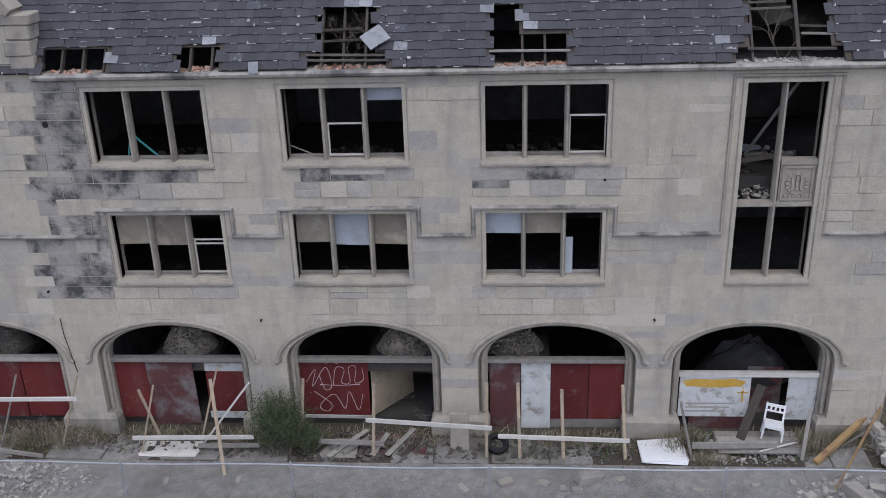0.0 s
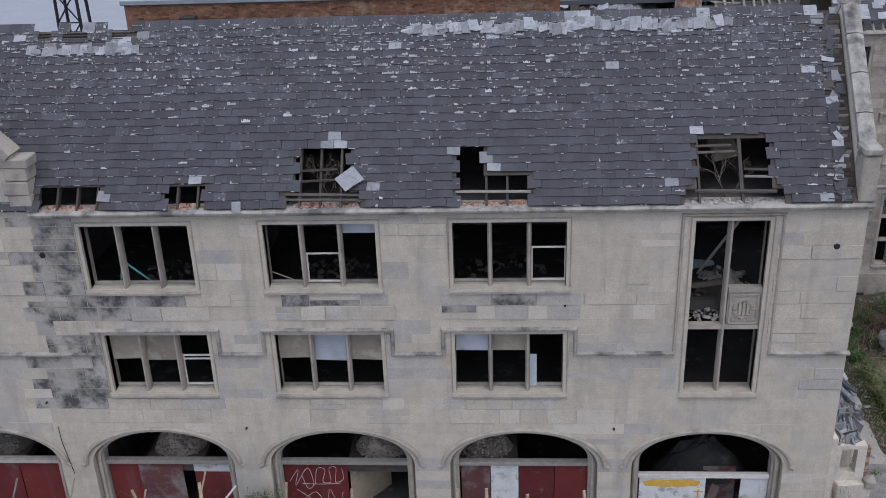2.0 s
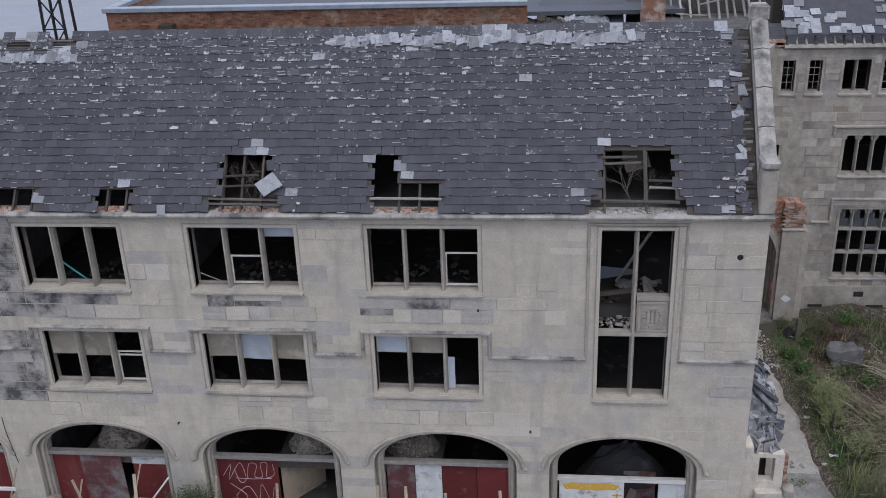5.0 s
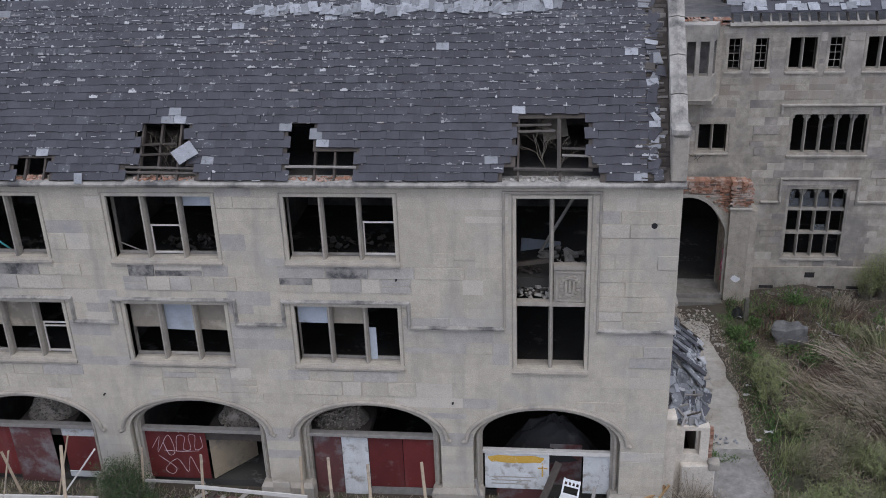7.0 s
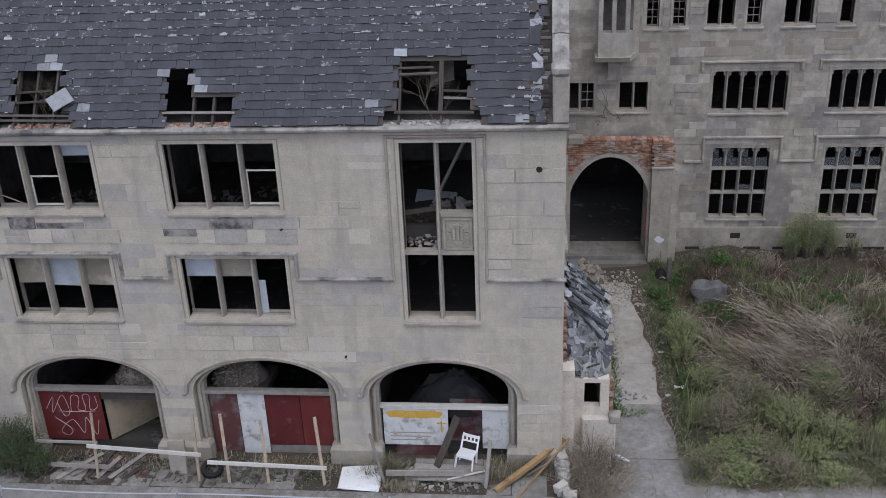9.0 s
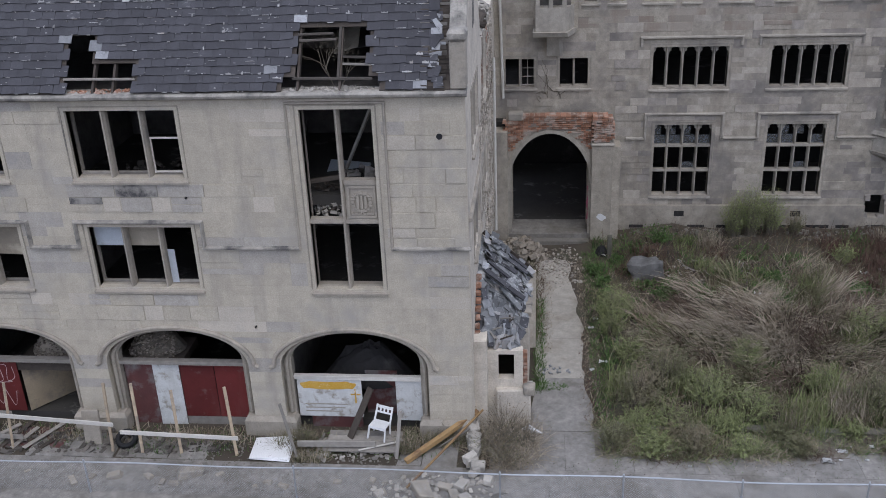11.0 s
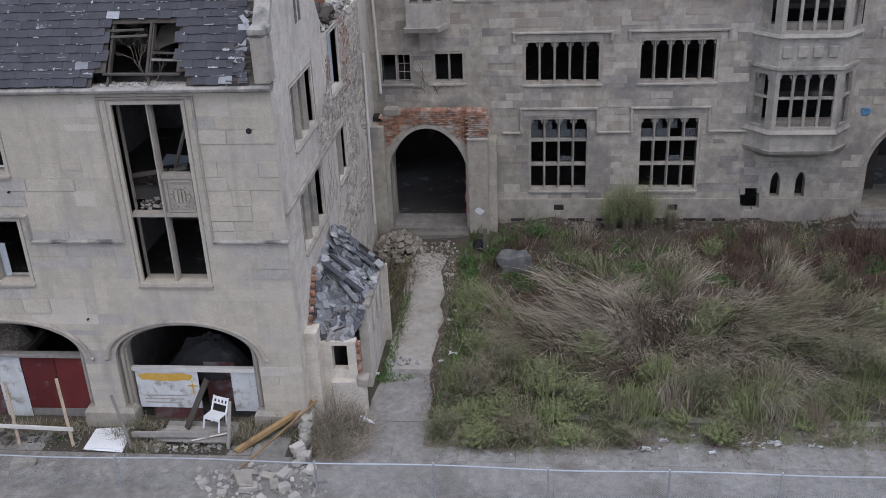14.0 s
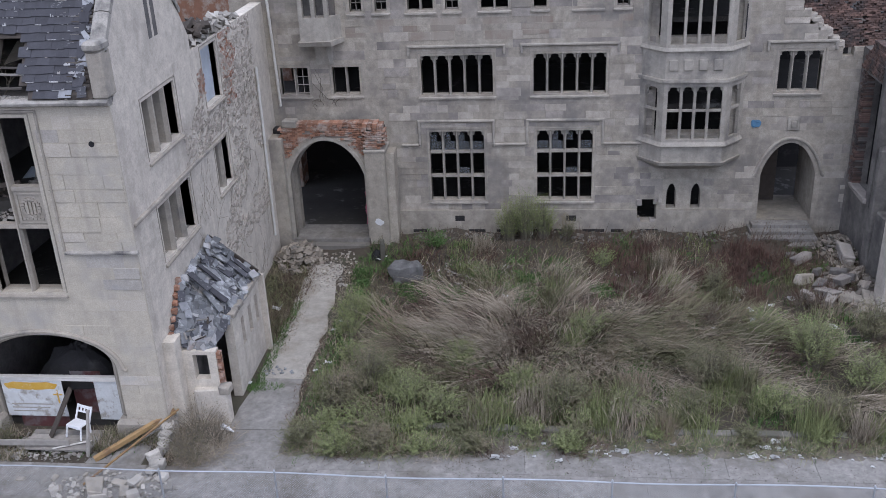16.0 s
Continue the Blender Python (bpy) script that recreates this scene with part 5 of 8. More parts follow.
heap("fallen_laths", 7.35, 1.0, 7.25, 0.6, 0.5, 0.75, 46, 0.12, DARKWOOD, "splintered laths and joists sagging into the tall window", seed=14, long=7.0)
heap("fallen_laths", 8.3, 1.8, 7.8, 0.7, 0.6, 0.25, 26, 0.2, TIMBER, "grey broken boards on the upper floor", seed=15, long=4.0)
heap("floor_rubble", 1.8, 2.6, 7.8, 1.4, 1.0, 0.15, 60, 0.2, DARKSCRAP, "scattered brown debris on the upper floor", seed=5)
heap("floor_rubble", -3.2, 2.4, 7.8, 1.3, 1.0, 0.15, 60, 0.2, DARKSCRAP, "scattered brown debris on the upper floor", seed=6)
heap("floor_rubble", -8.2, 2.4, 7.8, 1.3, 1.0, 0.15, 50, 0.2, DARKSCRAP, "scattered brown debris on the upper floor", seed=7)

# ---- the arcade's boarding ----
def lintel(c, z, mat=TIMBER):
    solid("lintel_beam", soft_box(c - 1.98, c + 1.98, 0.26, 0.48, z - 0.13, z, 0.01, jitter=0.012), mat, "grey weathered timber beam across the arch", "beam", "beams across the arches")
for c in ARCHES[:4]:
    lintel(c, 2.38)
solid("lintel_beam", soft_box(ARCHES[4] - 1.98, ARCHES[4] + 1.98, 0.3, 0.46, 1.80, 1.93, 0.01, jitter=0.02), PALEWOOD, "chipped white board across the arch", "beam", "beams across the arches")


def panel(x0, x1, z0, z1, mat, label, y=0.42, lean=0.0, group="plywood panels in the arcade"):
    b = soft_box(x0, x1, y, y + 0.025, z0, z1, 0.005, jitter=0.008)
    if lean:
        bmesh.ops.rotate(b, verts=b.verts, cent=((x0 + x1) / 2, y, z0), matrix=Matrix.Rotation(radians(lean), 3, "Y"))
    return solid("hoarding", b, mat, label, "hoarding", group)
panel(-16.1, -14.85, 0.25, 2.25, REDPLY, "dark red painted plywood panel closing the arch")
panel(-14.84, -13.56, 0.25, 2.25, REDPLY, "dark red painted plywood panel closing the arch")
panel(-13.55, -12.18, 0.25, 2.25, REDPLY, "dark red painted plywood panel closing the arch", y=0.45)
panel(-10.62, -9.52, 0.25, 2.25, REDPLY, "dark red painted plywood panel closing the arch")
panel(-9.6, -8.2, 0.05, 2.22, DARKRED, "scuffed dull red door panel standing askew in the arch", y=0.36, lean=-1.5)
panel(-7.9, -6.72, 1.87, 2.14, WHITEPLY, "white painted strip of board above a red panel", y=0.40)
panel(-7.9, -6.72, 0.5, 1.86, REDPLY, "dark red plywood panel between white strips")
panel(-7.9, -6.72, 0.25, 0.48, WHITEPLY, "white painted strip of board below a red panel", y=0.40)
red2 = panel(-5.06, -3.05, 0.35, 2.25, REDPLY, "red plywood sheet sprayed with pale looping graffiti")
panel(0.50, 1.40, -0.02, 2.25, DARKRED, "scratched dark red plywood panel closing the arch")
panel(1.42, 2.26, -0.02, 2.26, WHITEPLY, "flaking white painted board between red panels", y=0.38)
panel(2.27, 3.36, 0.30, 2.25, REDPLY, "dark red painted plywood panel closing the arch")
panel(3.37, 4.36, 0.30, 2.25, REDPLY, "dark red painted plywood panel closing the arch", y=0.43)
panel(2.27, 4.36, 0.0, 0.29, TIMBER, "grey kick board below the red panels")
board4 = panel(5.95, 7.95, 0.45, 1.80, WHITEPLY, "white board with a band of yellow paint and a painted cross", y=0.36)
panel(9.0, 9.85, 0.35, 1.80, WHITEPLY, "white board streaked with dirt beside the dark doorway", y=0.38)
panel(7.97, 8.98, 0.0, 1.80, DARKRED, "dark brown panel set back in the doorway", y=0.9)
panel(6.3, 7.9, -0.02, 0.42, DARKRED, "dull red board low in the arch", y=0.45)
# yellow band: a rounded brush stroke, and the cross
b = bmesh.new()
ring = []
for k in range(28):
    a = 2 * math.pi * k / 28
    ring.append((6.92 + (0.86 + 0.03 * math.sin(5 * a)) * math.copysign(abs(math.cos(a)) ** 0.5, math.cos(a)), 1.58 + (0.135 + 0.02 * math.sin(7 * a)) * math.copysign(abs(math.sin(a)) ** 0.6, math.sin(a))))
f0 = [b.verts.new((x, 0.350, z)) for x, z in ring]
f1 = [b.verts.new((x, 0.358, z)) for x, z in ring]
b.faces.new(f0)
for k in range(28):
    b.faces.new((f0[k], f0[(k + 1) % 28], f1[(k + 1) % 28], f1[k]))
part("yellow_band", b, YELLOW, board4, "band of yellow paint")
part("painted_cross", boxes((7.72, 7.77, 0.350, 0.358, 0.95, 1.45), (7.6, 7.9, 0.350, 0.358, 1.24, 1.29)), YELLOW, board4, "small yellow cross")
for k in range(3):
    part("faded_line", boxes((6.15, 7.3 + 0.1 * (k % 3), 0.352, 0.358, 0.62 + 0.13 * k, 0.66 + 0.13 * k)), GREYTRIM, board4)
# looping graffiti strokes
def stroke(points, y, parent, mat=GRAFFITI, r=0.008):
    pts = []
    for i in range(len(points) - 1):
        p0, p1, p2, p3 = points[max(i - 1, 0)], points[i], points[i + 1], points[min(i + 2, len(points) - 1)]
        for k in range(5):
            t = k / 5
            pts.append(tuple(0.5 * (2 * b_ + (c_ - a_) * t + (2 * a_ - 5 * b_ + 4 * c_ - d_) * t * t + (3 * b_ - a_ - 3 * c_ + d_) * t ** 3) for a_, b_, c_, d_ in zip(p0, p1, p2, p3)))
    pts.append(points[-1])
    part("spray_stroke", tube([(x, y, z) for x, z in pts], r, 5), mat, parent, "pale spray-painted line")
stroke([(-4.9, 1.5), (-4.6, 1.95), (-4.72, 1.35), (-4.3, 2.02), (-4.15, 1.4), (-4.35, 1.25), (-4.5, 1.75)], 0.415, red2)
stroke([(-4.1, 1.4), (-4.0, 1.98), (-3.75, 1.95), (-3.85, 1.5), (-3.6, 1.5), (-3.62, 2.0), (-3.4, 2.02), (-3.45, 1.5), (-3.2, 1.6), (-3.22, 2.0)], 0.415, red2)
stroke([(-4.7, 1.2), (-4.2, 0.75), (-4.35, 0.5), (-4.55, 0.7), (-4.1, 1.1), (-3.8, 0.6), (-3.65, 1.2), (-3.4, 0.55), (-3.25, 1.1)], 0.415, red2)
stroke([(-4.5, 1.42), (-3.9, 1.4), (-3.3, 1.44)], 0.415, red2)
stroke([(-4.3, 2.14), (-4.1, 2.18), (-3.9, 2.13)], 0.415, red2)
# inward partition and open doorway of the second arch
solid("plywood_partition", soft_box(0, 1.75, -0.02, 0.02, 0.3, 2.12, 0.005, pose(-2.98, 0.5, 0, 0, 0, 52)), TANPLY, "bare plywood partition running back into the arcade", "partition")
solid("plywood_partition", soft_box(-3.0, -1.2, 2.9, 2.95, 0.3, 2.2, 0.005), DARKWOOD, "dark boarded partition at the back of the arcade", "partition")
# the last mound is coloured near-black, the other four as plaster
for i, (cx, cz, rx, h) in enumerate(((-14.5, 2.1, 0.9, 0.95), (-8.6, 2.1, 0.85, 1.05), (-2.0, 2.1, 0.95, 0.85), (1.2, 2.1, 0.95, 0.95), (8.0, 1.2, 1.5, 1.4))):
    m_ = solid("fallen_vault", mound(cx, 1.5, cz, rx, 0.75, h, i), PLASTER if i < 4 else NEARBLACK, "mound of broken plaster and stone behind the arch", "rubble", "mounds behind the arches")
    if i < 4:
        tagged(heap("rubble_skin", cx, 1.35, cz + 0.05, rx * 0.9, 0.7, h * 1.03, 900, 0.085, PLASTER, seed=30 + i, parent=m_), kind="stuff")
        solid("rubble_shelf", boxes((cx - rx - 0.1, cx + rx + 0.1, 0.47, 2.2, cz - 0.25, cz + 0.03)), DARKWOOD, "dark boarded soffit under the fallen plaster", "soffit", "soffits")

# ---- stakes and rails in front of the arcade ----
def timber(name, a, b, w, h, mat, label, category="timber", group=""):
    bm = bar_between(a, b, w, h)
    bmesh.ops.bevel(bm, geom=bm.edges[:], offset=0.006, segments=1, affect="EDGES")
    return solid(name, bm, mat, label, category, group)
YS = -1.0
for x0, z0, x1, z1, y0 in ((-13.05, 2.35, -13.9, 0, -0.7), (-11.25, 2.35, -12.05, 0, -0.7), (-8.95, 2.2, -9.55, 0, YS), (-7.3, 2.35, -8.0, 0, -0.3), (-2.68, 2.3, -2.8, 0, YS), (0.45, 2.35, 0.42, 0, YS), (1.3, 2.35, 1.36, 0, YS), (2.5, 2.15, 2.58, 0, YS), (4.15, 2.3, 4.3, 0, YS), (5.75, 1.75, 6.15, 0, YS), (-4.75, 2.2, -4.95, 0, -0.6)):
    timber("stake", (x1, y0 - 0.15, -0.02), (x0, y0 + 0.05, z0), 0.09, 0.05, PINE if rnd.random() < 0.6 else TIMBER, "weathered timber stake driven in before the arcade", "stake", "stakes")
timber("stake", (9.15, -1.1, 0), (9.3, -0.8, 1.5), 0.1, 0.06, TIMBER, "short grey timber stake leaning", "stake", "stakes")
timber("stake", (-6.85, -2.1, 0), (-7.45, -0.5, 2.15), 0.1, 0.06, PINE, "long raw timber propped against the arcade", "stake", "stakes")
timber("stake", (-7.9, -0.6, 0.0), (-6.3, -0.6, 2.1), 0.1, 0.05, PALEWOOD, "pale plank propped diagonally", "stake", "stakes")
timber("stake", (-9.2, -0.5, 0.2), (-9.75, -0.2, 1.6), 0.08, 0.05, PINE, "raw pine plank leaning on the hoarding", "stake", "stakes")
for a, b in (((-15.5, -0.85, 1.62), (-11.3, -0.85, 1.68)), ((-9.75, -1.12, 0.55), (-6.2, -1.12, 0.62)), ((-2.95, -1.12, 1.22), (0.58, -1.12, 0.98)), ((0.75, -1.12, 0.72), (4.4, -1.12, 0.6))):
    timber("long_timber", a, b, 0.05, 0.13, PALEWOOD, "long pale timber rail nailed across the stakes", "timber", "long timbers")
timber("long_timber", (-4.75, -0.75, 1.1), (-2.8, -0.75, 1.08), 0.04, 0.1, TIMBER, "grey rail behind a stake", "timber", "long timbers")
timber("long_timber", (-7.9, -1.0, 0.22), (-6.1, -1.0, 0.26), 0.05, 0.14, TIMBER, "grey plank lying low across the stakes", "timber", "long timbers")
timber("plank", (-4.9, -0.95, 0.4), (-2.5, -0.95, 0.32), 0.05, 0.15, TIMBER, "grey plank laid across the debris", "plank", "planks")
timber("plank", (-14.6, -1.6, 0.6), (-12.4, -1.35, 0.05), 0.05, 0.13, TIMBER, "grey plank slipping to the ground", "plank", "planks")
timber("plank", (6.15, -0.95, 0.35), (8.5, -0.85, 0.33), 0.06, 0.2, TIMBER, "grey plank edge of a timber platform", "plank", "planks")
timber("plank", (7.55, -0.4, 0.0), (8.25, 0.3, 1.55), 0.26, 0.05, DARKWOOD, "dark brown plank leaning on the boarding", "plank", "planks")
timber("plank", (9.45, -1.3, 0.06), (11.5, 0.35, 0.75), 0.16, 0.14, OCHRE, "thick ochre timber beam lying on the rubble", "plank", "planks")
timber("plank", (9.6, -2.5, 0.03), (11.65, 0.3, 0.85), 0.06, 0.05, OCHRE, "long rusty-yellow batten lying on the rubble", "plank", "planks")
timber("plank", (10.3, -0.6, 0.05), (11.3, -0.3, 0.6), 0.05, 0.05, TIMBER, "short grey batten in the debris", "plank", "planks")
for k, (x0, x1, y0, y1) in enumerate(((6.9, 9.2, -1.0, -0.75), (6.9, 9.2, -0.72, -0.47), (6.95, 9.25, -0.44, -0.2), (6.95, 9.2, -0.17, 0.05))):
    solid("platform_board", soft_box(x0, x1, y0, y1, 0.12, 0.16, 0.006, jitter=0.015), TIMBER, "grey board of a low timber platform", "board", "platform boards")
for x in (7.0, 9.1):
    solid("platform_bearer", boxes((x - 0.05, x + 0.05, -1.0, 0.05, 0, 0.12)), TIMBER, "bearer under the timber platform", "bearer", "platform bearers")
timber("batten", (8.0, -1.0, 0.2), (9.1, -0.6, 0.24), 0.06, 0.03, PALEWOOD, "pale batten lying on the platform", "batten")
for k in range(7):
    x = -4.5 + 0.42 * k
    timber("scrap_board", (x, -1.2 + rnd.uniform(-0.1, 0.1), 0.06 + 0.03 * (k % 3)), (x + rnd.uniform(0.3, 1.1), 0.1 + rnd.uniform(-0.3, 0.2), 0.1 + 0.04 * (k % 2)), 0.16, 0.03, TIMBER if k % 3 else DARKWOOD, "scrap board lying in a loose stack", "board", "scrap boards")
solid("plywood_sheet", soft_box(-4.5, -3.3, -1.25, -0.35, 0.02, 0.05, 0.006, jitter=0.03), TIMBER, "grey warped plywood sheet on the ground", "plywood sheet", "sheets on the ground")
solid("plywood_sheet", soft_box(-3.2, -1.3, -1.1, 0.0, 0.02, 0.045, 0.006, jitter=0.03), DARKRED, "dull brown-red plywood sheet on the ground", "plywood sheet", "sheets on the ground")
solid("plywood_sheet", soft_box(-9.6, -7.9, -1.3, -0.6, 0.05, 0.08, 0.006, jitter=0.05), PALEWOOD, "pale sheet lying among the weeds", "plywood sheet", "sheets on the ground")
solid("foam_board", soft_box(4.72, 6.0, -1.42, -0.35, 0.07, 0.15, 0.015, None, 0.05), WHITEPLASTIC, "broken-edged white foam board lying on the ground", "foam board")
solid("stone_slab", soft_box(-0.62, -0.08, -0.12, 0.0, 0.0, 1.15, 0.02, pose(0, -0.72, 0, -9, 0, 0), 0.015), TRIM, "grey stone slab standing against the pier", "slab")


# tyre
def tyre():
    t = thing("tyre", "old black rubber car tyre lying on the ground", "tyre", at=(0.72, -0.75, 0.11), turn=20)
    b = bmesh.new()
    prof = [(0.19, -0.07), (0.22, -0.10), (0.28, -0.105), (0.315, -0.08), (0.325, 0.0), (0.315, 0.08), (0.28, 0.105), (0.22, 0.10), (0.19, 0.07), (0.2, 0.0)]
    rings = []
    for k in range(28):
        a = 2 * math.pi * k / 28
        rings.append([b.verts.new((r * math.cos(a), r * math.sin(a), z)) for r, z in prof])
    for A, B in zip(rings, rings[1:] + rings[:1]):
        for i in range(len(prof)):
            b.faces.new((A[i], B[i], B[(i + 1) % len(prof)], A[(i + 1) % len(prof)]))
    part("casing", b, RUBBER, t)
    tr = bmesh.new()
    for k in range(40):
        box(tr, 0.315, 0.332, -0.012, 0.012, -0.07, 0.07, pose(0, 0, 0, 0, 0, 9 * k))
    part("tread", tr, RUBBER, t)
    t.matrix_basis = pose(0.72, -0.75, 0.2, 25, 0, 20)
tyre()


# white plastic chair, tipped back against the boards
def chair():
    c = thing("plastic_chair", "white moulded plastic chair standing on timber scraps", "chair")
    w = 0.27
    for x in (-w, w):
        part("leg", bar_between((x, -0.24, 0), (x * 0.93, -0.2, 0.43), 0.045, 0.045), WHITEPLASTIC, c)
        part("leg", bar_between((x, 0.24, 0), (x * 0.93, 0.18, 0.43), 0.045, 0.045), WHITEPLASTIC, c)
        part("back_post", bar_between((x * 0.93, 0.2, 0.42), (x * 0.9, 0.34, 0.9), 0.05, 0.04), WHITEPLASTIC, c)
    part("seat", soft_box(-w, w, -0.25, 0.22, 0.42, 0.455, 0.015), WHITEPLASTIC, c)
    part("apron", boxes((-w, w, -0.24, -0.215, 0.36, 0.42)), WHITEPLASTIC, c)
    for z, y, h in ((0.84, 0.315, 0.1), (0.68, 0.275, 0.06)):
        part("back_slat", soft_box(-w * 0.92, w * 0.92, y, y + 0.03, z - h / 2, z + h / 2, 0.01), WHITEPLASTIC, c)
    for x in (-0.12, 0.0, 0.12):
        part("back_strip", bar_between((x, 0.285, 0.68), (x, 0.325, 0.84), 0.05, 0.02), WHITEPLASTIC, c)
    c.matrix_basis = pose(8.5, -0.25, 0.17, -7, 5, -14)
chair()

# ---- chain-link fence ----
FY, FZ = -3.05, 1.08
fence = thing("chain_link_fence", "galvanised chain-link fence panels with a steel top rail", "fence")
posts = (-16.5, -13.2, -9.3, -4.7, 0.55, 6.6, 12.3, 15.6, 18.7, 21.9, 24.8, 28.0, 31.5, 35.0)
def rail_z(x):
    return FZ + 0.03 * math.sin(x * 0.9) - 0.02 * math.cos(x * 0.31)
for x in posts:
    post = part("post", tube(((x, FY, 0), (x, FY, rail_z(x) + 0.05)), 0.028, 8), STEEL, fence)
    part("cap", tube(((x, FY, rail_z(x) + 0.045), (x, FY, rail_z(x) + 0.085)), 0.034, 8, r2=0.02), STEEL, post)
for a, b in zip(posts, posts[1:]):
    part("top_rail", tube([(a + (b - a) * k / 6, FY, rail_z(a + (b - a) * k / 6)) for k in range(7)], 0.021, 6), STEEL, fence)
    V, F = [], []
    n = int((b - a) / 0.075)
    for k in range(-14, n):
        for s in (1, -1):
            x0 = a + k * 0.075
            x1 = x0 + 1.05
            p, q = (x0, 0.03), (x1, 1.06)
            if s < 0:
                p, q = (x0, 1.06), (x1, 0.03)
            t0, t1 = max(0, (a - p[0]) / 1.05), min(1, (b - p[0]) / 1.05)
            if t1 <= t0:
                continue
            A = (p[0] + 1.05 * t0, p[1] + (q[1] - p[1]) * t0)
            B = (p[0] + 1.05 * t1, p[1] + (q[1] - p[1]) * t1)
            o = len(V)
            e = 0.0016
            for x, z in (A, B):
                V += [(x - e, FY + 0.03 + e * s, z), (x + e, FY + 0.03 + e * s, z), (x, FY + 0.03 - e * 2, z)]
            F += [(o, o + 1, o + 4, o + 3), (o + 1, o + 2, o + 5, o + 4), (o + 2, o, o + 3, o + 5)]
    stuff("wire_mesh", V, F, WIRE, parent=fence)

# ---- ruined lean-to against the side wall ----
lean = thing("lean_to", "ruined stone lean-to with a collapsed slate roof", "outbuilding", kind="structure")
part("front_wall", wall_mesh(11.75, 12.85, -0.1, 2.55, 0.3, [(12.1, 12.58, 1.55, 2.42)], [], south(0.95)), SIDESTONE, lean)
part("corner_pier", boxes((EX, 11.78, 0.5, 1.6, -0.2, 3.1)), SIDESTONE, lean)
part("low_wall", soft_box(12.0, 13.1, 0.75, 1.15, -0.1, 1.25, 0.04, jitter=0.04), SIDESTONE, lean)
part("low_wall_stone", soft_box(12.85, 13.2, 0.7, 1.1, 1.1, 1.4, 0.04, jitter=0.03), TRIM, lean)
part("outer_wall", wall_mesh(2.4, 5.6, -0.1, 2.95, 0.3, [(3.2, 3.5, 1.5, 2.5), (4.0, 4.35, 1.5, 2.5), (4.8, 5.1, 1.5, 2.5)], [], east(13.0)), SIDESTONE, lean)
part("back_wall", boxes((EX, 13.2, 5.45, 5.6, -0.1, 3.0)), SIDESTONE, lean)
# dark slab laid over the side wall to imitate the gloom inside the lean-to
part("dark_inside", boxes((EX + 0.02, 11.6, 1.7, 5.5, 0, 3.0)), DARKPLASTER, lean)
for k in range(10):
    part("jamb_brick", soft_box(12.82 + rnd.uniform(-0.05, 0.06), 12.98, 0.98, 1.2, 1.3 + 0.12 * k, 1.4 + 0.12 * k, 0.01), BRICK, lean)
for k in range(6):
    part("outer_cap", soft_box(12.66, 13.1, 2.4 + 0.53 * k, 2.88 + 0.53 * k, 2.93, 3.12 + rnd.uniform(-0.05, 0.05), 0.03, jitter=0.03), TRIM, lean)
def lean_plane(p00, p10, p11, p01, nu, nv, seed, mats):
    r = random.Random(seed)
    P = [Vector(p) for p in (p00, p10, p11, p01)]
    nrm = (P[1] - P[0]).cross(P[3] - P[0]).normalized()
    nrm = nrm if nrm.z > 0 else -nrm
    bm = bmesh.new()
    hexa(bm, [p - nrm * 0.09 for p in P] + [p - nrm * 0.05 for p in P])
    part("roof_boards", bm, LEANSLATE, lean)
    for i in range(nu):
        for j in range(nv):
            if r.random() < 0.10:
                continue
            u, v = (i + 0.5 + r.uniform(-0.2, 0.2)) / nu, (j + 0.5 + r.uniform(-0.2, 0.2)) / nv
            c = P[0] * (1 - u) * (1 - v) + P[1] * u * (1 - v) + P[2] * u * v + P[3] * (1 - u) * v
            c += nrm * (0.02 + 0.42 * max(0, noise.noise((c.x * 2.1, c.y * 2.1, seed))))
            along = (P[1] - P[0]).normalized()
            down = nrm.cross(along)
            m = Matrix((along, down, nrm)).transposed().to_4x4()
            m = Matrix.Translation(c) @ m @ Euler((r.gauss(0, 0.3), r.gauss(0, 0.26), r.gauss(0, 0.4))).to_matrix().to_4x4()
            b = bmesh.new()
            box(b, -0.2 * r.uniform(0.6, 1), 0.2 * r.uniform(0.6, 1), -0.14, 0.14 * r.uniform(0.7, 1), -0.01, 0.016, m)
            part("slate", b, r.choice(mats), lean)
GREYS = (LEANSLATE, LEANSLATE, LEANSLATE, PALESLATE, WORN, FLAKE)
lean_plane((11.42, 2.3, 4.2), (11.42, 5.4, 4.45), (13.05, 5.4, 3.1), (13.0, 2.4, 2.9), 14, 10, 41, GREYS)
lean_plane((11.42, 2.3, 4.15), (11.42, 0.95, 2.75), (12.7, 1.1, 2.5), (12.95, 2.5, 2.9), 9, 9, 42, GREYS)
rl = random.Random(43)
for k in range(16):
    # long curled courses that slid down together
    y0 = 2.5 + 2.8 * rl.random()
    f = rl.uniform(0.1, 0.6)
    a = Vector((11.5 + 1.5 * f, y0, 4.35 - 1.2 * f + rl.uniform(0.0, 0.14)))
    b = a + Vector((rl.uniform(0.4, 0.8), -rl.uniform(0.1, 0.5), -rl.uniform(0.35, 0.6)))
    part("slipped_course", bar_between(a, b, rl.uniform(0.14, 0.26), 0.05), rl.choice((LEANSLATE, SLATE, WORN, LEANSLATE, PALESLATE)), lean)
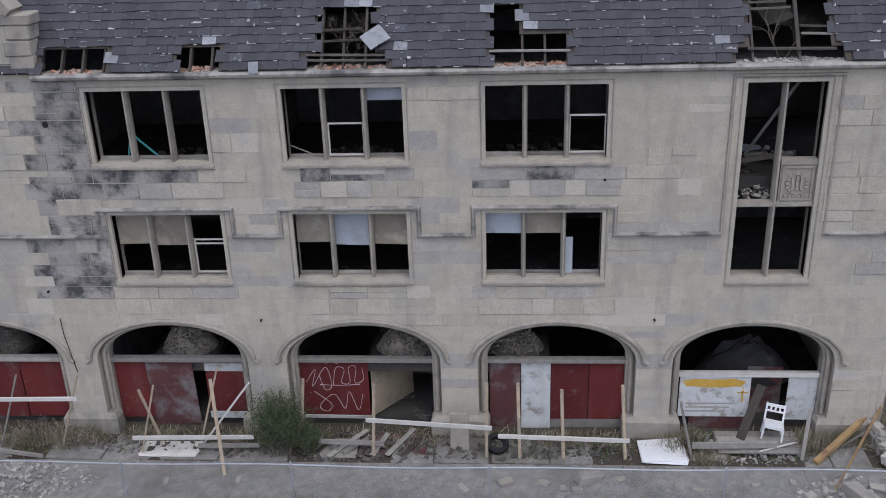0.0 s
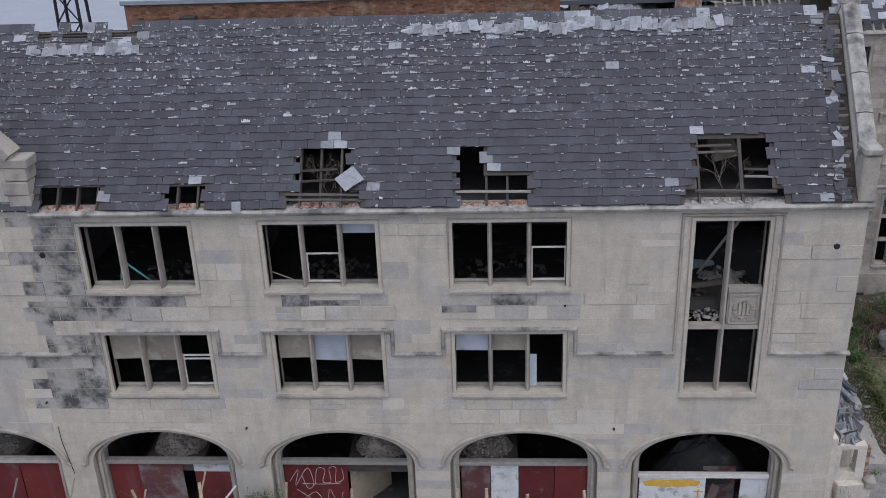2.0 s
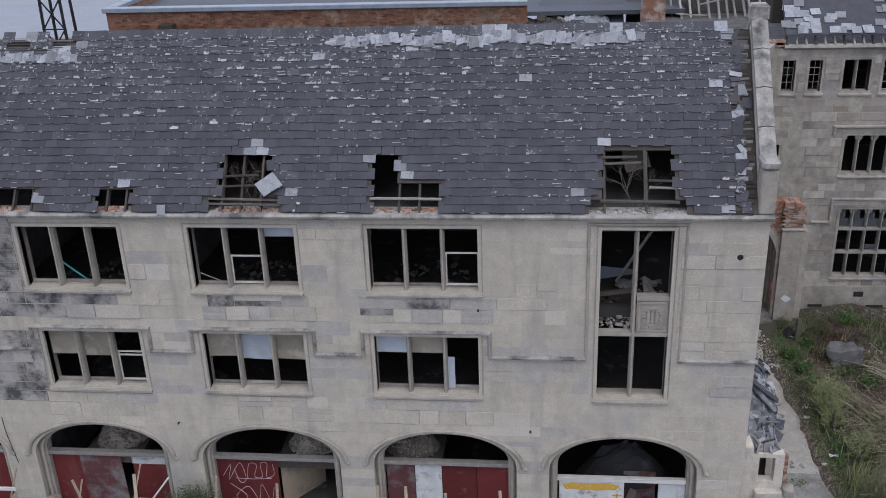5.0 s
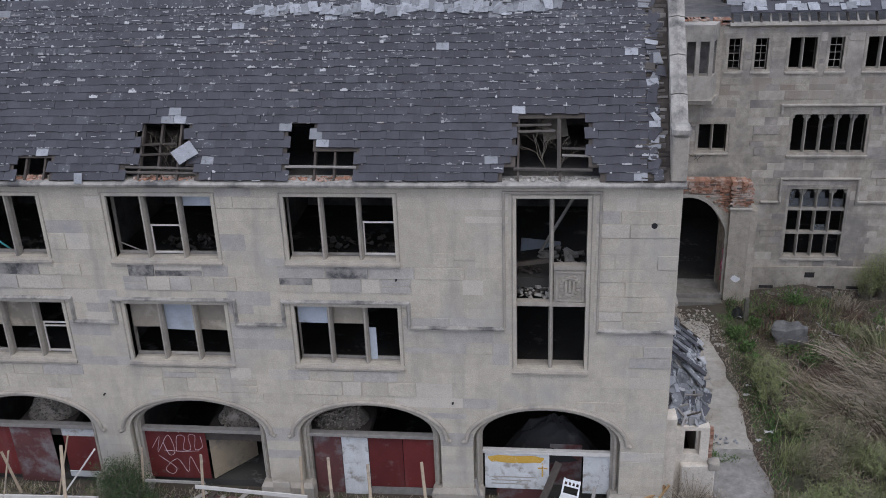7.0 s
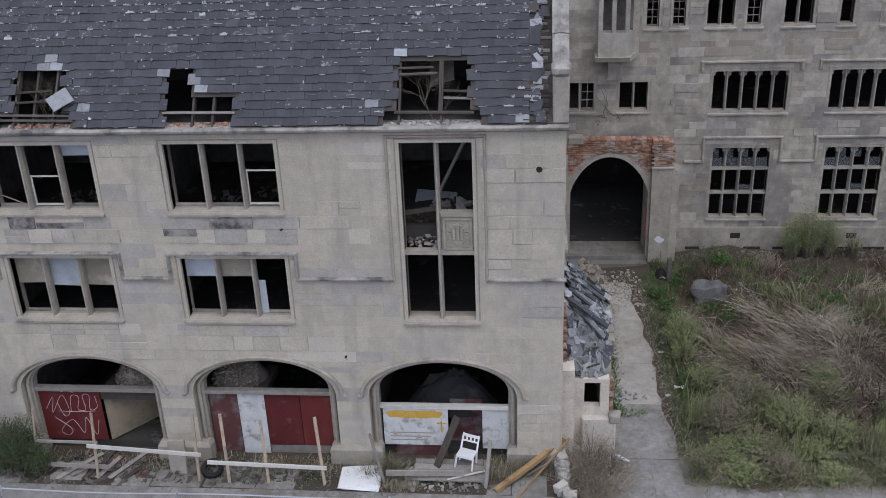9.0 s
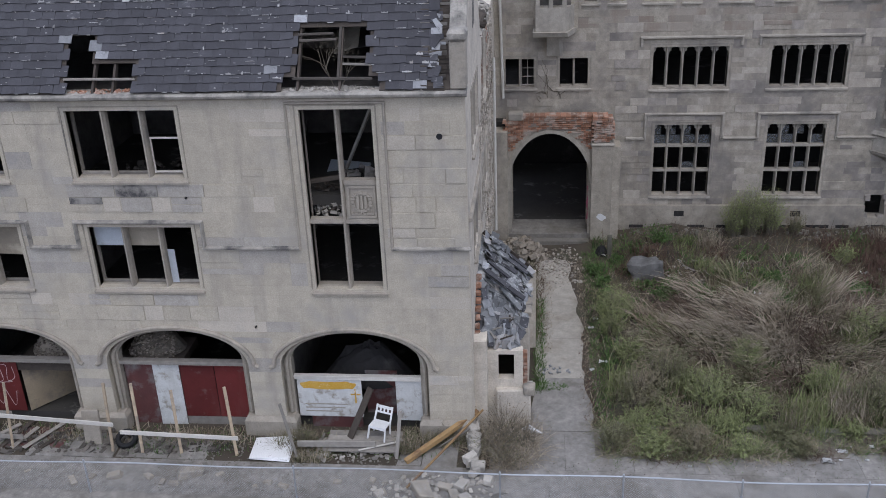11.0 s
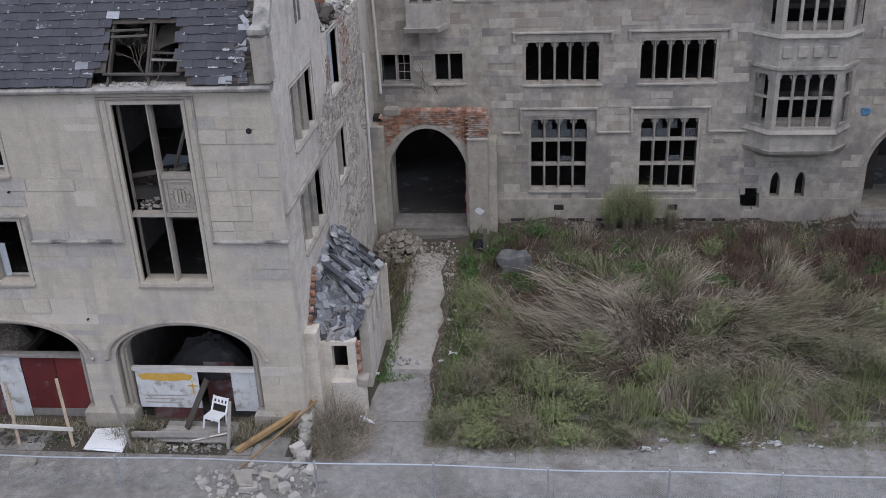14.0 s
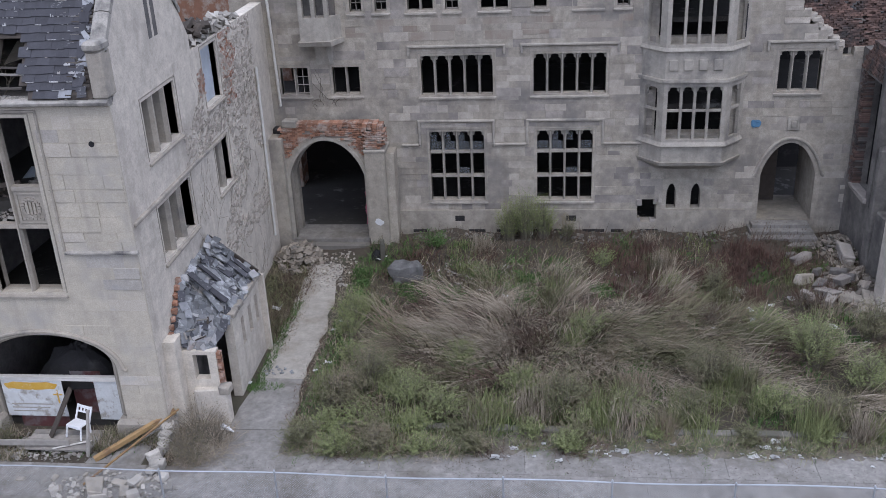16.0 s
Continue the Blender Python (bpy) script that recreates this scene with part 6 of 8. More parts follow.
for k in range(10):
    a = Vector((rl.uniform(11.5, 12.6), rl.uniform(1.2, 2.3), 0))
    a.z = 2.75 + (a.y - 1.0) * 0.75 - (a.x - 11.5) * 0.3 + rl.uniform(0.05, 0.2)
    part("splintered_lath", bar_between(a, a + Vector((rl.uniform(-0.5, 0.5), rl.uniform(-0.5, 0.1), rl.uniform(-0.3, 0.25))), 0.06, 0.03), rl.choice((DARKWOOD, TIMBER)), lean)
part("verge_board", bar_between((11.45, 5.42, 4.5), (13.05, 5.42, 3.15), 0.06, 0.14), DARKWOOD, lean)
for k in range(8):
    part("scar_brick", soft_box(EX, EX + 0.16, 1.0 + 0.17 * k, 1.16 + 0.17 * k, 2.95 + 0.19 * k, 3.12 + 0.19 * k, 0.02, jitter=0.03), BRICK, lean)

# rubble wall running out from the corner
rub = thing("rubble_wall", "low broken wall of loose stone blocks", "wall")
for k in range(26):
    y = 0.9 - 0.11 * k
    z = 0.75 * max(0.12, 1 - k / 26) * rnd.uniform(0.6, 1.0)
    o = chunk((rnd.uniform(0.22, 0.42), rnd.uniform(0.18, 0.3), rnd.uniform(0.16, 0.3)), 100 + k)
    o.transform(Matrix.Translation((11.25 + 0.012 * k + rnd.uniform(-0.1, 0.1), y, z * 0.75)) @ pose(0, 0, 0, rnd.uniform(-15, 15), rnd.uniform(-15, 15), rnd.uniform(0, 90)))
    part("stone", o, RUBBLE, rub)
    if z > 0.25:
        o = chunk((rnd.uniform(0.25, 0.42), rnd.uniform(0.2, 0.3), z + 0.05), 300 + k)
        o.transform(Matrix.Translation((11.25 + 0.012 * k, y, -0.05)) @ pose(0, 0, 0, 0, 0, rnd.uniform(-20, 20)))
        part("stone", o, RUBBLE, rub)
# loose blocks on the ground
spots = [(1.0, -2.35, .5), (-13.4, -2.5, .4), (2.0, -2.3, .35), (3.2, -2.15, .75), (2.5, -2.55, .3), (2.85, -2.6, .35), (5.6, -2.4, .3), (5.3, -2.65, .25), (6.1, -2.55, .35), (4.1, -2.1, .3), (7.6, -2.3, .3), (8.6, -2.2, .3), (9.5, -2.0, .25), (9.0, -2.7, .35), (10.1, -2.75, .9), (10.7, -2.4, .5), (11.0, -2.8, .5), (11.3, -2.35, .4), (9.8, -2.25, .22), (-0.2, -2.6, .4), (0.3, -2.4, .3), (-1.8, -2.2, .2), (-6.4, -2.3, .25), (-8.4, -2.4, .3), (-12.6, -2.3, .35), (-11.9, -2.6, .25), (-12.9, -1.9, .3)]
for i, (x, y, s) in enumerate(spots):
    o = chunk((s * 0.85, s * 0.5, s * 0.34), 500 + i)
    o.transform(Matrix.Translation((x, y, -0.02)) @ pose(0, 0, 0, rnd.uniform(-10, 10), rnd.uniform(-10, 10), rnd.uniform(0, 180)))
    solid("stone_block", o, TRIM, "broken pale stone block lying on the concrete", "stone block", "fallen stone blocks")
heap("gravel", -12.6, -2.4, 0.0, 2.2, 0.9, 0.12, 500, 0.12, RUBBLE, "pale crushed stone and plaster scattered on the ground", seed=61)
heap("gravel", 5.0, -0.9, 0.02, 6.0, 0.8, 0.03, 900, 0.06, KERB, "grit and plaster chips before the arcade", seed=60)
heap("gravel", 4.5, -2.3, 0.0, 7.5, 0.8, 0.02, 420, 0.06, KERB, "grit and stone chips scattered on the concrete", seed=62)
heap("gravel", -4.5, -0.9, 0.0, 8.0, 0.9, 0.04, 1500, 0.06, KERB, "grit and plaster chips among the boards", seed=63)
heap("rubble_pile", 12.5, 12.9, 0.0, 1.0, 1.3, 0.6, 230, 0.36, PLASTER, "pile of broken stone beside the porch", seed=64, base=ground_height)
heap("rubble_pile", 34.8, 10.0, 0.0, 1.3, 2.6, 0.3, 190, 0.36, PLASTER, "pile of fallen stone blocks below the ruined wall", seed=65, base=ground_height)
heap("rubble_pile", 35.2, 13.6, 0.0, 1.0, 1.4, 0.5, 320, 0.2, PLASTER, "pile of fallen brick in the corner of the court", seed=66, base=ground_height)
heap("rubble_strip", 24.5, 14.7, 0.0, 8.5, 0.5, 0.05, 300, 0.18, KERB, "broken stone along the foot of the rear wall", seed=67, base=ground_height)
heap("rubble_strip", 29.5, 9.9, 0.1, 1.6, 0.4, 0.15, 50, 0.25, RUBBLE, "line of stones among the dead weeds", seed=68, base=ground_height)
heap("wall_top_rubble", 11.1, 9.5, 10.7, 0.3, 3.0, 0.5, 150, 0.35, RUBBLE, "loose stone and timber along the broken wall top", seed=69)
heap("wall_top_boards", 11.0, 8.0, 10.9, 0.4, 1.6, 0.5, 60, 0.35, DARKWOOD, "splintered boards on the broken wall top", seed=70, long=3.0)
for k, (x, y, sx, sy, sz, q) in enumerate(((10.3, -2.95, 0.75, 0.45, 0.3, 10), (11.2, -2.35, 0.6, 0.4, 0.3, 60), (11.3, -2.95, 0.5, 0.4, 0.32, 25), (11.9, -2.1, 0.45, 0.35, 0.28, 80), (8.9, -2.8, 0.4, 0.3, 0.2, 35), (9.6, -3.2, 0.35, 0.3, 0.2, 5), (10.8, -3.4, 0.55, 0.3, 0.22, 140), (12.2, -2.6, 0.4, 0.3, 0.22, 15), (11.7, -3.3, 0.4, 0.35, 0.25, 50))):
    b = chunk((sx * 0.72, sy * 0.7, sz * 0.62), 700 + k)
    b.transform(pose(x, y, 0.02, 0, 0, q))
    solid("fallen_block", b, RUBBLE if k % 2 else BLUESTONE, "broken pale limestone block lying on the pavement", "stone block", "fallen blocks")
heap("gravel", 10.6, -2.7, 0.02, 2.0, 0.9, 0.06, 240, 0.15, RUBBLE, "broken stone and plaster chips round the fallen blocks", seed=59)
rq = random.Random(88)
for k in range(16):
    x, y = rq.uniform(32.6, 35.3), rq.uniform(8.8, 12.6)
    w = rq.uniform(0.35, 0.95)
    b = chunk((w, w * rq.uniform(0.4, 0.65), rq.uniform(0.2, 0.4)), 800 + k)
    b.transform(pose(x, y, ground_height(x, y) + 0.12, rq.uniform(-14, 14), rq.uniform(-14, 14), rq.uniform(0, 180)))
    solid("fallen_block", b, (GREYDARK, DARKSTONE, GREYSTONE)[k % 3], "squared grey stone block fallen from the ruined wall", "stone block", "fallen blocks by the ruin")
# black rubbish bag with white litter, boulder
bag = mound(15.9, 13.0, ground_height(15.9, 13.0), 0.32, 0.3, 0.45, 3)
solid("rubbish_bag", bag, RUBBER, "torn black rubbish bag spilling white litter", "rubbish bag")
o = chunk((1.15, 0.85, 0.9), 77)
bmesh.ops.subdivide_edges(o, edges=o.edges[:], cuts=2, use_grid_fill=True)
for v in o.verts:
    v.co += noise.noise_vector(v.co * 2.3) * 0.16
o.transform(Matrix.Translation((17.5, 10.7, ground_height(17.5, 10.7) - 0.05)))
solid("boulder", o, ROCK, "large dark grey lump of concrete among the weeds", "boulder")
solid("concrete_post", soft_box(16.1, 16.28, 12.6, 12.78, 0.1, 1.15, 0.02), KERB, "short grey concrete post in the weeds", "post")
solid("concrete_post", soft_box(22.4, 22.55, 14.6, 14.75, 0.2, 1.15, 0.02), PIPE, "short whitish post before the rear wall", "post")

# drainpipes, bracket
solid("drainpipe", tube(((EX + 0.08, 13.1, 1.2), (EX + 0.08, 13.25, 8.5)), 0.06, 8), PIPE, "white drainpipe leaning on the side wall", "drainpipe", "drainpipes")
solid("drainpipe", tube(((11.75, NY - 0.1, 6.3), (11.62, NY - 0.1, 12.4)), 0.06, 8), PIPE, "white drainpipe in the corner of the rear wall", "drainpipe", "drainpipes")
solid("iron_anchor", tube(((10.7, -0.03, 9.62), (10.7, 0.05, 9.62)), 0.085, 12), IRON, "round black iron anchor plate on the wall", "anchor plate", "anchor plates")
solid("iron_anchor", tube(((-11.03, -0.03, 9.55), (-11.03, 0.05, 9.55)), 0.085, 12), IRON, "round black iron anchor plate on the wall", "anchor plate", "anchor plates")
for x, z in ((-5.9, 3.8), (5.05, 3.82), (-11.9, 4.7), (3.55, 7.9)):
    solid("iron_peg", tube(((x, -0.09, z), (x, 0.02, z)), 0.03, 6), IRON, "small black iron peg in the stone", "peg", "pegs")
solid("hanging_cable", tube([(-11.72, -0.05, 3.85), (-11.7, -0.06, 3.3), (-11.6, -0.06, 2.6), (-11.52, -0.07, 2.1)], 0.012, 5), IRON, "thin black cable hanging down the wall", "cable")
solid("blue_tag", soft_box(31.55, 31.95, NY - 0.03, NY - 0.012, 5.1, 5.4, 0.06, None, 0.06), BLUEPAINT, "faded blue paint mark on the rear wall", "paint mark")
stroke([(15.32, 1.2), (15.36, 1.6), (15.30, 1.9), (15.38, 2.3), (15.33, 2.7)], 14.35, porch, PINKPAINT, 0.05)
wp = bmesh.new()
wv = [wp.verts.new((15.9 + (0.2 + 0.06 * math.sin(3.1 * k)) * math.cos(k * 0.4488), PY - 0.262, 1.4 + (0.13 + 0.05 * math.sin(5.3 * k)) * math.sin(k * 0.4488))) for k in range(14)]
wp.faces.new(wv)
bmesh.ops.triangulate(wp, faces=wp.faces[:])
bmesh.ops.recalc_face_normals(wp, faces=wp.faces[:])
if sum(f.normal.y for f in wp.faces) > 0:
    bmesh.ops.reverse_faces(wp, faces=wp.faces[:])
ext = bmesh.ops.extrude_face_region(wp, geom=wp.faces[:])
for v in (e for e in ext["geom"] if isinstance(e, bmesh.types.BMVert)):
    v.co.y += 0.008
solid("white_patch", wp, LITTER, "smear of white paint on the buttress", "paint mark")

# ---- timbers and plants showing in the roof holes ----
def roof_bar(u0, s0, u1, s1, h=-0.02, w=0.06, t=0.05, mat=DARKSCRAP):
    part("torn_batten", bar_between(on_roof(u0, s0, h), on_roof(u1, s1, h), w, t), mat, roof)
for s in (0.75, 1.05):
    roof_bar(-3.75, s, -2.6, s + 0.05, mat=DARKWOOD)
roof_bar(-4.0, 0.40, -1.9, 0.36)
roof_bar(-4.0, 0.25, -1.9, 0.22)
roof_bar(0.6, 0.42, 2.6, 0.40, w=0.08, mat=TIMBER)
roof_bar(6.95, 1.6, 7.9, 1.62)
roof_bar(7.0, 1.42, 8.0, 1.45)
roof_bar(8.2, 0.75, 8.95, 0.72, mat=TIMBER)
roof_bar(8.2, 0.95, 8.9, 0.92)
roof_bar(6.9, 0.36, 9.0, 0.33, w=0.12)
roof_bar(8.1, 0.36, 8.1, 1.8, w=0.07)
part("hanging_sheet", soft_box(-0.3, 0.3, -0.24, 0.24, 0, 0.02, 0.005, Matrix.Translation(on_roof(-2.25, 0.75, 0.16)) @ ROOFM @ pose(0, 0, 0, 0, 10, 38), 0.03), PALESLATE, roof, "buckled pale metal sheet")
for x0, x1 in ((-10.9, -9.2), (-7.4, -6.2), (-4.1, -1.8), (0.55, 2.7), (6.6, 9.3), (9.3, 10.8)):
    heap("eave_bricks", (x0 + x1) / 2, 0.1, 10.86, (x1 - x0) / 2, 0.16, 0.07, int(34 * (x1 - x0)), 0.17, BRICK if x0 < 5 else RUBBLE, seed=int(x0 * 10) + 400, parent=roof)
for u in (-8.9, -5.3, -1.75, 0.45, 2.75, 6.4):
    if not in_hole(u, 0.1, 0.3):
        part("lifted_slate", soft_box(-0.13, 0.13, -0.04, 0.26, 0, 0.018, 0.004, Matrix.Translation(on_roof(u, -0.08, 0.05)) @ ROOFM @ pose(0, 0, 0, 14, rnd.uniform(-10, 10), rnd.uniform(-14, 14))), PALESLATE, roof)
for k in range(34):
    s = 0.15 * k + 0.05
    part("verge_slate", soft_box(-0.2, 0.16 * rnd.random(), -0.03, rnd.uniform(0.04, 0.2), 0, 0.02, 0.004, Matrix.Translation(on_roof(10.72 + rnd.uniform(-0.12, 0.1), s, 0.03)) @ ROOFM @ pose(0, 0, 0, rnd.uniform(0, 9), rnd.uniform(-9, 12), rnd.uniform(-10, 10))), rnd.choice((PALESLATE, WORN, SLATE, SLATE, DARKSCRAP)), roof)
for k in range(5):
    part("bare_board", bar_between(on_roof(-11.6 + 0.3 * rnd.random(), RL - 0.04 - 0.1 * k, 0.0), on_roof(-8.6 - 0.4 * rnd.random() - 0.12 * k, RL - 0.05 - 0.1 * k, 0.0), 0.09, 0.03), DARKWOOD if k % 2 else DARKSCRAP, roof)
for k in range(86):
    u = -11.7 + 3.3 * (k + rnd.random()) / 20 if k < 20 else -0.9 + 9.0 * (k - 20 + rnd.random()) / 66
    part("torn_felt", soft_box(-0.13, 0.13, 0, rnd.uniform(0.14, 0.34), 0, 0.012, 0.003, Matrix.Translation(on_roof(u, RL - (0.78 - 0.08 * rnd.random() if k < 20 else 0.30 + 0.22 * noise.noise((u * 1.3, 2.0, 8.0)) + 0.1 * rnd.random()), 0.05)) @ ROOFM @ pose(0, 0, 0, rnd.uniform(0, 5), 0, rnd.uniform(-9, 9)), 0.04), PALESLATE, roof)

# ---- soil and grit drifted over the slabs before the kerb ----
bm = bmesh.new()
cols = []
for k in range(181):
    x = 15.0 + 22.0 * k / 180
    front = -0.45 - 0.45 * max(0.0, min(1.0, (21.5 - x) / 4)) + 0.45 * noise.noise((x * 0.9, 3.0, 1.0)) + 0.2 * noise.noise((x * 3.1, 5.0, 2.0))
    cols.append([bm.verts.new((x, front + (0.56 - front) * j / 6, 0.012 + 0.05 * math.sqrt(j / 6) + 0.012 * noise.noise((x * 2, j * 0.7, 4.0)))) for j in range(7)])
for A, B in zip(cols, cols[1:]):
    for j in range(6):
        bm.faces.new((A[j], B[j], B[j + 1], A[j + 1]))
solid("soil_drift", bm, GRIT, "gritty soil washed over the pavement before the kerb", "soil", kind="structure")

# ---- kerb, litter ----
kerb = thing("kerb", "low weathered concrete kerb along the overgrown court", "kerb", kind="structure")
x = 15.7
while x < 37:
    L = rnd.uniform(1.6, 2.6)
    part("kerb_stone", soft_box(x + 0.01, x + L - 0.01, 0.55, 0.83, -0.1, 0.15 + rnd.uniform(-0.02, 0.03), 0.025, pose(0, 0, 0, 0, 0, 0), 0.012), KERB, kerb)
    x += L
r9 = random.Random(9)
def scrap(x, y, s, k):
    b = bmesh.new()
    z = ground_height(x, y) + 0.03
    vs = [[b.verts.new((x + s * (i / 3 - 0.5) + r9.uniform(-.15, .15) * s, y + s * 0.7 * (j / 3 - 0.5) + r9.uniform(-.15, .15) * s, z + s * 0.35 * r9.random())) for i in range(4)] for j in range(4)]
    for j in range(3):
        for i in range(3):
            b.faces.new((vs[j][i], vs[j][i + 1], vs[j + 1][i + 1], vs[j + 1][i]))
    bmesh.ops.solidify(b, geom=b.faces[:], thickness=0.008)
    solid("paper_scrap", b, LITTER, "crumpled white paper or plastic scrap on the ground", "litter", "litter scraps")
for k in range(110):
    c = (17.3, 22.0, 24.2, 25.0, 27.0, 29.5, 30.2, 33.0)[r9.randrange(8)]
    scrap(c + r9.gauss(0, 0.7), -0.2 + r9.gauss(0, 0.28), r9.uniform(0.05, 0.13) if k % 6 else r9.uniform(0.15, 0.32), k)
for k in range(16):
    scrap(r9.uniform(26, 36), r9.uniform(4, 12), r9.uniform(0.15, 0.4), k)
for x, y in ((15.4, 7.5), (15.2, 6.9), (15.5, 4.4), (15.1, 4.0), (15.3, 0.0), (13.0, 0.4), (16.0, 12.8), (16.2, 13.1), (21.5, 9.0), (12.6, 8.5), (13.0, 3.1)):
    scrap(x, y, r9.uniform(0.15, 0.35), 0)
solid("plastic_bottle", tube(((13.0, 0.2, 0.35), (13.35, 0.0, 0.3), (13.45, -0.05, 0.29)), 0.07, 8, r2=0.02), LITTER, "white plastic bottle caught in dry brush", "bottle")

# ---- plants ----
def blades(n, place, length, lean, width, seed, wind=(0.0, 0.0), droop=0.5, spread_z=0.0):
    """Curved tapering blades: two quads and a tip each. place(r) gives x, y, z."""
    r = np.random.RandomState(seed)
    P = np.array([place(r) for _ in range(n)])
    L = length[0] + (length[1] - length[0]) * r.rand(n)
    az = r.rand(n) * 2 * np.pi
    le = lean[0] + (lean[1] - lean[0]) * r.rand(n)
    d = np.stack([np.cos(az) * np.sin(le) + wind[0], np.sin(az) * np.sin(le) + wind[1], np.cos(le)], 1)
    d /= np.linalg.norm(d, axis=1)[:, None]
    side = np.stack([-np.sin(az + r.rand(n)), np.cos(az + r.rand(n)), np.zeros(n)], 1)
    w = width[0] + (width[1] - width[0]) * r.rand(n)
    V = np.zeros((n, 7, 3))
    flat = d * [1, 1, 0]
    for i, (t, k) in enumerate(((0, 1.0), (0.4, 0.8), (0.75, 0.5))):
        c = P + d * (L * t)[:, None] + (flat * 0.5 - [0, 0, 0.5]) * (L * droop * t * t)[:, None]
        c[:, 2] = np.maximum(c[:, 2], P[:, 2] + 0.01)
        V[:, 2 * i] = c - side * (w * k / 2)[:, None]
        V[:, 2 * i + 1] = c + side * (w * k / 2)[:, None]
    c = P + d * L[:, None] + (flat * 0.5 - [0, 0, 0.5]) * (L * droop)[:, None]
    c[:, 2] = np.maximum(c[:, 2], P[:, 2] + 0.01)
    V[:, 6] = c
    o = (np.arange(n) * 7)[:, None]
    quads = np.concatenate([o + [0, 1, 3, 2], o + [2, 3, 5, 4]])
    tris = o + [4, 5, 6]
    return V.reshape(-1, 3), [tuple(q) for q in quads.tolist()] + [tuple(q) for q in tris.tolist()]


def field(x0, x1, y0, y1, dens=None):
    def place(r):
        while True:
            x, y = x0 + (x1 - x0) * r.rand(), y0 + (y1 - y0) * r.rand()
            if dens is None or r.rand() < dens(x, y):
                return x, y, ground_height(x, y) - 0.02
    return place
def clump(cx, cy, rx, ry=None):
    ry = ry or rx
    def place(r):
        a, q = r.rand() * 6.283, math.sqrt(r.rand())
        x, y = cx + rx * q * math.cos(a), cy + ry * q * math.sin(a)
        return x, y, ground_height(x, y) - 0.02
    return place
def straw_dens(x, y):
    n = 0.7 * noise.noise((x * 0.35, y * 0.35, 20.0)) + 0.7 * noise.noise((x * 1.1, y * 1.1, 25.0))
    core = 1.0 - abs((x - 23.0) / 10.0) ** 2 - abs((y - 6.5) / 6.0) ** 2
    return max(0.02, min(1.0, 0.10 + 1.0 * n + 0.45 * core))
def brown_dens(x, y):
    return max(0.03, min(1.0, 0.25 + 0.9 * noise.noise((x * 0.3, y * 0.4, 31.0)) + 0.05 * (y - 7) + (0.3 if x > 25 and y > 7 else 0)))
def green_dens(x, y):
    return max(0.0, min(1.0, noise.noise((x * 0.55, y * 0.55, 42.0)) * 2.6 - 0.25 + (0.5 if x < 17.5 else 0) + (0.25 if y < 2.2 else 0)))
def weeds(name, n, place, length, lean, width, seed, mat, label, **kw):
    V, F = blades(n, place, length, lean, width, seed, **kw)
    return stuff(name, V.tolist(), F, mat, label, "plants")
weeds("dead_grass", 3400, field(15.6, 35.5, 1.0, 14.6, straw_dens), (0.5, 1.25), (0.35, 1.3), (0.014, 0.028), 1, STRAW, "matted dead straw-coloured grass filling the court", droop=0.7)
weeds("olive_grass", 15000, field(15.6, 35.6, 1.0, 14.4, lambda x, y: max(0.04, min(1.0, 0.75 - 0.055 * max(0, y - 7) - (0.25 if x > 27 and y > 7 else 0) + 0.9 * noise.noise((x * 0.4, y * 0.4, 51.0))))), (0.25, 0.8), (0.2, 1.3), (0.012, 0.026), 14, OLIVE, "tangled grey-green half-dead grass", droop=0.5)
weeds("brown_stalks", 9000, field(15.6, 35.8, 1.5, 15.0, brown_dens), (0.3, 0.85), (0.1, 1.1), (0.012, 0.024), 2, BROWNSTALK, "brown dead weed stalks", droop=0.3)
weeds("green_weeds", 8500, field(15.5, 36, 0.95, 14.8, green_dens), (0.15, 0.5), (0.1, 1.1), (0.02, 0.05), 3, LEAFGREEN, "low green weeds", droop=0.3)
weeds("ground_litter_grass", 900, field(15.4, 36, 0.9, 15.0), (0.15, 0.4), (0.9, 1.5), (0.012, 0.024), 4, STRAW, "short trampled dry grass", droop=0.3)
weeds("path_edge_weeds", 2600, field(12.0, 13.5, 5.9, 13.0), (0.12, 0.4), (0.2, 1.2), (0.012, 0.03), 5, BROWNSTALK, "dry weeds along the foot of the side wall", droop=0.3)
weeds("wall_foot_weeds", 4200, field(11.5, 13.2, 5.7, 13.2), (0.12, 0.5), (0.2, 1.3), (0.012, 0.03), 15, OLIVE, "grey-green weeds between the side wall and the path", droop=0.4)
weeds("path_edge_weeds", 1500, field(13.15, 13.5, 2.5, 9.0), (0.1, 0.3), (0.2, 1.1), (0.015, 0.035), 6, LEAFGREEN, "green weeds along the path edge", droop=0.3)
weeds("path_edge_weeds", 2200, field(15.05, 15.7, 1.0, 13.0), (0.1, 0.35), (0.3, 1.2), (0.015, 0.03), 7, LEAFGREEN, "green weeds along the path edge", droop=0.3)
weeds("kerb_weeds", 2000, field(15.6, 22.5, 0.3, 1.05), (0.15, 0.6), (0.2, 1.2), (0.012, 0.03), 12, LEAFGREEN, "green and dry grass hanging over the kerb", droop=0.6)
weeds("kerb_weeds", 2600, field(15.6, 36, 0.1, 0.6), (0.08, 0.25), (0.2, 1.2), (0.012, 0.03), 8, LEAFGREEN, "weeds and dry stalks along the kerb", droop=0.3)
weeds("arcade_weeds", 2500, field(-14.5, 11.0, -0.75, 0.2), (0.12, 0.4), (0.1, 1.1), (0.012, 0.03), 9, STRAW, "dry weeds along the foot of the arcade", droop=0.4)
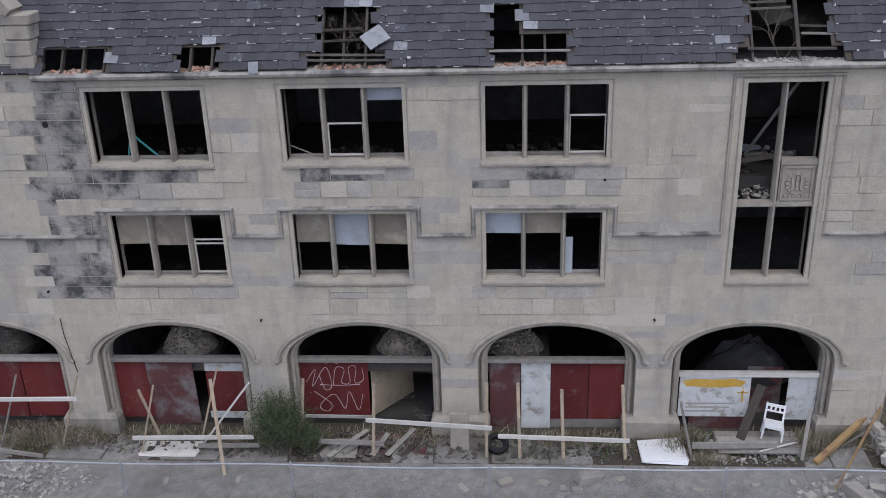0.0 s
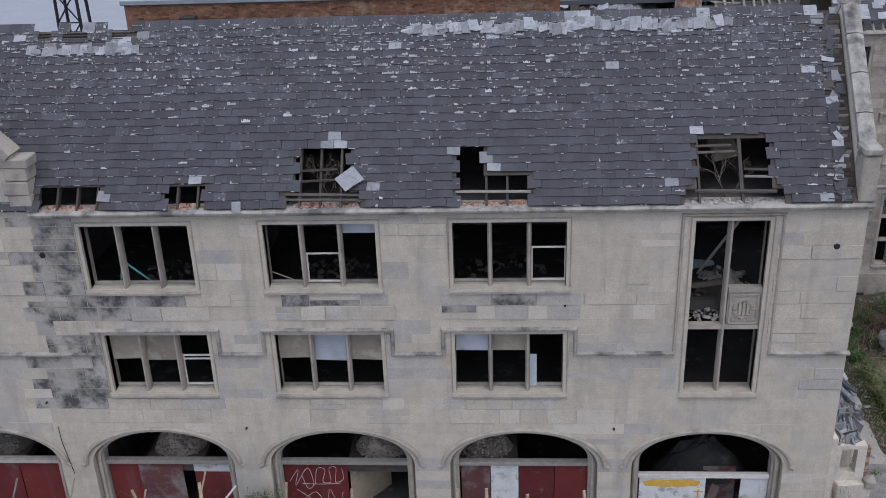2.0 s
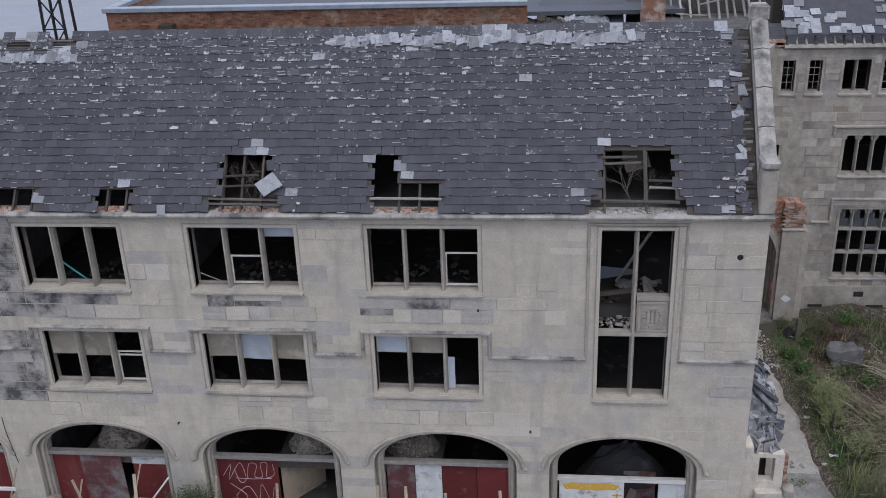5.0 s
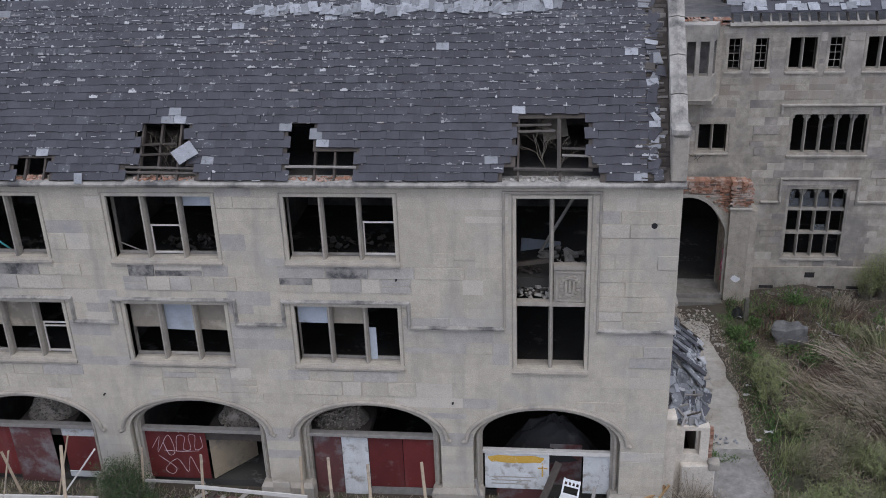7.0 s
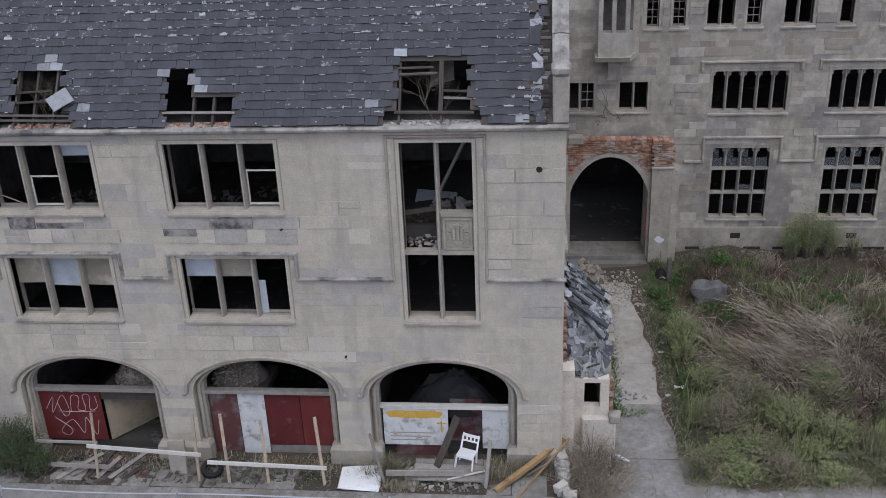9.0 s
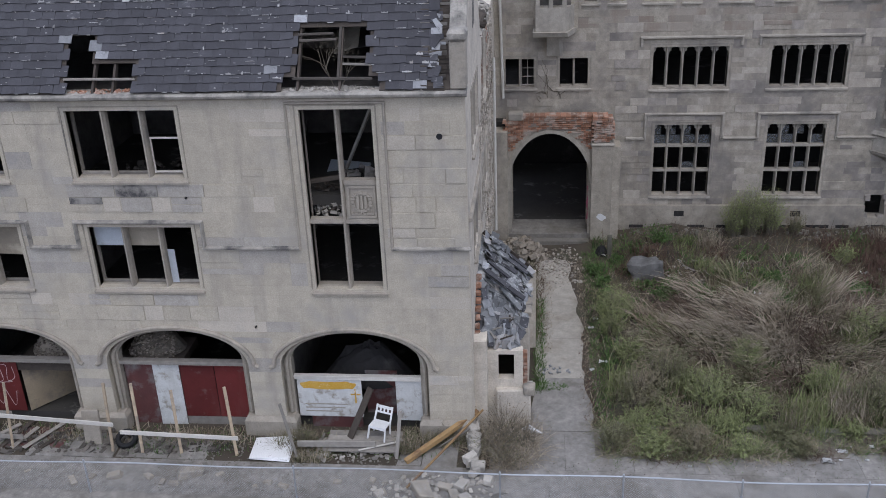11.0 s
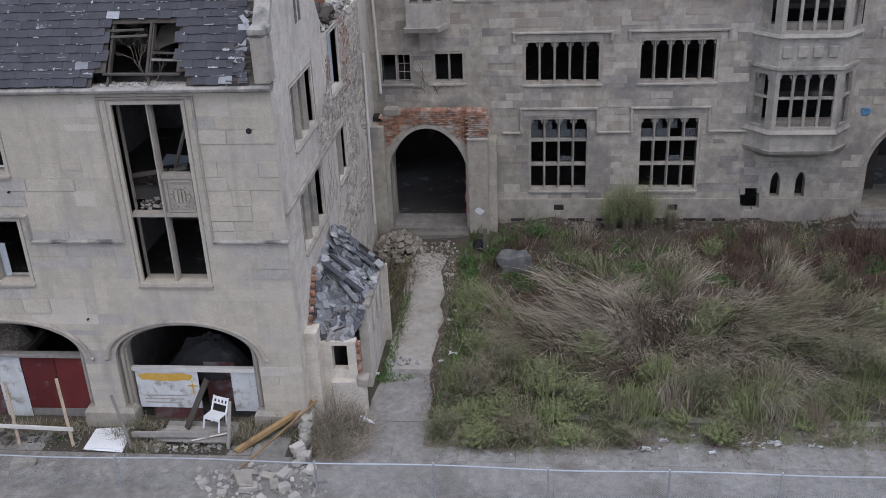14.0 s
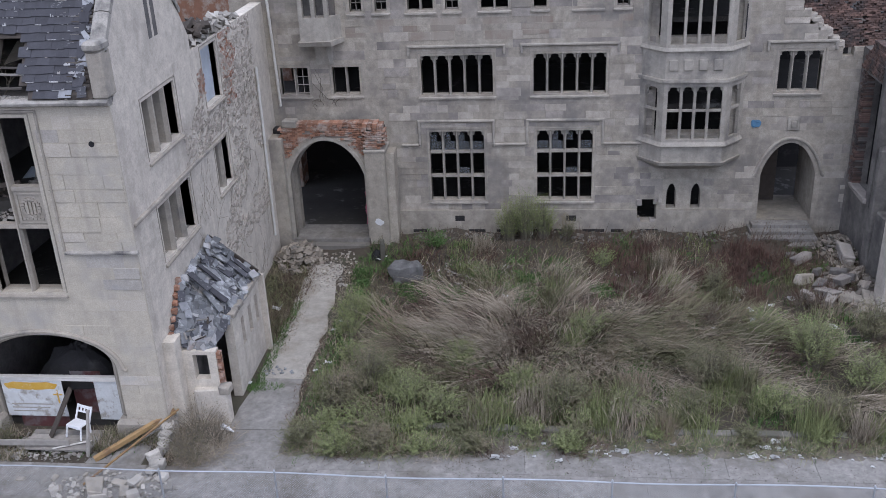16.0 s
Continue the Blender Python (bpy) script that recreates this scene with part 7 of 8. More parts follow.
weeds("arcade_weeds", 2000, field(-14.5, 11.0, -1.2, 0.1), (0.1, 0.3), (0.1, 1.1), (0.015, 0.035), 10, LEAFGREEN, "green weeds along the foot of the arcade", droop=0.4)
weeds("joint_weeds", 500, field(12.0, 36, -1.55, -1.3), (0.04, 0.12), (0.3, 1.3), (0.012, 0.03), 11, LEAFGREEN, "weeds growing in the pavement joints", droop=0.4)
for i, x in enumerate((15.6, 17.4, 18.9, 20.6, 23.2, 25.4, 27.6, 30.1)):
    weeds("joint_weeds", 420, clump(x, -0.45, 0.16, 0.95), (0.04, 0.14), (0.3, 1.3), (0.012, 0.03), 500 + i, BROWNSTALK if i % 2 else LEAFGREEN, "weeds growing in a pavement joint", droop=0.4)
weeds("path_weeds", 900, clump(13.6, 2.9, 0.7, 0.25), (0.06, 0.2), (0.3, 1.3), (0.015, 0.035), 520, LEAFGREEN, "green weeds in the crack of the path", droop=0.4)
weeds("path_weeds", 1600, field(13.2, 13.8, 5.0, 12.5), (0.08, 0.25), (0.3, 1.3), (0.012, 0.03), 521, STRAW, "dry grass creeping over the path edge", droop=0.4)
weeds("path_weeds", 1800, field(14.8, 15.5, 0.6, 12.5), (0.08, 0.3), (0.3, 1.3), (0.012, 0.03), 522, STRAW, "dry grass creeping over the path edge", droop=0.4)
for i, (x, y, rx, ry, n, hi) in enumerate(((-11.9, -0.45, 1.0, 0.4, 500, 0.7), (-13.2, -0.6, 0.9, 0.4, 350, 0.5), (-9.6, -0.25, 0.8, 0.25, 260, 0.5), (-6.6, -0.5, 0.6, 0.4, 300, 0.6), (3.0, -0.35, 1.3, 0.3, 420, 0.45), (5.9, -0.6, 0.6, 0.45, 420, 0.7), (6.5, -1.2, 0.7, 0.3, 300, 0.5), (9.6, -0.5, 0.6, 0.5, 380, 0.8), (10.6, -0.2, 0.7, 0.4, 420, 0.8), (-1.2, -0.5, 0.6, 0.3, 200, 0.35))):
    for q, mat_ in enumerate((STRAW, OLIVE)):
        weeds("arcade_grass", n, clump(x, y, rx, ry), (0.12, hi), (0.05, 1.0), (0.01, 0.022), 560 + 2 * i + q, mat_, "clump of dry grass at the foot of the arcade", droop=0.45)
heap("arcade_debris", -3.6, -0.7, 0.03, 8.0, 0.7, 0.05, 400, 0.14, DARKSCRAP, "splintered wood, bark and dirt before the arcade", "debris", seed=101, long=3.5)
heap("arcade_debris", 7.4, -0.7, 0.03, 1.9, 0.6, 0.05, 110, 0.14, TIMBER, "grey splinters and scraps before the arcade", "debris", seed=102, long=4.0)
heap("arcade_dust", -14.0, -2.6, 0.0, 4.5, 1.6, 0.03, 900, 0.06, RUBBLE, "pale plaster dust and chips spread on the slabs", "rubble", seed=103)
# ragged growth spilling over the kerb on to the slabs
def spill(x, y):
    reach = -0.35 - 0.5 * max(0.0, min(1.0, (22.0 - x) / 4)) + 0.6 * noise.noise((x * 0.8, 1.0, 61.0))
    if x > 21.5 and y > 0.3 and noise.noise((x * 0.7, 2.0, 63.0)) < 0.25:
        return 0.04
    return 0.0 if y < reach else min(1.0, 0.15 + 0.9 * max(0.0, noise.noise((x * 0.9, y * 0.9, 62.0)) + 0.25 + (0.3 if x < 21 else 0)))
for i, (mat_, n, hi) in enumerate(((STRAW, 5000, 0.6), (OLIVE, 8000, 0.65), (SPRING, 5200, 0.6), (LEAFGREEN, 3500, 0.45))):
    weeds("kerb_spill", n, field(15.2, 36.0, -1.3, 0.9, spill), (0.1, hi), (0.3, 1.4), (0.012, 0.026), 530 + i, mat_, "mixed dry and green growth spilling over the kerb", droop=0.6)
# tufts of long fallen grass, combed outwards from the middle of the court
rt = random.Random(71)
tufts = 0
while tufts < 150:
    x, y = rt.gauss(24.0, 4.6), rt.gauss(5.4, 2.3)
    if not (16.6 < x < 34.5 and 1.6 < y < 12.5):
        continue
    dx, dy = (x - 23.3) * 0.28 + rt.gauss(0, 0.5), (y - 7.4) * 0.3 - 0.25 + rt.gauss(0, 0.4)
    k = max(1.0, math.hypot(dx, dy))
    weeds("fallen_grass", rt.randint(70, 150), clump(x, y, rt.uniform(0.35, 0.9)), (0.7, 1.9), (0.15, 0.7), (0.018, 0.042), 900 + tufts, (STRAW, STRAW, STRAW, OLIVE, OLIVE, BROWNSTALK)[rt.randrange(6)],
          "tuft of long fallen straw-coloured grass", wind=(0.8 * dx / k, 0.8 * dy / k), droop=0.7)
    tufts += 1
# upright fine grass, fresh green
for i in range(64):
    front = i < 40
    x = rt.uniform(15.9, 35) if front else rt.uniform(16.5, 34)
    y = (0.5 + abs(rt.gauss(0, 1.1))) if front else rt.uniform(3, 14.4)
    n = rt.randint(120, 320)
    h = rt.uniform(0.5, 1.25) if front else rt.uniform(0.35, 0.9)
    weeds("green_grass", n, clump(x, y, rt.uniform(0.3, 0.75)), (h * 0.6, h * 1.25), (0.0, 0.6), (0.014, 0.03), 1000 + i, (SPRING, SPRING, OLIVE, OLIVE, STRAW)[rt.randrange(5)], "upright clump of fine yellow-green grass", droop=0.25)
for i in range(70):
    x, y = rt.uniform(16, 34), rt.uniform(2, 14)
    weeds("green_leaves", 100, clump(x, y, rt.uniform(0.3, 0.8), rt.uniform(0.2, 0.5)), (0.1, 0.32), (0.3, 1.3), (0.04, 0.08), 1100 + i, LEAFGREEN, "patch of fresh green leafy weeds", droop=0.3)
heap("leaf_litter", 25.6, 0.3, 0.02, 10.4, 0.22, 0.03, 1100, 0.07, DARKSCRAP, "dirt and dead leaves drifted along the kerb", "leaf litter", seed=97)
heap("leaf_litter", 25.0, -1.3, 0.02, 12.0, 0.5, 0.01, 900, 0.028, DARKSCRAP, "dirt gathered in the pavement joints", "leaf litter", seed=98)

def shrub(name, x, y, h, rad, n_stems, leaf, leaf_mat, stem_mat, label, seed, per=22, up=0.5, category="shrub", thin=0.3, scatter=0.13, forks=0):
    """Stems that rise and fork from a base, with many small leaves along their upper parts."""
    r = random.Random(seed)
    t = thing(name, label, category, at=(x, y, ground_height(x, y)))
    b = bmesh.new()
    V, F = [], []
    for k in range(n_stems):
        a, q = r.uniform(0, 6.283), math.sqrt(r.random())
        top = Vector((rad * q * math.cos(a), rad * q * math.sin(a), h * r.uniform(0.45, 1.0) * (1.1 - 0.4 * q)))
        mid = Vector((top.x * 0.45, top.y * 0.45, top.z * 0.55))
        root = Vector((r.uniform(-1, 1) * rad * 0.35, r.uniform(-1, 1) * rad * 0.35, -0.03))
        tube((root, mid, top), 0.010, 3, b, 0.003)
        runs = [(root, mid, top)]
        for _ in range(forks):
            s = r.uniform(0.3, 0.8)
            p = root * (1 - s) ** 2 + mid * 2 * s * (1 - s) + top * s * s
            e = p + Vector((r.gauss(0, 0.3), r.gauss(0, 0.3), r.uniform(0.5, 1.0))) * h * 0.3
            tube((p, (p + e) / 2, e), 0.006, 3, b, 0.002)
            runs.append((p, (p + e) / 2, e))
        for _ in range(per):
            r0, m0, t0 = r.choice(runs)
            s = r.uniform(up, 1.05)
            p = (r0 * (1 - s) ** 2 + m0 * 2 * s * (1 - s) + t0 * s * s) + Vector((r.gauss(0, 1), r.gauss(0, 1), r.gauss(0, 0.8))) * rad * scatter
            l = leaf * r.uniform(0.5, 1.2)
            d = Vector((r.gauss(0, 1), r.gauss(0, 1), r.gauss(0.8, 0.8))).normalized()
            e = d.cross(Vector((r.gauss(0, 1), r.gauss(0, 1), r.gauss(0, 1)))).normalized() * l * thin
            o = len(V)
            V += [p, p + d * l * 0.5 + e, p + d * l, p + d * l * 0.5 - e]
            F.append((o, o + 1, o + 2, o + 3))
    tagged(part("twig_growth", b, stem_mat, t), kind="stuff")
    stuff("leaves", V, F, leaf_mat, parent=t)
    return t
def feathery(name, x, y, h, rad, seed, n, mat, label):
    """A bush of many fine arching shoots, each set with tiny narrow leaves."""
    r = np.random.RandomState(seed)
    t = thing(name, label, "shrub", at=(x, y, ground_height(x, y)))
    V, F, W, G = [], [], [], []
    for k in range(n):
        a, q = r.rand() * 6.283, math.sqrt(r.rand())
        out = Vector((math.cos(a), math.sin(a), 0)) * rad * q
        L = h * (0.6 + 0.45 * r.rand()) * (1.1 - 0.45 * q * q)
        root = out * 0.45
        top = out * 1.05 + Vector((r.normal() * 0.08, r.normal() * 0.08, L))
        mid = root * 0.7 + out * 0.2 + Vector((0, 0, L * 0.55))
        side = Vector((-math.sin(a), math.cos(a), 0)) * 0.006
        o = len(W)
        W += [root - side, root + side, mid + side, mid - side, top]
        G += [(o, o + 1, o + 2, o + 3), (o + 3, o + 2, o + 4)]
        for _ in range(19):
            f = 0.25 + 0.82 * r.rand()
            p = root * (1 - f) ** 2 + mid * 2 * f * (1 - f) + top * f * f
            d = Vector((r.normal(), r.normal(), 0.5 + r.normal() * 0.6)).normalized()
            l = 0.05 + 0.075 * r.rand()
            e = Vector((-d.y, d.x, r.normal() * 0.5)) * 0.011
            o = len(V)
            V += [p - e, p + e, p + d * l]
            F.append((o, o + 1, o + 2))
    stuff("twig_growth", W, G, VINE, parent=t)
    stuff("leaves", V, F, mat, parent=t)
for i, (x, y, h, rad) in enumerate(((15.95, 7.1, 1.35, 0.75), (15.9, 6.2, 0.9, 0.6), (17.3, 2.7, 1.6, 1.0), (16.4, 1.7, 1.3, 0.85), (18.6, 1.9, 1.3, 0.8), (17.2, 0.9, 0.8, 0.8), (19.8, 1.3, 1.0, 0.8), (21.3, 1.0, 0.8, 0.7), (23.6, 1.7, 1.4, 0.95), (24.2, 0.9, 0.9, 0.7), (25.6, 1.3, 1.1, 0.7), (22.3, 2.4, 1.0, 0.8), (28.4, 3.3, 1.7, 1.0), (27.5, 1.6, 0.9, 0.7), (30.2, 1.7, 1.0, 0.8), (32.0, 4.8, 2.0, 1.0), (33.3, 3.4, 1.4, 0.9), (31.8, 1.5, 0.9, 0.8), (29.5, 9.6, 1.5, 0.6), (22.2, 14.4, 2.3, 0.7), (21.5, 14.3, 1.9, 0.6), (23.0, 14.3, 1.9, 0.6), (24.0, 14.3, 1.2, 0.4), (26.4, 4.9, 1.0, 0.8), (20.2, 4.3, 0.9, 0.7), (16.3, 4.4, 1.0, 0.6), (24.6, 6.0, 0.9, 0.8), (27.6, 6.8, 1.1, 0.8), (34.3, 6.3, 1.5, 0.8), (25.4, 12.0, 0.9, 0.6), (30.8, 6.4, 1.1, 0.8))):
    feathery("sapling", x, y, h, rad, 200 + i, int(165 * rad * h), (SPRING, SPRING, OLIVE, OLIVE, SPRING)[i % 5], "thin-stemmed feathery shrub just coming into pale green leaf")
for i, (x, y, h, rad) in enumerate(((16.3, 0.55, 0.75, 0.6), (17.6, 0.45, 0.6, 0.6), (19.0, 0.6, 0.7, 0.6), (20.4, 0.4, 0.5, 0.5), (22.6, 0.5, 0.55, 0.5), (24.0, 0.35, 0.7, 0.6), (26.3, 0.5, 0.55, 0.5), (29.0, 0.4, 0.5, 0.5), (31.2, 0.4, 0.5, 0.5), (15.6, -0.2, 0.8, 0.6), (16.7, -0.5, 0.7, 0.6), (17.9, -0.3, 0.8, 0.6), (19.3, -0.5, 0.6, 0.5), (20.9, -0.3, 0.6, 0.5), (23.7, -0.2, 0.7, 0.5))):
    feathery("sapling", x, y, h, rad, 260 + i, int(220 * rad), (SPRING, OLIVE)[i % 2], "feathery weeds hanging over the concrete kerb")
    weeds("kerb_grass", 260, clump(x + 0.4, y - 0.1, 0.8, 0.4), (0.15, 0.5), (0.3, 1.4), (0.012, 0.026), 1380 + i, (STRAW, BROWNSTALK, REDBROWN)[i % 3], "dry grass lying over the kerb", droop=0.6)
for i in range(34):
    x, y = 25.2 + 9.6 * rt.random(), 8.0 + 5.4 * rt.random()
    weeds("red_brown_weeds", 260, clump(x, y, rt.uniform(0.5, 1.0)), (0.3, 0.8), (0.0, 1.0), (0.014, 0.03), 1300 + i, REDBROWN, "dead reddish-brown weed stalks in a thicket", droop=0.3)
for i in range(12):
    x, y = 16.8 + 4.5 * rt.random(), 8.6 + 4.6 * rt.random()
    weeds("red_brown_weeds", 160, clump(x, y, rt.uniform(0.4, 0.8)), (0.15, 0.5), (0.2, 1.3), (0.014, 0.03), 1340 + i, REDBROWN, "dead reddish-brown weeds on bare soil", droop=0.3)
heap("fallen_sticks", 19.6, 11.4, 0.1, 2.4, 1.3, 0.18, 110, 0.07, TIMBER, "pale fallen sticks and laths in the weeds", "sticks", seed=111, long=14.0, base=ground_height)
heap("fallen_sticks", 18.4, 12.9, 0.1, 2.2, 0.8, 0.15, 60, 0.07, DARKWOOD, "dark fallen branches in the weeds", "sticks", seed=112, long=14.0, base=ground_height)
for i, (x, y, h, rad) in enumerate(((18.3, 13.6, 0.75, 0.65), (18.0, 8.7, 0.55, 0.55), (19.4, 8.9, 0.4, 0.8), (22.4, 10.6, 0.4, 0.7), (26.0, 3.4, 0.45, 0.8), (15.5, 11.2, 0.5, 0.4), (15.9, 9.0, 0.5, 0.35), (15.8, 10.0, 0.45, 0.35), (20.6, 11.0, 0.4, 0.8), (25.2, 9.2, 0.4, 0.7), (16.5, 12.2, 0.4, 0.4))):
    shrub("green_bush", x, y, h, rad, 22, 0.1, LEAFGREEN, VINE, "low bright green leafy weed clump", 300 + i, per=40, up=0.2)
shrub("dark_bush", -5.5, -0.95, 2.15, 1.05, 80, 0.075, EVERGREEN, VINE, "dense dark green feathery bush before the arcade", 401, per=170, up=0.1, thin=0.16, scatter=0.07, forks=6)
shrub("dark_bush", -4.65, -1.0, 1.2, 0.6, 30, 0.07, EVERGREEN, VINE, "lower dark green feathery bush before the arcade", 402, per=120, up=0.1, thin=0.16, scatter=0.08, forks=5)
for i, (x, y, h, rad) in enumerate(((12.3, 0.0, 1.5, 1.0), (12.1, -0.7, 1.1, 0.9), (12.9, -0.3, 1.1, 0.8), (12.4, -1.2, 0.8, 0.8), (10.6, 0.1, 0.9, 0.6), (6.2, -0.6, 0.8, 0.5), (-11.8, -0.7, 0.7, 0.9), (-13.0, -0.5, 0.6, 0.8), (26.5, 9.5, 0.9, 1.0), (29.0, 7.4, 0.9, 0.9), (32.5, 8.4, 1.1, 0.9))):
    shrub("dry_brush", x, y, h, rad, 70, 0.06, BROWNSTALK if i > 7 else OLIVE if i % 2 else STRAW, VINE, "tangle of dry twigs and a few leaves", 420 + i, per=9, up=0.3)
weeds("brush_grass", 1500, clump(12.4, -0.4, 1.1, 1.2), (0.4, 0.9), (0.3, 1.3), (0.01, 0.02), 77, STRAW, "dry grass tangled in the brush by the corner", droop=0.5)

# bare twiggy saplings growing in the roof
def bare_tree(x, y, z, h, seed, label="leafless twiggy sapling growing in the ruin", fan=0.6):
    r = random.Random(seed)
    t = thing("bare_sapling", label, "sapling", "bare saplings", at=(x, y, z))
    b = bmesh.new()
    def grow(p, d, l, rr, depth):
        q = p + d * l
        tube((p, (p + q) / 2 + Vector((r.gauss(0, 1), r.gauss(0, 1), 0)) * l * 0.05, q), rr, 4, b, rr * 0.6)
        if depth:
            for _ in range(3):
                nd = (d + Vector((r.gauss(0, 1), r.gauss(0, 1), r.gauss(0.1, 0.6))) * fan).normalized()
                grow(p + d * l * r.uniform(0.5, 1), nd, l * r.uniform(0.5, 0.75), rr * 0.55, depth - 1)
    for k in range(3):
        grow(Vector((0, 0, 0)), Vector((r.gauss(0, 0.25), r.gauss(0, 0.25), 1)).normalized(), h * 0.45, 0.014, 4)
    part("branching", b, VINE, t)
bare_tree(-2.9, 0.75, 10.62, 1.9, 11)
bare_tree(7.9, 0.75, 10.62, 1.9, 12)
bare_tree(3.3, 21.4, 10.95, 2.6, 13, "leafless twiggy shrub before the brick wall")
bare_tree(-5.0, 21.4, 10.95, 2.0, 14, "leafless twiggy shrub before the brick wall")

# dead vines on the side wall
r3 = random.Random(33)
bm = bmesh.new()
for k in range(70):
    y, z = r3.uniform(4.8, 12.8), r3.choice((0.4, 2.0, 4.0, 5.0, 7.4, 7.6))
    pts = [Vector((EX + 0.025, y, z))]
    a = r3.gauss(1.4, 0.5)
    for _ in range(r3.randint(8, 20)):
        a += r3.gauss(0, 0.45)
        a = max(0.2, min(2.9, a))
        q = pts[-1] + Vector((0, math.cos(a) * 0.16, math.sin(a) * 0.17))
        if q.z > 10.4 or q.y > 13.4 or any(o[0] - 0.05 < q.y < o[1] + 0.05 and o[2] < q.z < o[3] for o in side_open):
            break
        q.x = EX + r3.uniform(0.015, 0.05)
        pts.append(q)
    if len(pts) > 2:
        tube(pts, 0.006, 3, bm, 0.003)
tagged(solid("dead_vines", bm, VINE, "web of leafless vines clinging to the side wall", "vines"), kind="stuff")
bm = bmesh.new()
for k in range(10):
    pts = [Vector((13.9 + r3.uniform(-0.7, 0.7), NY - 0.03, 6.3 + r3.uniform(-0.2, 0.2)))]
    a = r3.uniform(0.6, 2.4)
    for _ in range(12):
        a += r3.gauss(0, 0.5)
        q = pts[-1] + Vector((math.cos(a) * 0.13, 0, math.sin(a) * 0.13))
        if q.z > 8.1 or q.x < 13.1 or q.x > 14.05 and q.z > 6.7:
            break
        pts.append(q)
    if len(pts) > 2:
        tube(pts, 0.014, 4, bm, 0.006)
tagged(solid("dead_vines", bm, VINE, "leafless vines on the rear wall", "vines"), kind="stuff")
# string course and rubble core laid bare on the side wall
part("string_course", soft_box(EX - 0.05, EX + 0.10, 0.1, 8.6, 7.1, 7.24, 0.03), TRIM, east_wall)
bm = bmesh.new()
for k in range(2600):
    y, z = r3.uniform(4.8, 13.2), r3.uniform(2.6, 10.6)
    n = noise.noise((y * 0.55, z * 0.55, 8.0))
    band = 7.25 < z < 8.3 + 0.5 * max(0, y - 5.2) or (y > 8.9 and n > -0.1) or (y > 6.8 and z < 5.2 and n > 0.1)
    if not band or any(o[0] - 0.25 < y < o[1] + 0.25 and o[2] - 0.2 < z < o[3] + 0.2 for o in side_open):
        continue
    m = pose(EX, y, z, r3.uniform(-35, 35), r3.uniform(-14, 14), r3.uniform(-14, 14))
    w, h = r3.uniform(0.1, 0.34), r3.uniform(0.04, 0.10)
    box(bm, -0.05, r3.uniform(0.008, 0.03), -w / 2, w / 2, -h / 2, h / 2, m)
tagged(part("bare_rubble", bm, CORE, east_wall, "rough rubble core where the facing has fallen"), kind="stuff")
# brick laid bare on the side wall
bm = bmesh.new()
for k in range(300):
    z = 8.0 + 0.078 * int(r3.uniform(0, 34))
    y = 9.3 + r3.random() * 2.2 * (0.6 + 0.4 * noise.noise((z * 1.5, 3, 1)))
    box(bm, EX - 0.05, EX + r3.uniform(0.006, 0.02), y, y + 0.2, z, z + 0.066)
for k in range(60):
    z = 9.0 + 0.078 * int(r3.uniform(0, 12))
    y = 6.75 + r3.random() * 0.5
    box(bm, EX - 0.05, EX + r3.uniform(0.006, 0.02), y, y + 0.2, z, z + 0.066)
tagged(part("bare_brick", bm, BRICK, east_wall, "red brick core laid bare"), kind="stuff")
solid("window_sheet", boxes((EX - 0.28, EX - 0.25, 7.45, 9.0, 8.5, 10.5)), PALEBOARD, "grey-blue sheet closing the upper side window", "board")

# ---- what lies behind: brick range, bare roof frame, mast, street ----
back = thing("brick_range", "long red brick building behind with a pale metal coping", "building")
part("wall", boxes((-16.2, 4.6, 22.0, 22.35, -0.2, 12.75)), FARBRICK, back)
part("side_wall", boxes((-16.2, -15.9, 22.35, 45, -0.2, 12.75)), FARBRICK, back)
part("coping", soft_box(-16.35, 4.6, 21.85, 22.45, 12.75, 12.98, 0.03), COPING, back)
part("side_coping", soft_box(-16.35, -15.8, 22.45, 45, 12.75, 12.98, 0.03), COPING, back)
part("flat_roof", boxes((-15.9, 12, 22.35, 45, 12.2, 12.4)), FELT, back)
bm = bmesh.new()
for k in range(24):
    x = -15.8 + 0.13 * (k % 2)
    while x < 4.3:
        if rnd.random() < 0.6:
            box(bm, x, x + 0.235, 21.99 - rnd.uniform(0.004, 0.03), 22.05, 10.7 + 0.085 * k, 10.77 + 0.085 * k)
        x += 0.25
tagged(part("proud_bricks", bm, FARBRICK, back), kind="stuff")
part("lower_roof", boxes((-12.0, 4.5, 19.5, 21.95, -0.2, 10.95)), FELT, back, "low felt roof along the brick wall")
# not a buttress: a projecting block whose dark colour imitates a shaded recess
part("buttress", boxes((-13.4, -12.7, 21.4, 22.0, -0.2, 12.2)), DARKWOOD, back, "dark block coloured as a shaded recess with leaning poles")
rear_shed = thing("low_shed", "low shed roof of grey felt with torn white edge", "shed")
bm = bmesh.new()
hexa(bm, [(4.7, 20.6, 10.9), (9.2, 20.6, 10.9), (9.2, 26, 13.2), (5.5, 26, 13.2), (4.7, 20.6, 11.0), (9.2, 20.6, 11.0), (9.2, 26, 13.3), (5.5, 26, 13.3)])
part("felt_roof", bm, FELT, rear_shed)
part("shed_wall", boxes((4.7, 9.2, 20.8, 21.2, -0.2, 10.9)), BRICK, rear_shed)
heap("torn_edge", 7.3, 22.6, 11.85, 1.2, 0.7, 0.25, 110, 0.5, PALESLATE, seed=91, parent=rear_shed)
heap("torn_boards", 5.7, 22.3, 11.7, 0.7, 0.9, 0.35, 60, 0.5, DARKWOOD, seed=92, long=2.5, parent=rear_shed)
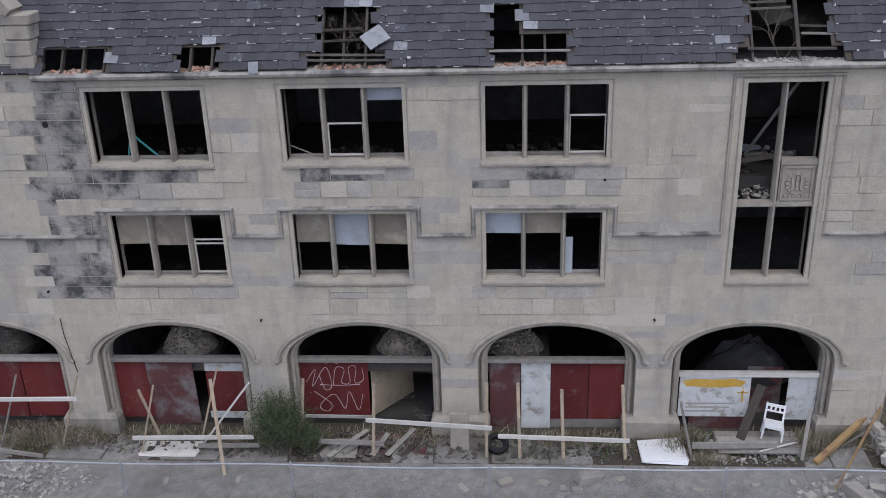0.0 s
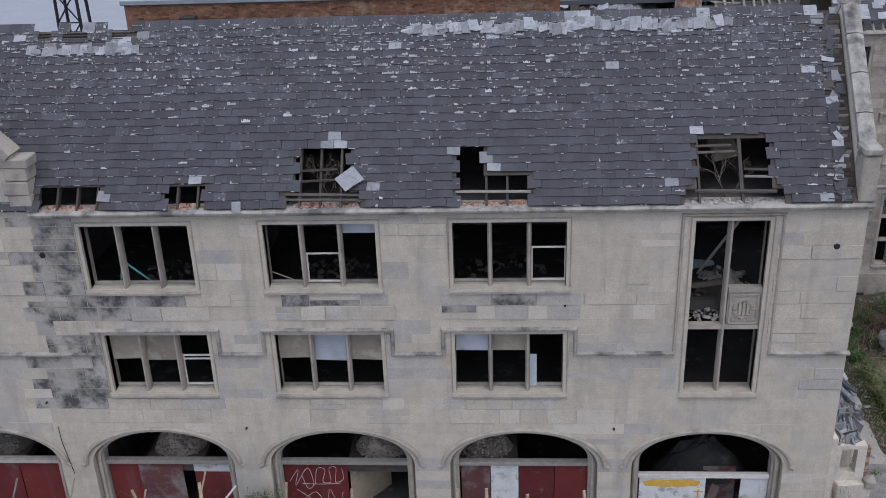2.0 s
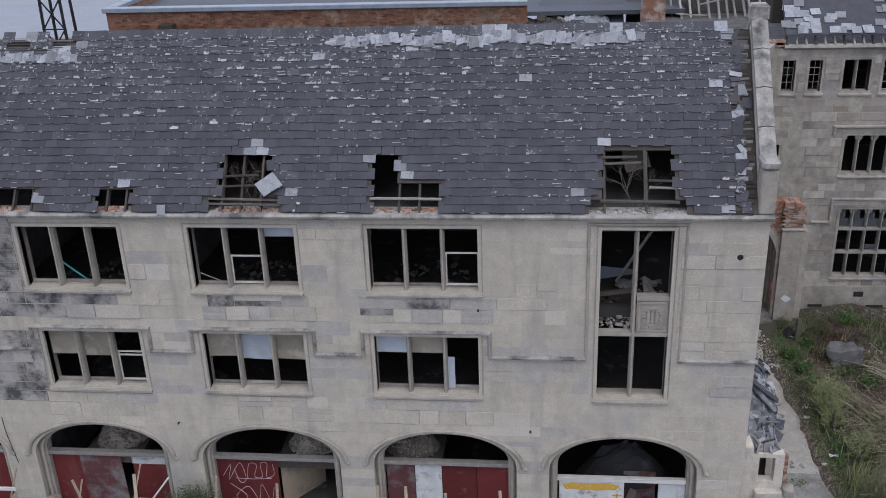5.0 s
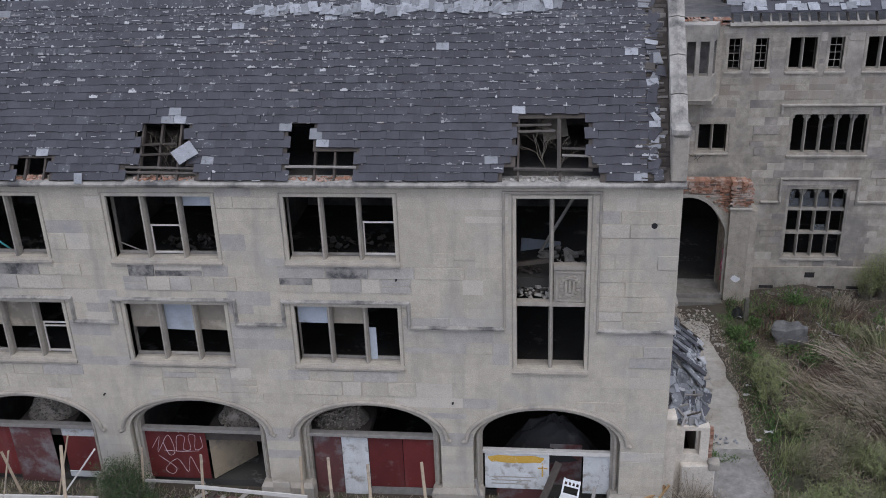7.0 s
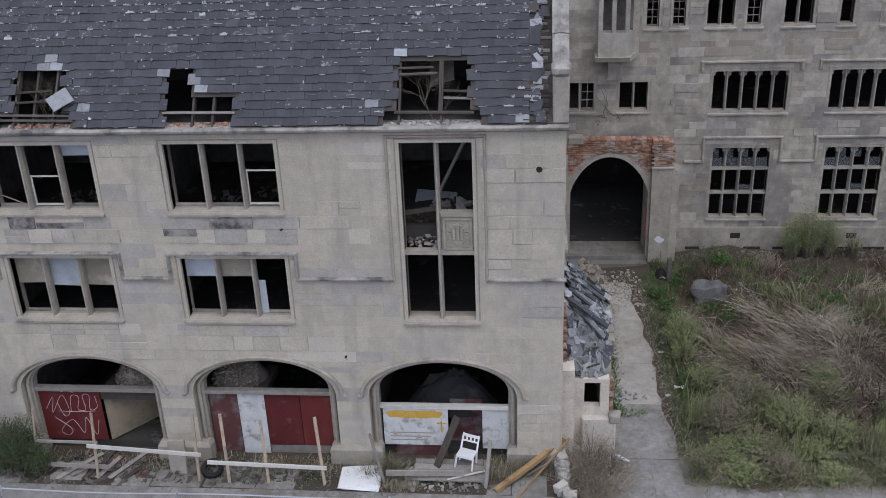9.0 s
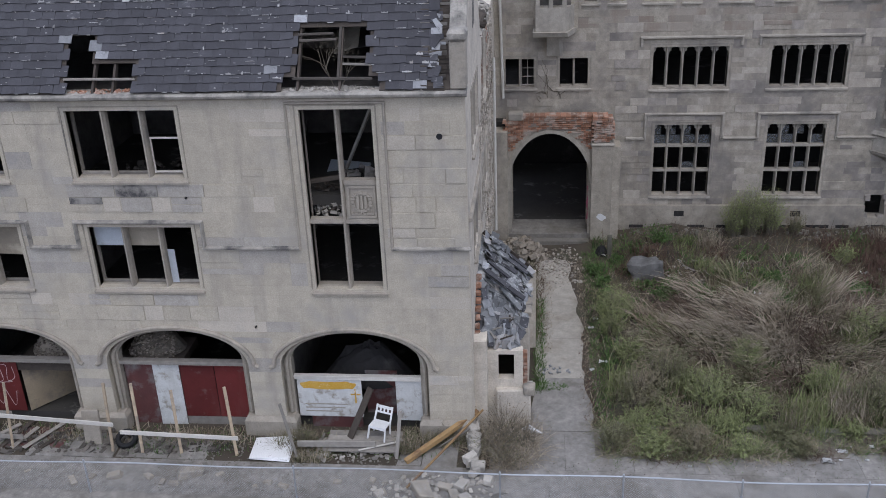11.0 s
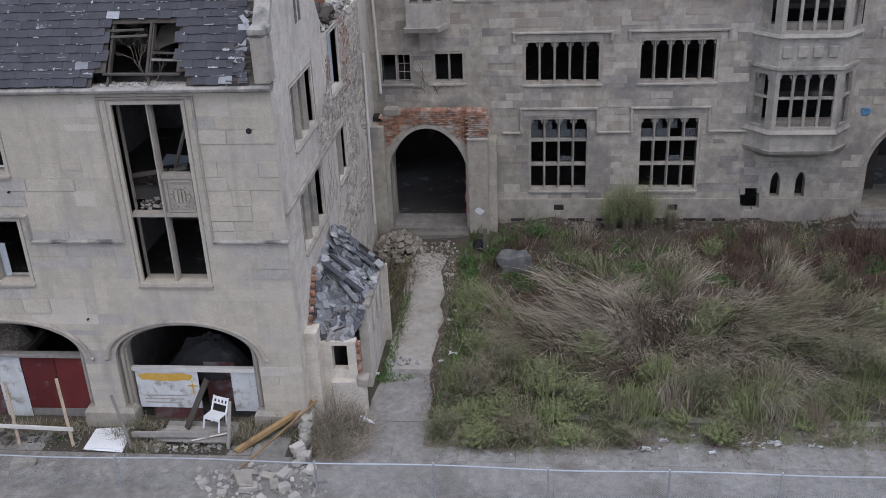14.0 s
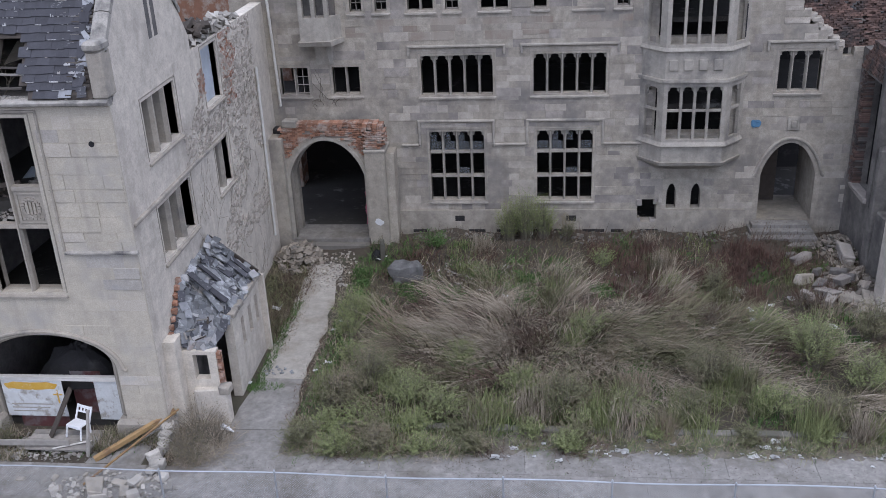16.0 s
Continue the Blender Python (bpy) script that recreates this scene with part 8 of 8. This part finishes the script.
part("chimney_stub", boxes((9.9, 10.9, 20.8, 22.0, -0.2, 13.4)), BRICK, rear_shed)
frame_roof = thing("roof_skeleton", "bare grey rafters of a burnt-out roof", "roof frame")
for k in range(14):
    x = 10.6 + 0.42 * k
    part("rafter", bar_between((x, 20.4, 10.6), (x + rnd.uniform(-0.1, 0.1), 24.5, 14.2 - rnd.uniform(0, 1.5)), 0.1, 0.16), TIMBER, frame_roof)
for k in range(12):
    x = 10.4 + rnd.uniform(0, 4)
    s = rnd.uniform(0.1, 0.9)
    part("batten", bar_between((x, 20.4 + 4 * s, 10.8 + 3.5 * s), (x + rnd.uniform(0.8, 2.2), 20.4 + 4 * s + rnd.uniform(-0.5, 0.5), 10.8 + 3.5 * s + rnd.uniform(-0.4, 0.4)), 0.08, 0.05), TIMBER, frame_roof)
# dark backing and floor, added to fill the view between the bare rafters
part("dark_below", boxes((9.5, 17, 25.0, 25.3, -0.2, 15)), DARKPLASTER, frame_roof)
part("dark_floor", boxes((9.5, 17, 20.2, 25.0, 9.8, 10.0)), DARKPLASTER, frame_roof)
part("dormer", boxes((15.6, 17.6, 20.6, 22.0, 11.8, 14.6)), DARKWOOD, frame_roof)
part("dormer_frame", wall_mesh(16.0, 17.2, 12.6, 14.2, 0.1, [(16.12, 17.08, 12.7, 14.1)], [], south(20.5)), PALEWOOD, frame_roof)
mast = thing("lattice_mast", "black steel lattice mast behind the ruin", "mast")
for dx in (-0.5, 0.5):
    for dy in (-0.5, 0.5):
        part("leg", bar_between((-19.0 + dx * 1.5, 22.5 + dy * 1.5, 0), (-19.0 + dx * 0.7, 22.5 + dy * 0.7, 24), 0.12, 0.12), IRON, mast)
for k in range(16):
    z = 1.5 * k
    w = 0.75 - 0.4 * z / 24
    for s in (-1, 1):
        part("brace", bar_between((-19.0 - w * s, 22.5 - w, z), (-19.0 + w * s, 22.5 - w, z + 1.5), 0.06, 0.06), IRON, mast)
    part("strut", bar_between((-19.0 - w, 22.5 - w, z), (-19.0 + w, 22.5 - w, z), 0.06, 0.06), IRON, mast)
solid("street_road", boxes((-260, 60, 82, 130, -0.05, 0.03)), ROADGREY, "pale grey street surface in the distance", "road", kind="structure")
solid("street_pavement", boxes((-260, -17, 66, 81.9, -0.05, 0.10)), CONCRETE, "pale concrete pavement beside the street", "pavement", kind="structure")
shrub("sapling", -23.5, 40, 9.0, 1.6, 30, 0.35, SPRING, VINE, "tall thin tree in pale green leaf behind the ruin", 611, per=30, up=0.4)

# ---- pavement, path and facing stones ----
r8 = random.Random(8)
pave = thing("pavement", "cracked stained concrete slabs before the ruin", "pavement", kind="structure")
for j, (y0, y1) in enumerate(((-8.0, -5.6), (-5.6, -3.5), (-3.5, -1.45))):
    x = -18.0 - j * 0.7
    while x < 38:
        w = r8.uniform(1.9, 3.2)
        part("slab", soft_box(x + 0.002, x + w - 0.002, y0 + 0.002, y1 - 0.002, -0.1, 0.02 + r8.uniform(-0.003, 0.003), 0.003, None, 0.002), CONCRETE, pave)
        x += w
x = 11.9
while x < 37:
    w = r8.uniform(1.6, 2.6)
    part("slab", soft_box(x + 0.003, x + w - 0.003, -1.445, 0.45, -0.1, 0.02 + r8.uniform(-0.003, 0.003), 0.003, None, 0.004), CONCRETE, pave)
    x += w
x = -18.0
while x < 10.6:
    w = r8.uniform(0.7, 1.9)
    if r8.random() < 0.75:
        part("slab", soft_box(x + 0.02, x + w - 0.02, -1.43, r8.uniform(-0.7, -0.15), -0.1, 0.015 + r8.uniform(-0.01, 0.02), 0.02, None, 0.05), CONCRETE, pave)
    x += w
path = thing("path", "pale worn concrete path edged with weeds", "path", kind="structure")
def path_edge(y, side):
    n = 0.22 * noise.noise((y * 0.8, side, 7.0)) + 0.1 * noise.noise((y * 3.0, side, 9.0))
    n -= 0.22 + 0.05 * max(0, y - 8.5)
    return (13.45 - 0.25 * max(0, 1 - y / 3) + n) if side == 0 else (15.05 - 0.3 * max(0, (y - 8) / 5) + 0.3 * max(0, 1 - y / 3) + n)
y = 0.47
while y < 10.5:
    d = r8.uniform(2.2, 3.4)
    b = bmesh.new()
    rows_ = []
    for k in range(9):
        yy = y + 0.004 + (d - 0.008) * k / 8
        z = 0.03 + ground_height(14.2, yy)
        rows_.append([b.verts.new((path_edge(yy, 0), yy, z)), b.verts.new((path_edge(yy, 1), yy, z)), b.verts.new((path_edge(yy, 1) + 0.03, yy, -0.1)), b.verts.new((path_edge(yy, 0) - 0.03, yy, -0.1))])
    for A, B in zip(rows_, rows_[1:]):
        for k in range(4):
            b.faces.new((A[k], A[(k + 1) % 4], B[(k + 1) % 4], B[k]))
    b.faces.new(rows_[0][::-1])
    b.faces.new(rows_[-1])
    bmesh.ops.recalc_face_normals(b, faces=b.faces)
    part("slab", b, PATHCON if y > 2.5 else CONCRETE, path)
    y += d
heap("path_soil", 14.1, 11.9, 0.1, 0.9, 1.6, 0.03, 500, 0.09, PLASTER, "brown crumbled brick and soil at the end of the path", seed=94, base=ground_height)
heap("path_grit", 14.2, 11.8, 0.1, 1.0, 2.0, 0.05, 120, 0.13, RUBBLE, "grit and brick chips on the end of the path", seed=95, base=ground_height)
weeds("path_weeds", 1300, field(14.7, 15.6, 0.9, 6.5), (0.05, 0.2), (0.3, 1.3), (0.015, 0.035), 523, REDBROWN, "dead leaves and weeds over the path edge", droop=0.4)
heap("path_chips", 13.8, 3.9, 0.05, 0.6, 0.3, 0.03, 30, 0.1, PALESLATE, "slate chips in a crack of the path", seed=96)

lay_stones(south_blocks, south(0), STONE, south_wall, lambda u, v: u > 4.2 or v > 8.2, 5, tone=south_tone, open_joint=south_open_joint)
NHOLES = [(a - 0.14, b + 0.14, c - 0.17, d + 0.12) for a, b, c, d in north_open[:13]] + [(27.5, 30.6, 3.3, 12), (32.2, 34.3, 6.4, 8.4), (26.95, 27.95, -1, 2.0), (28.1, 29.8, 1.4, 2.75), (31.9, 34.6, -1, 4.7), (11.0, 16.4, -1, 5.9), (13.0, 14.8, 9, 12)] + FALLEN
lay_stones(ashlar(11.9, 36.0, 1.46, 11.95, NHOLES, lambda v: [], 13, (0.24, 0.42), (0.4, 1.1)), south(NY), GREYSTONE, north, lambda u, v: 16.3 < u < 27 and v < 9.5, 15, tone=north_tone, open_joint=lambda u0, u1, v0, v1: noise.noise((u0 * 0.7, v0 * 0.8, 6.0)) > 0.18)
EHOLES = [(a - 0.14, b + 0.14, c - 0.17, d + 0.12) for a, b, c, d in side_open] + [(0.4, 5.8, -1, 4.6)]
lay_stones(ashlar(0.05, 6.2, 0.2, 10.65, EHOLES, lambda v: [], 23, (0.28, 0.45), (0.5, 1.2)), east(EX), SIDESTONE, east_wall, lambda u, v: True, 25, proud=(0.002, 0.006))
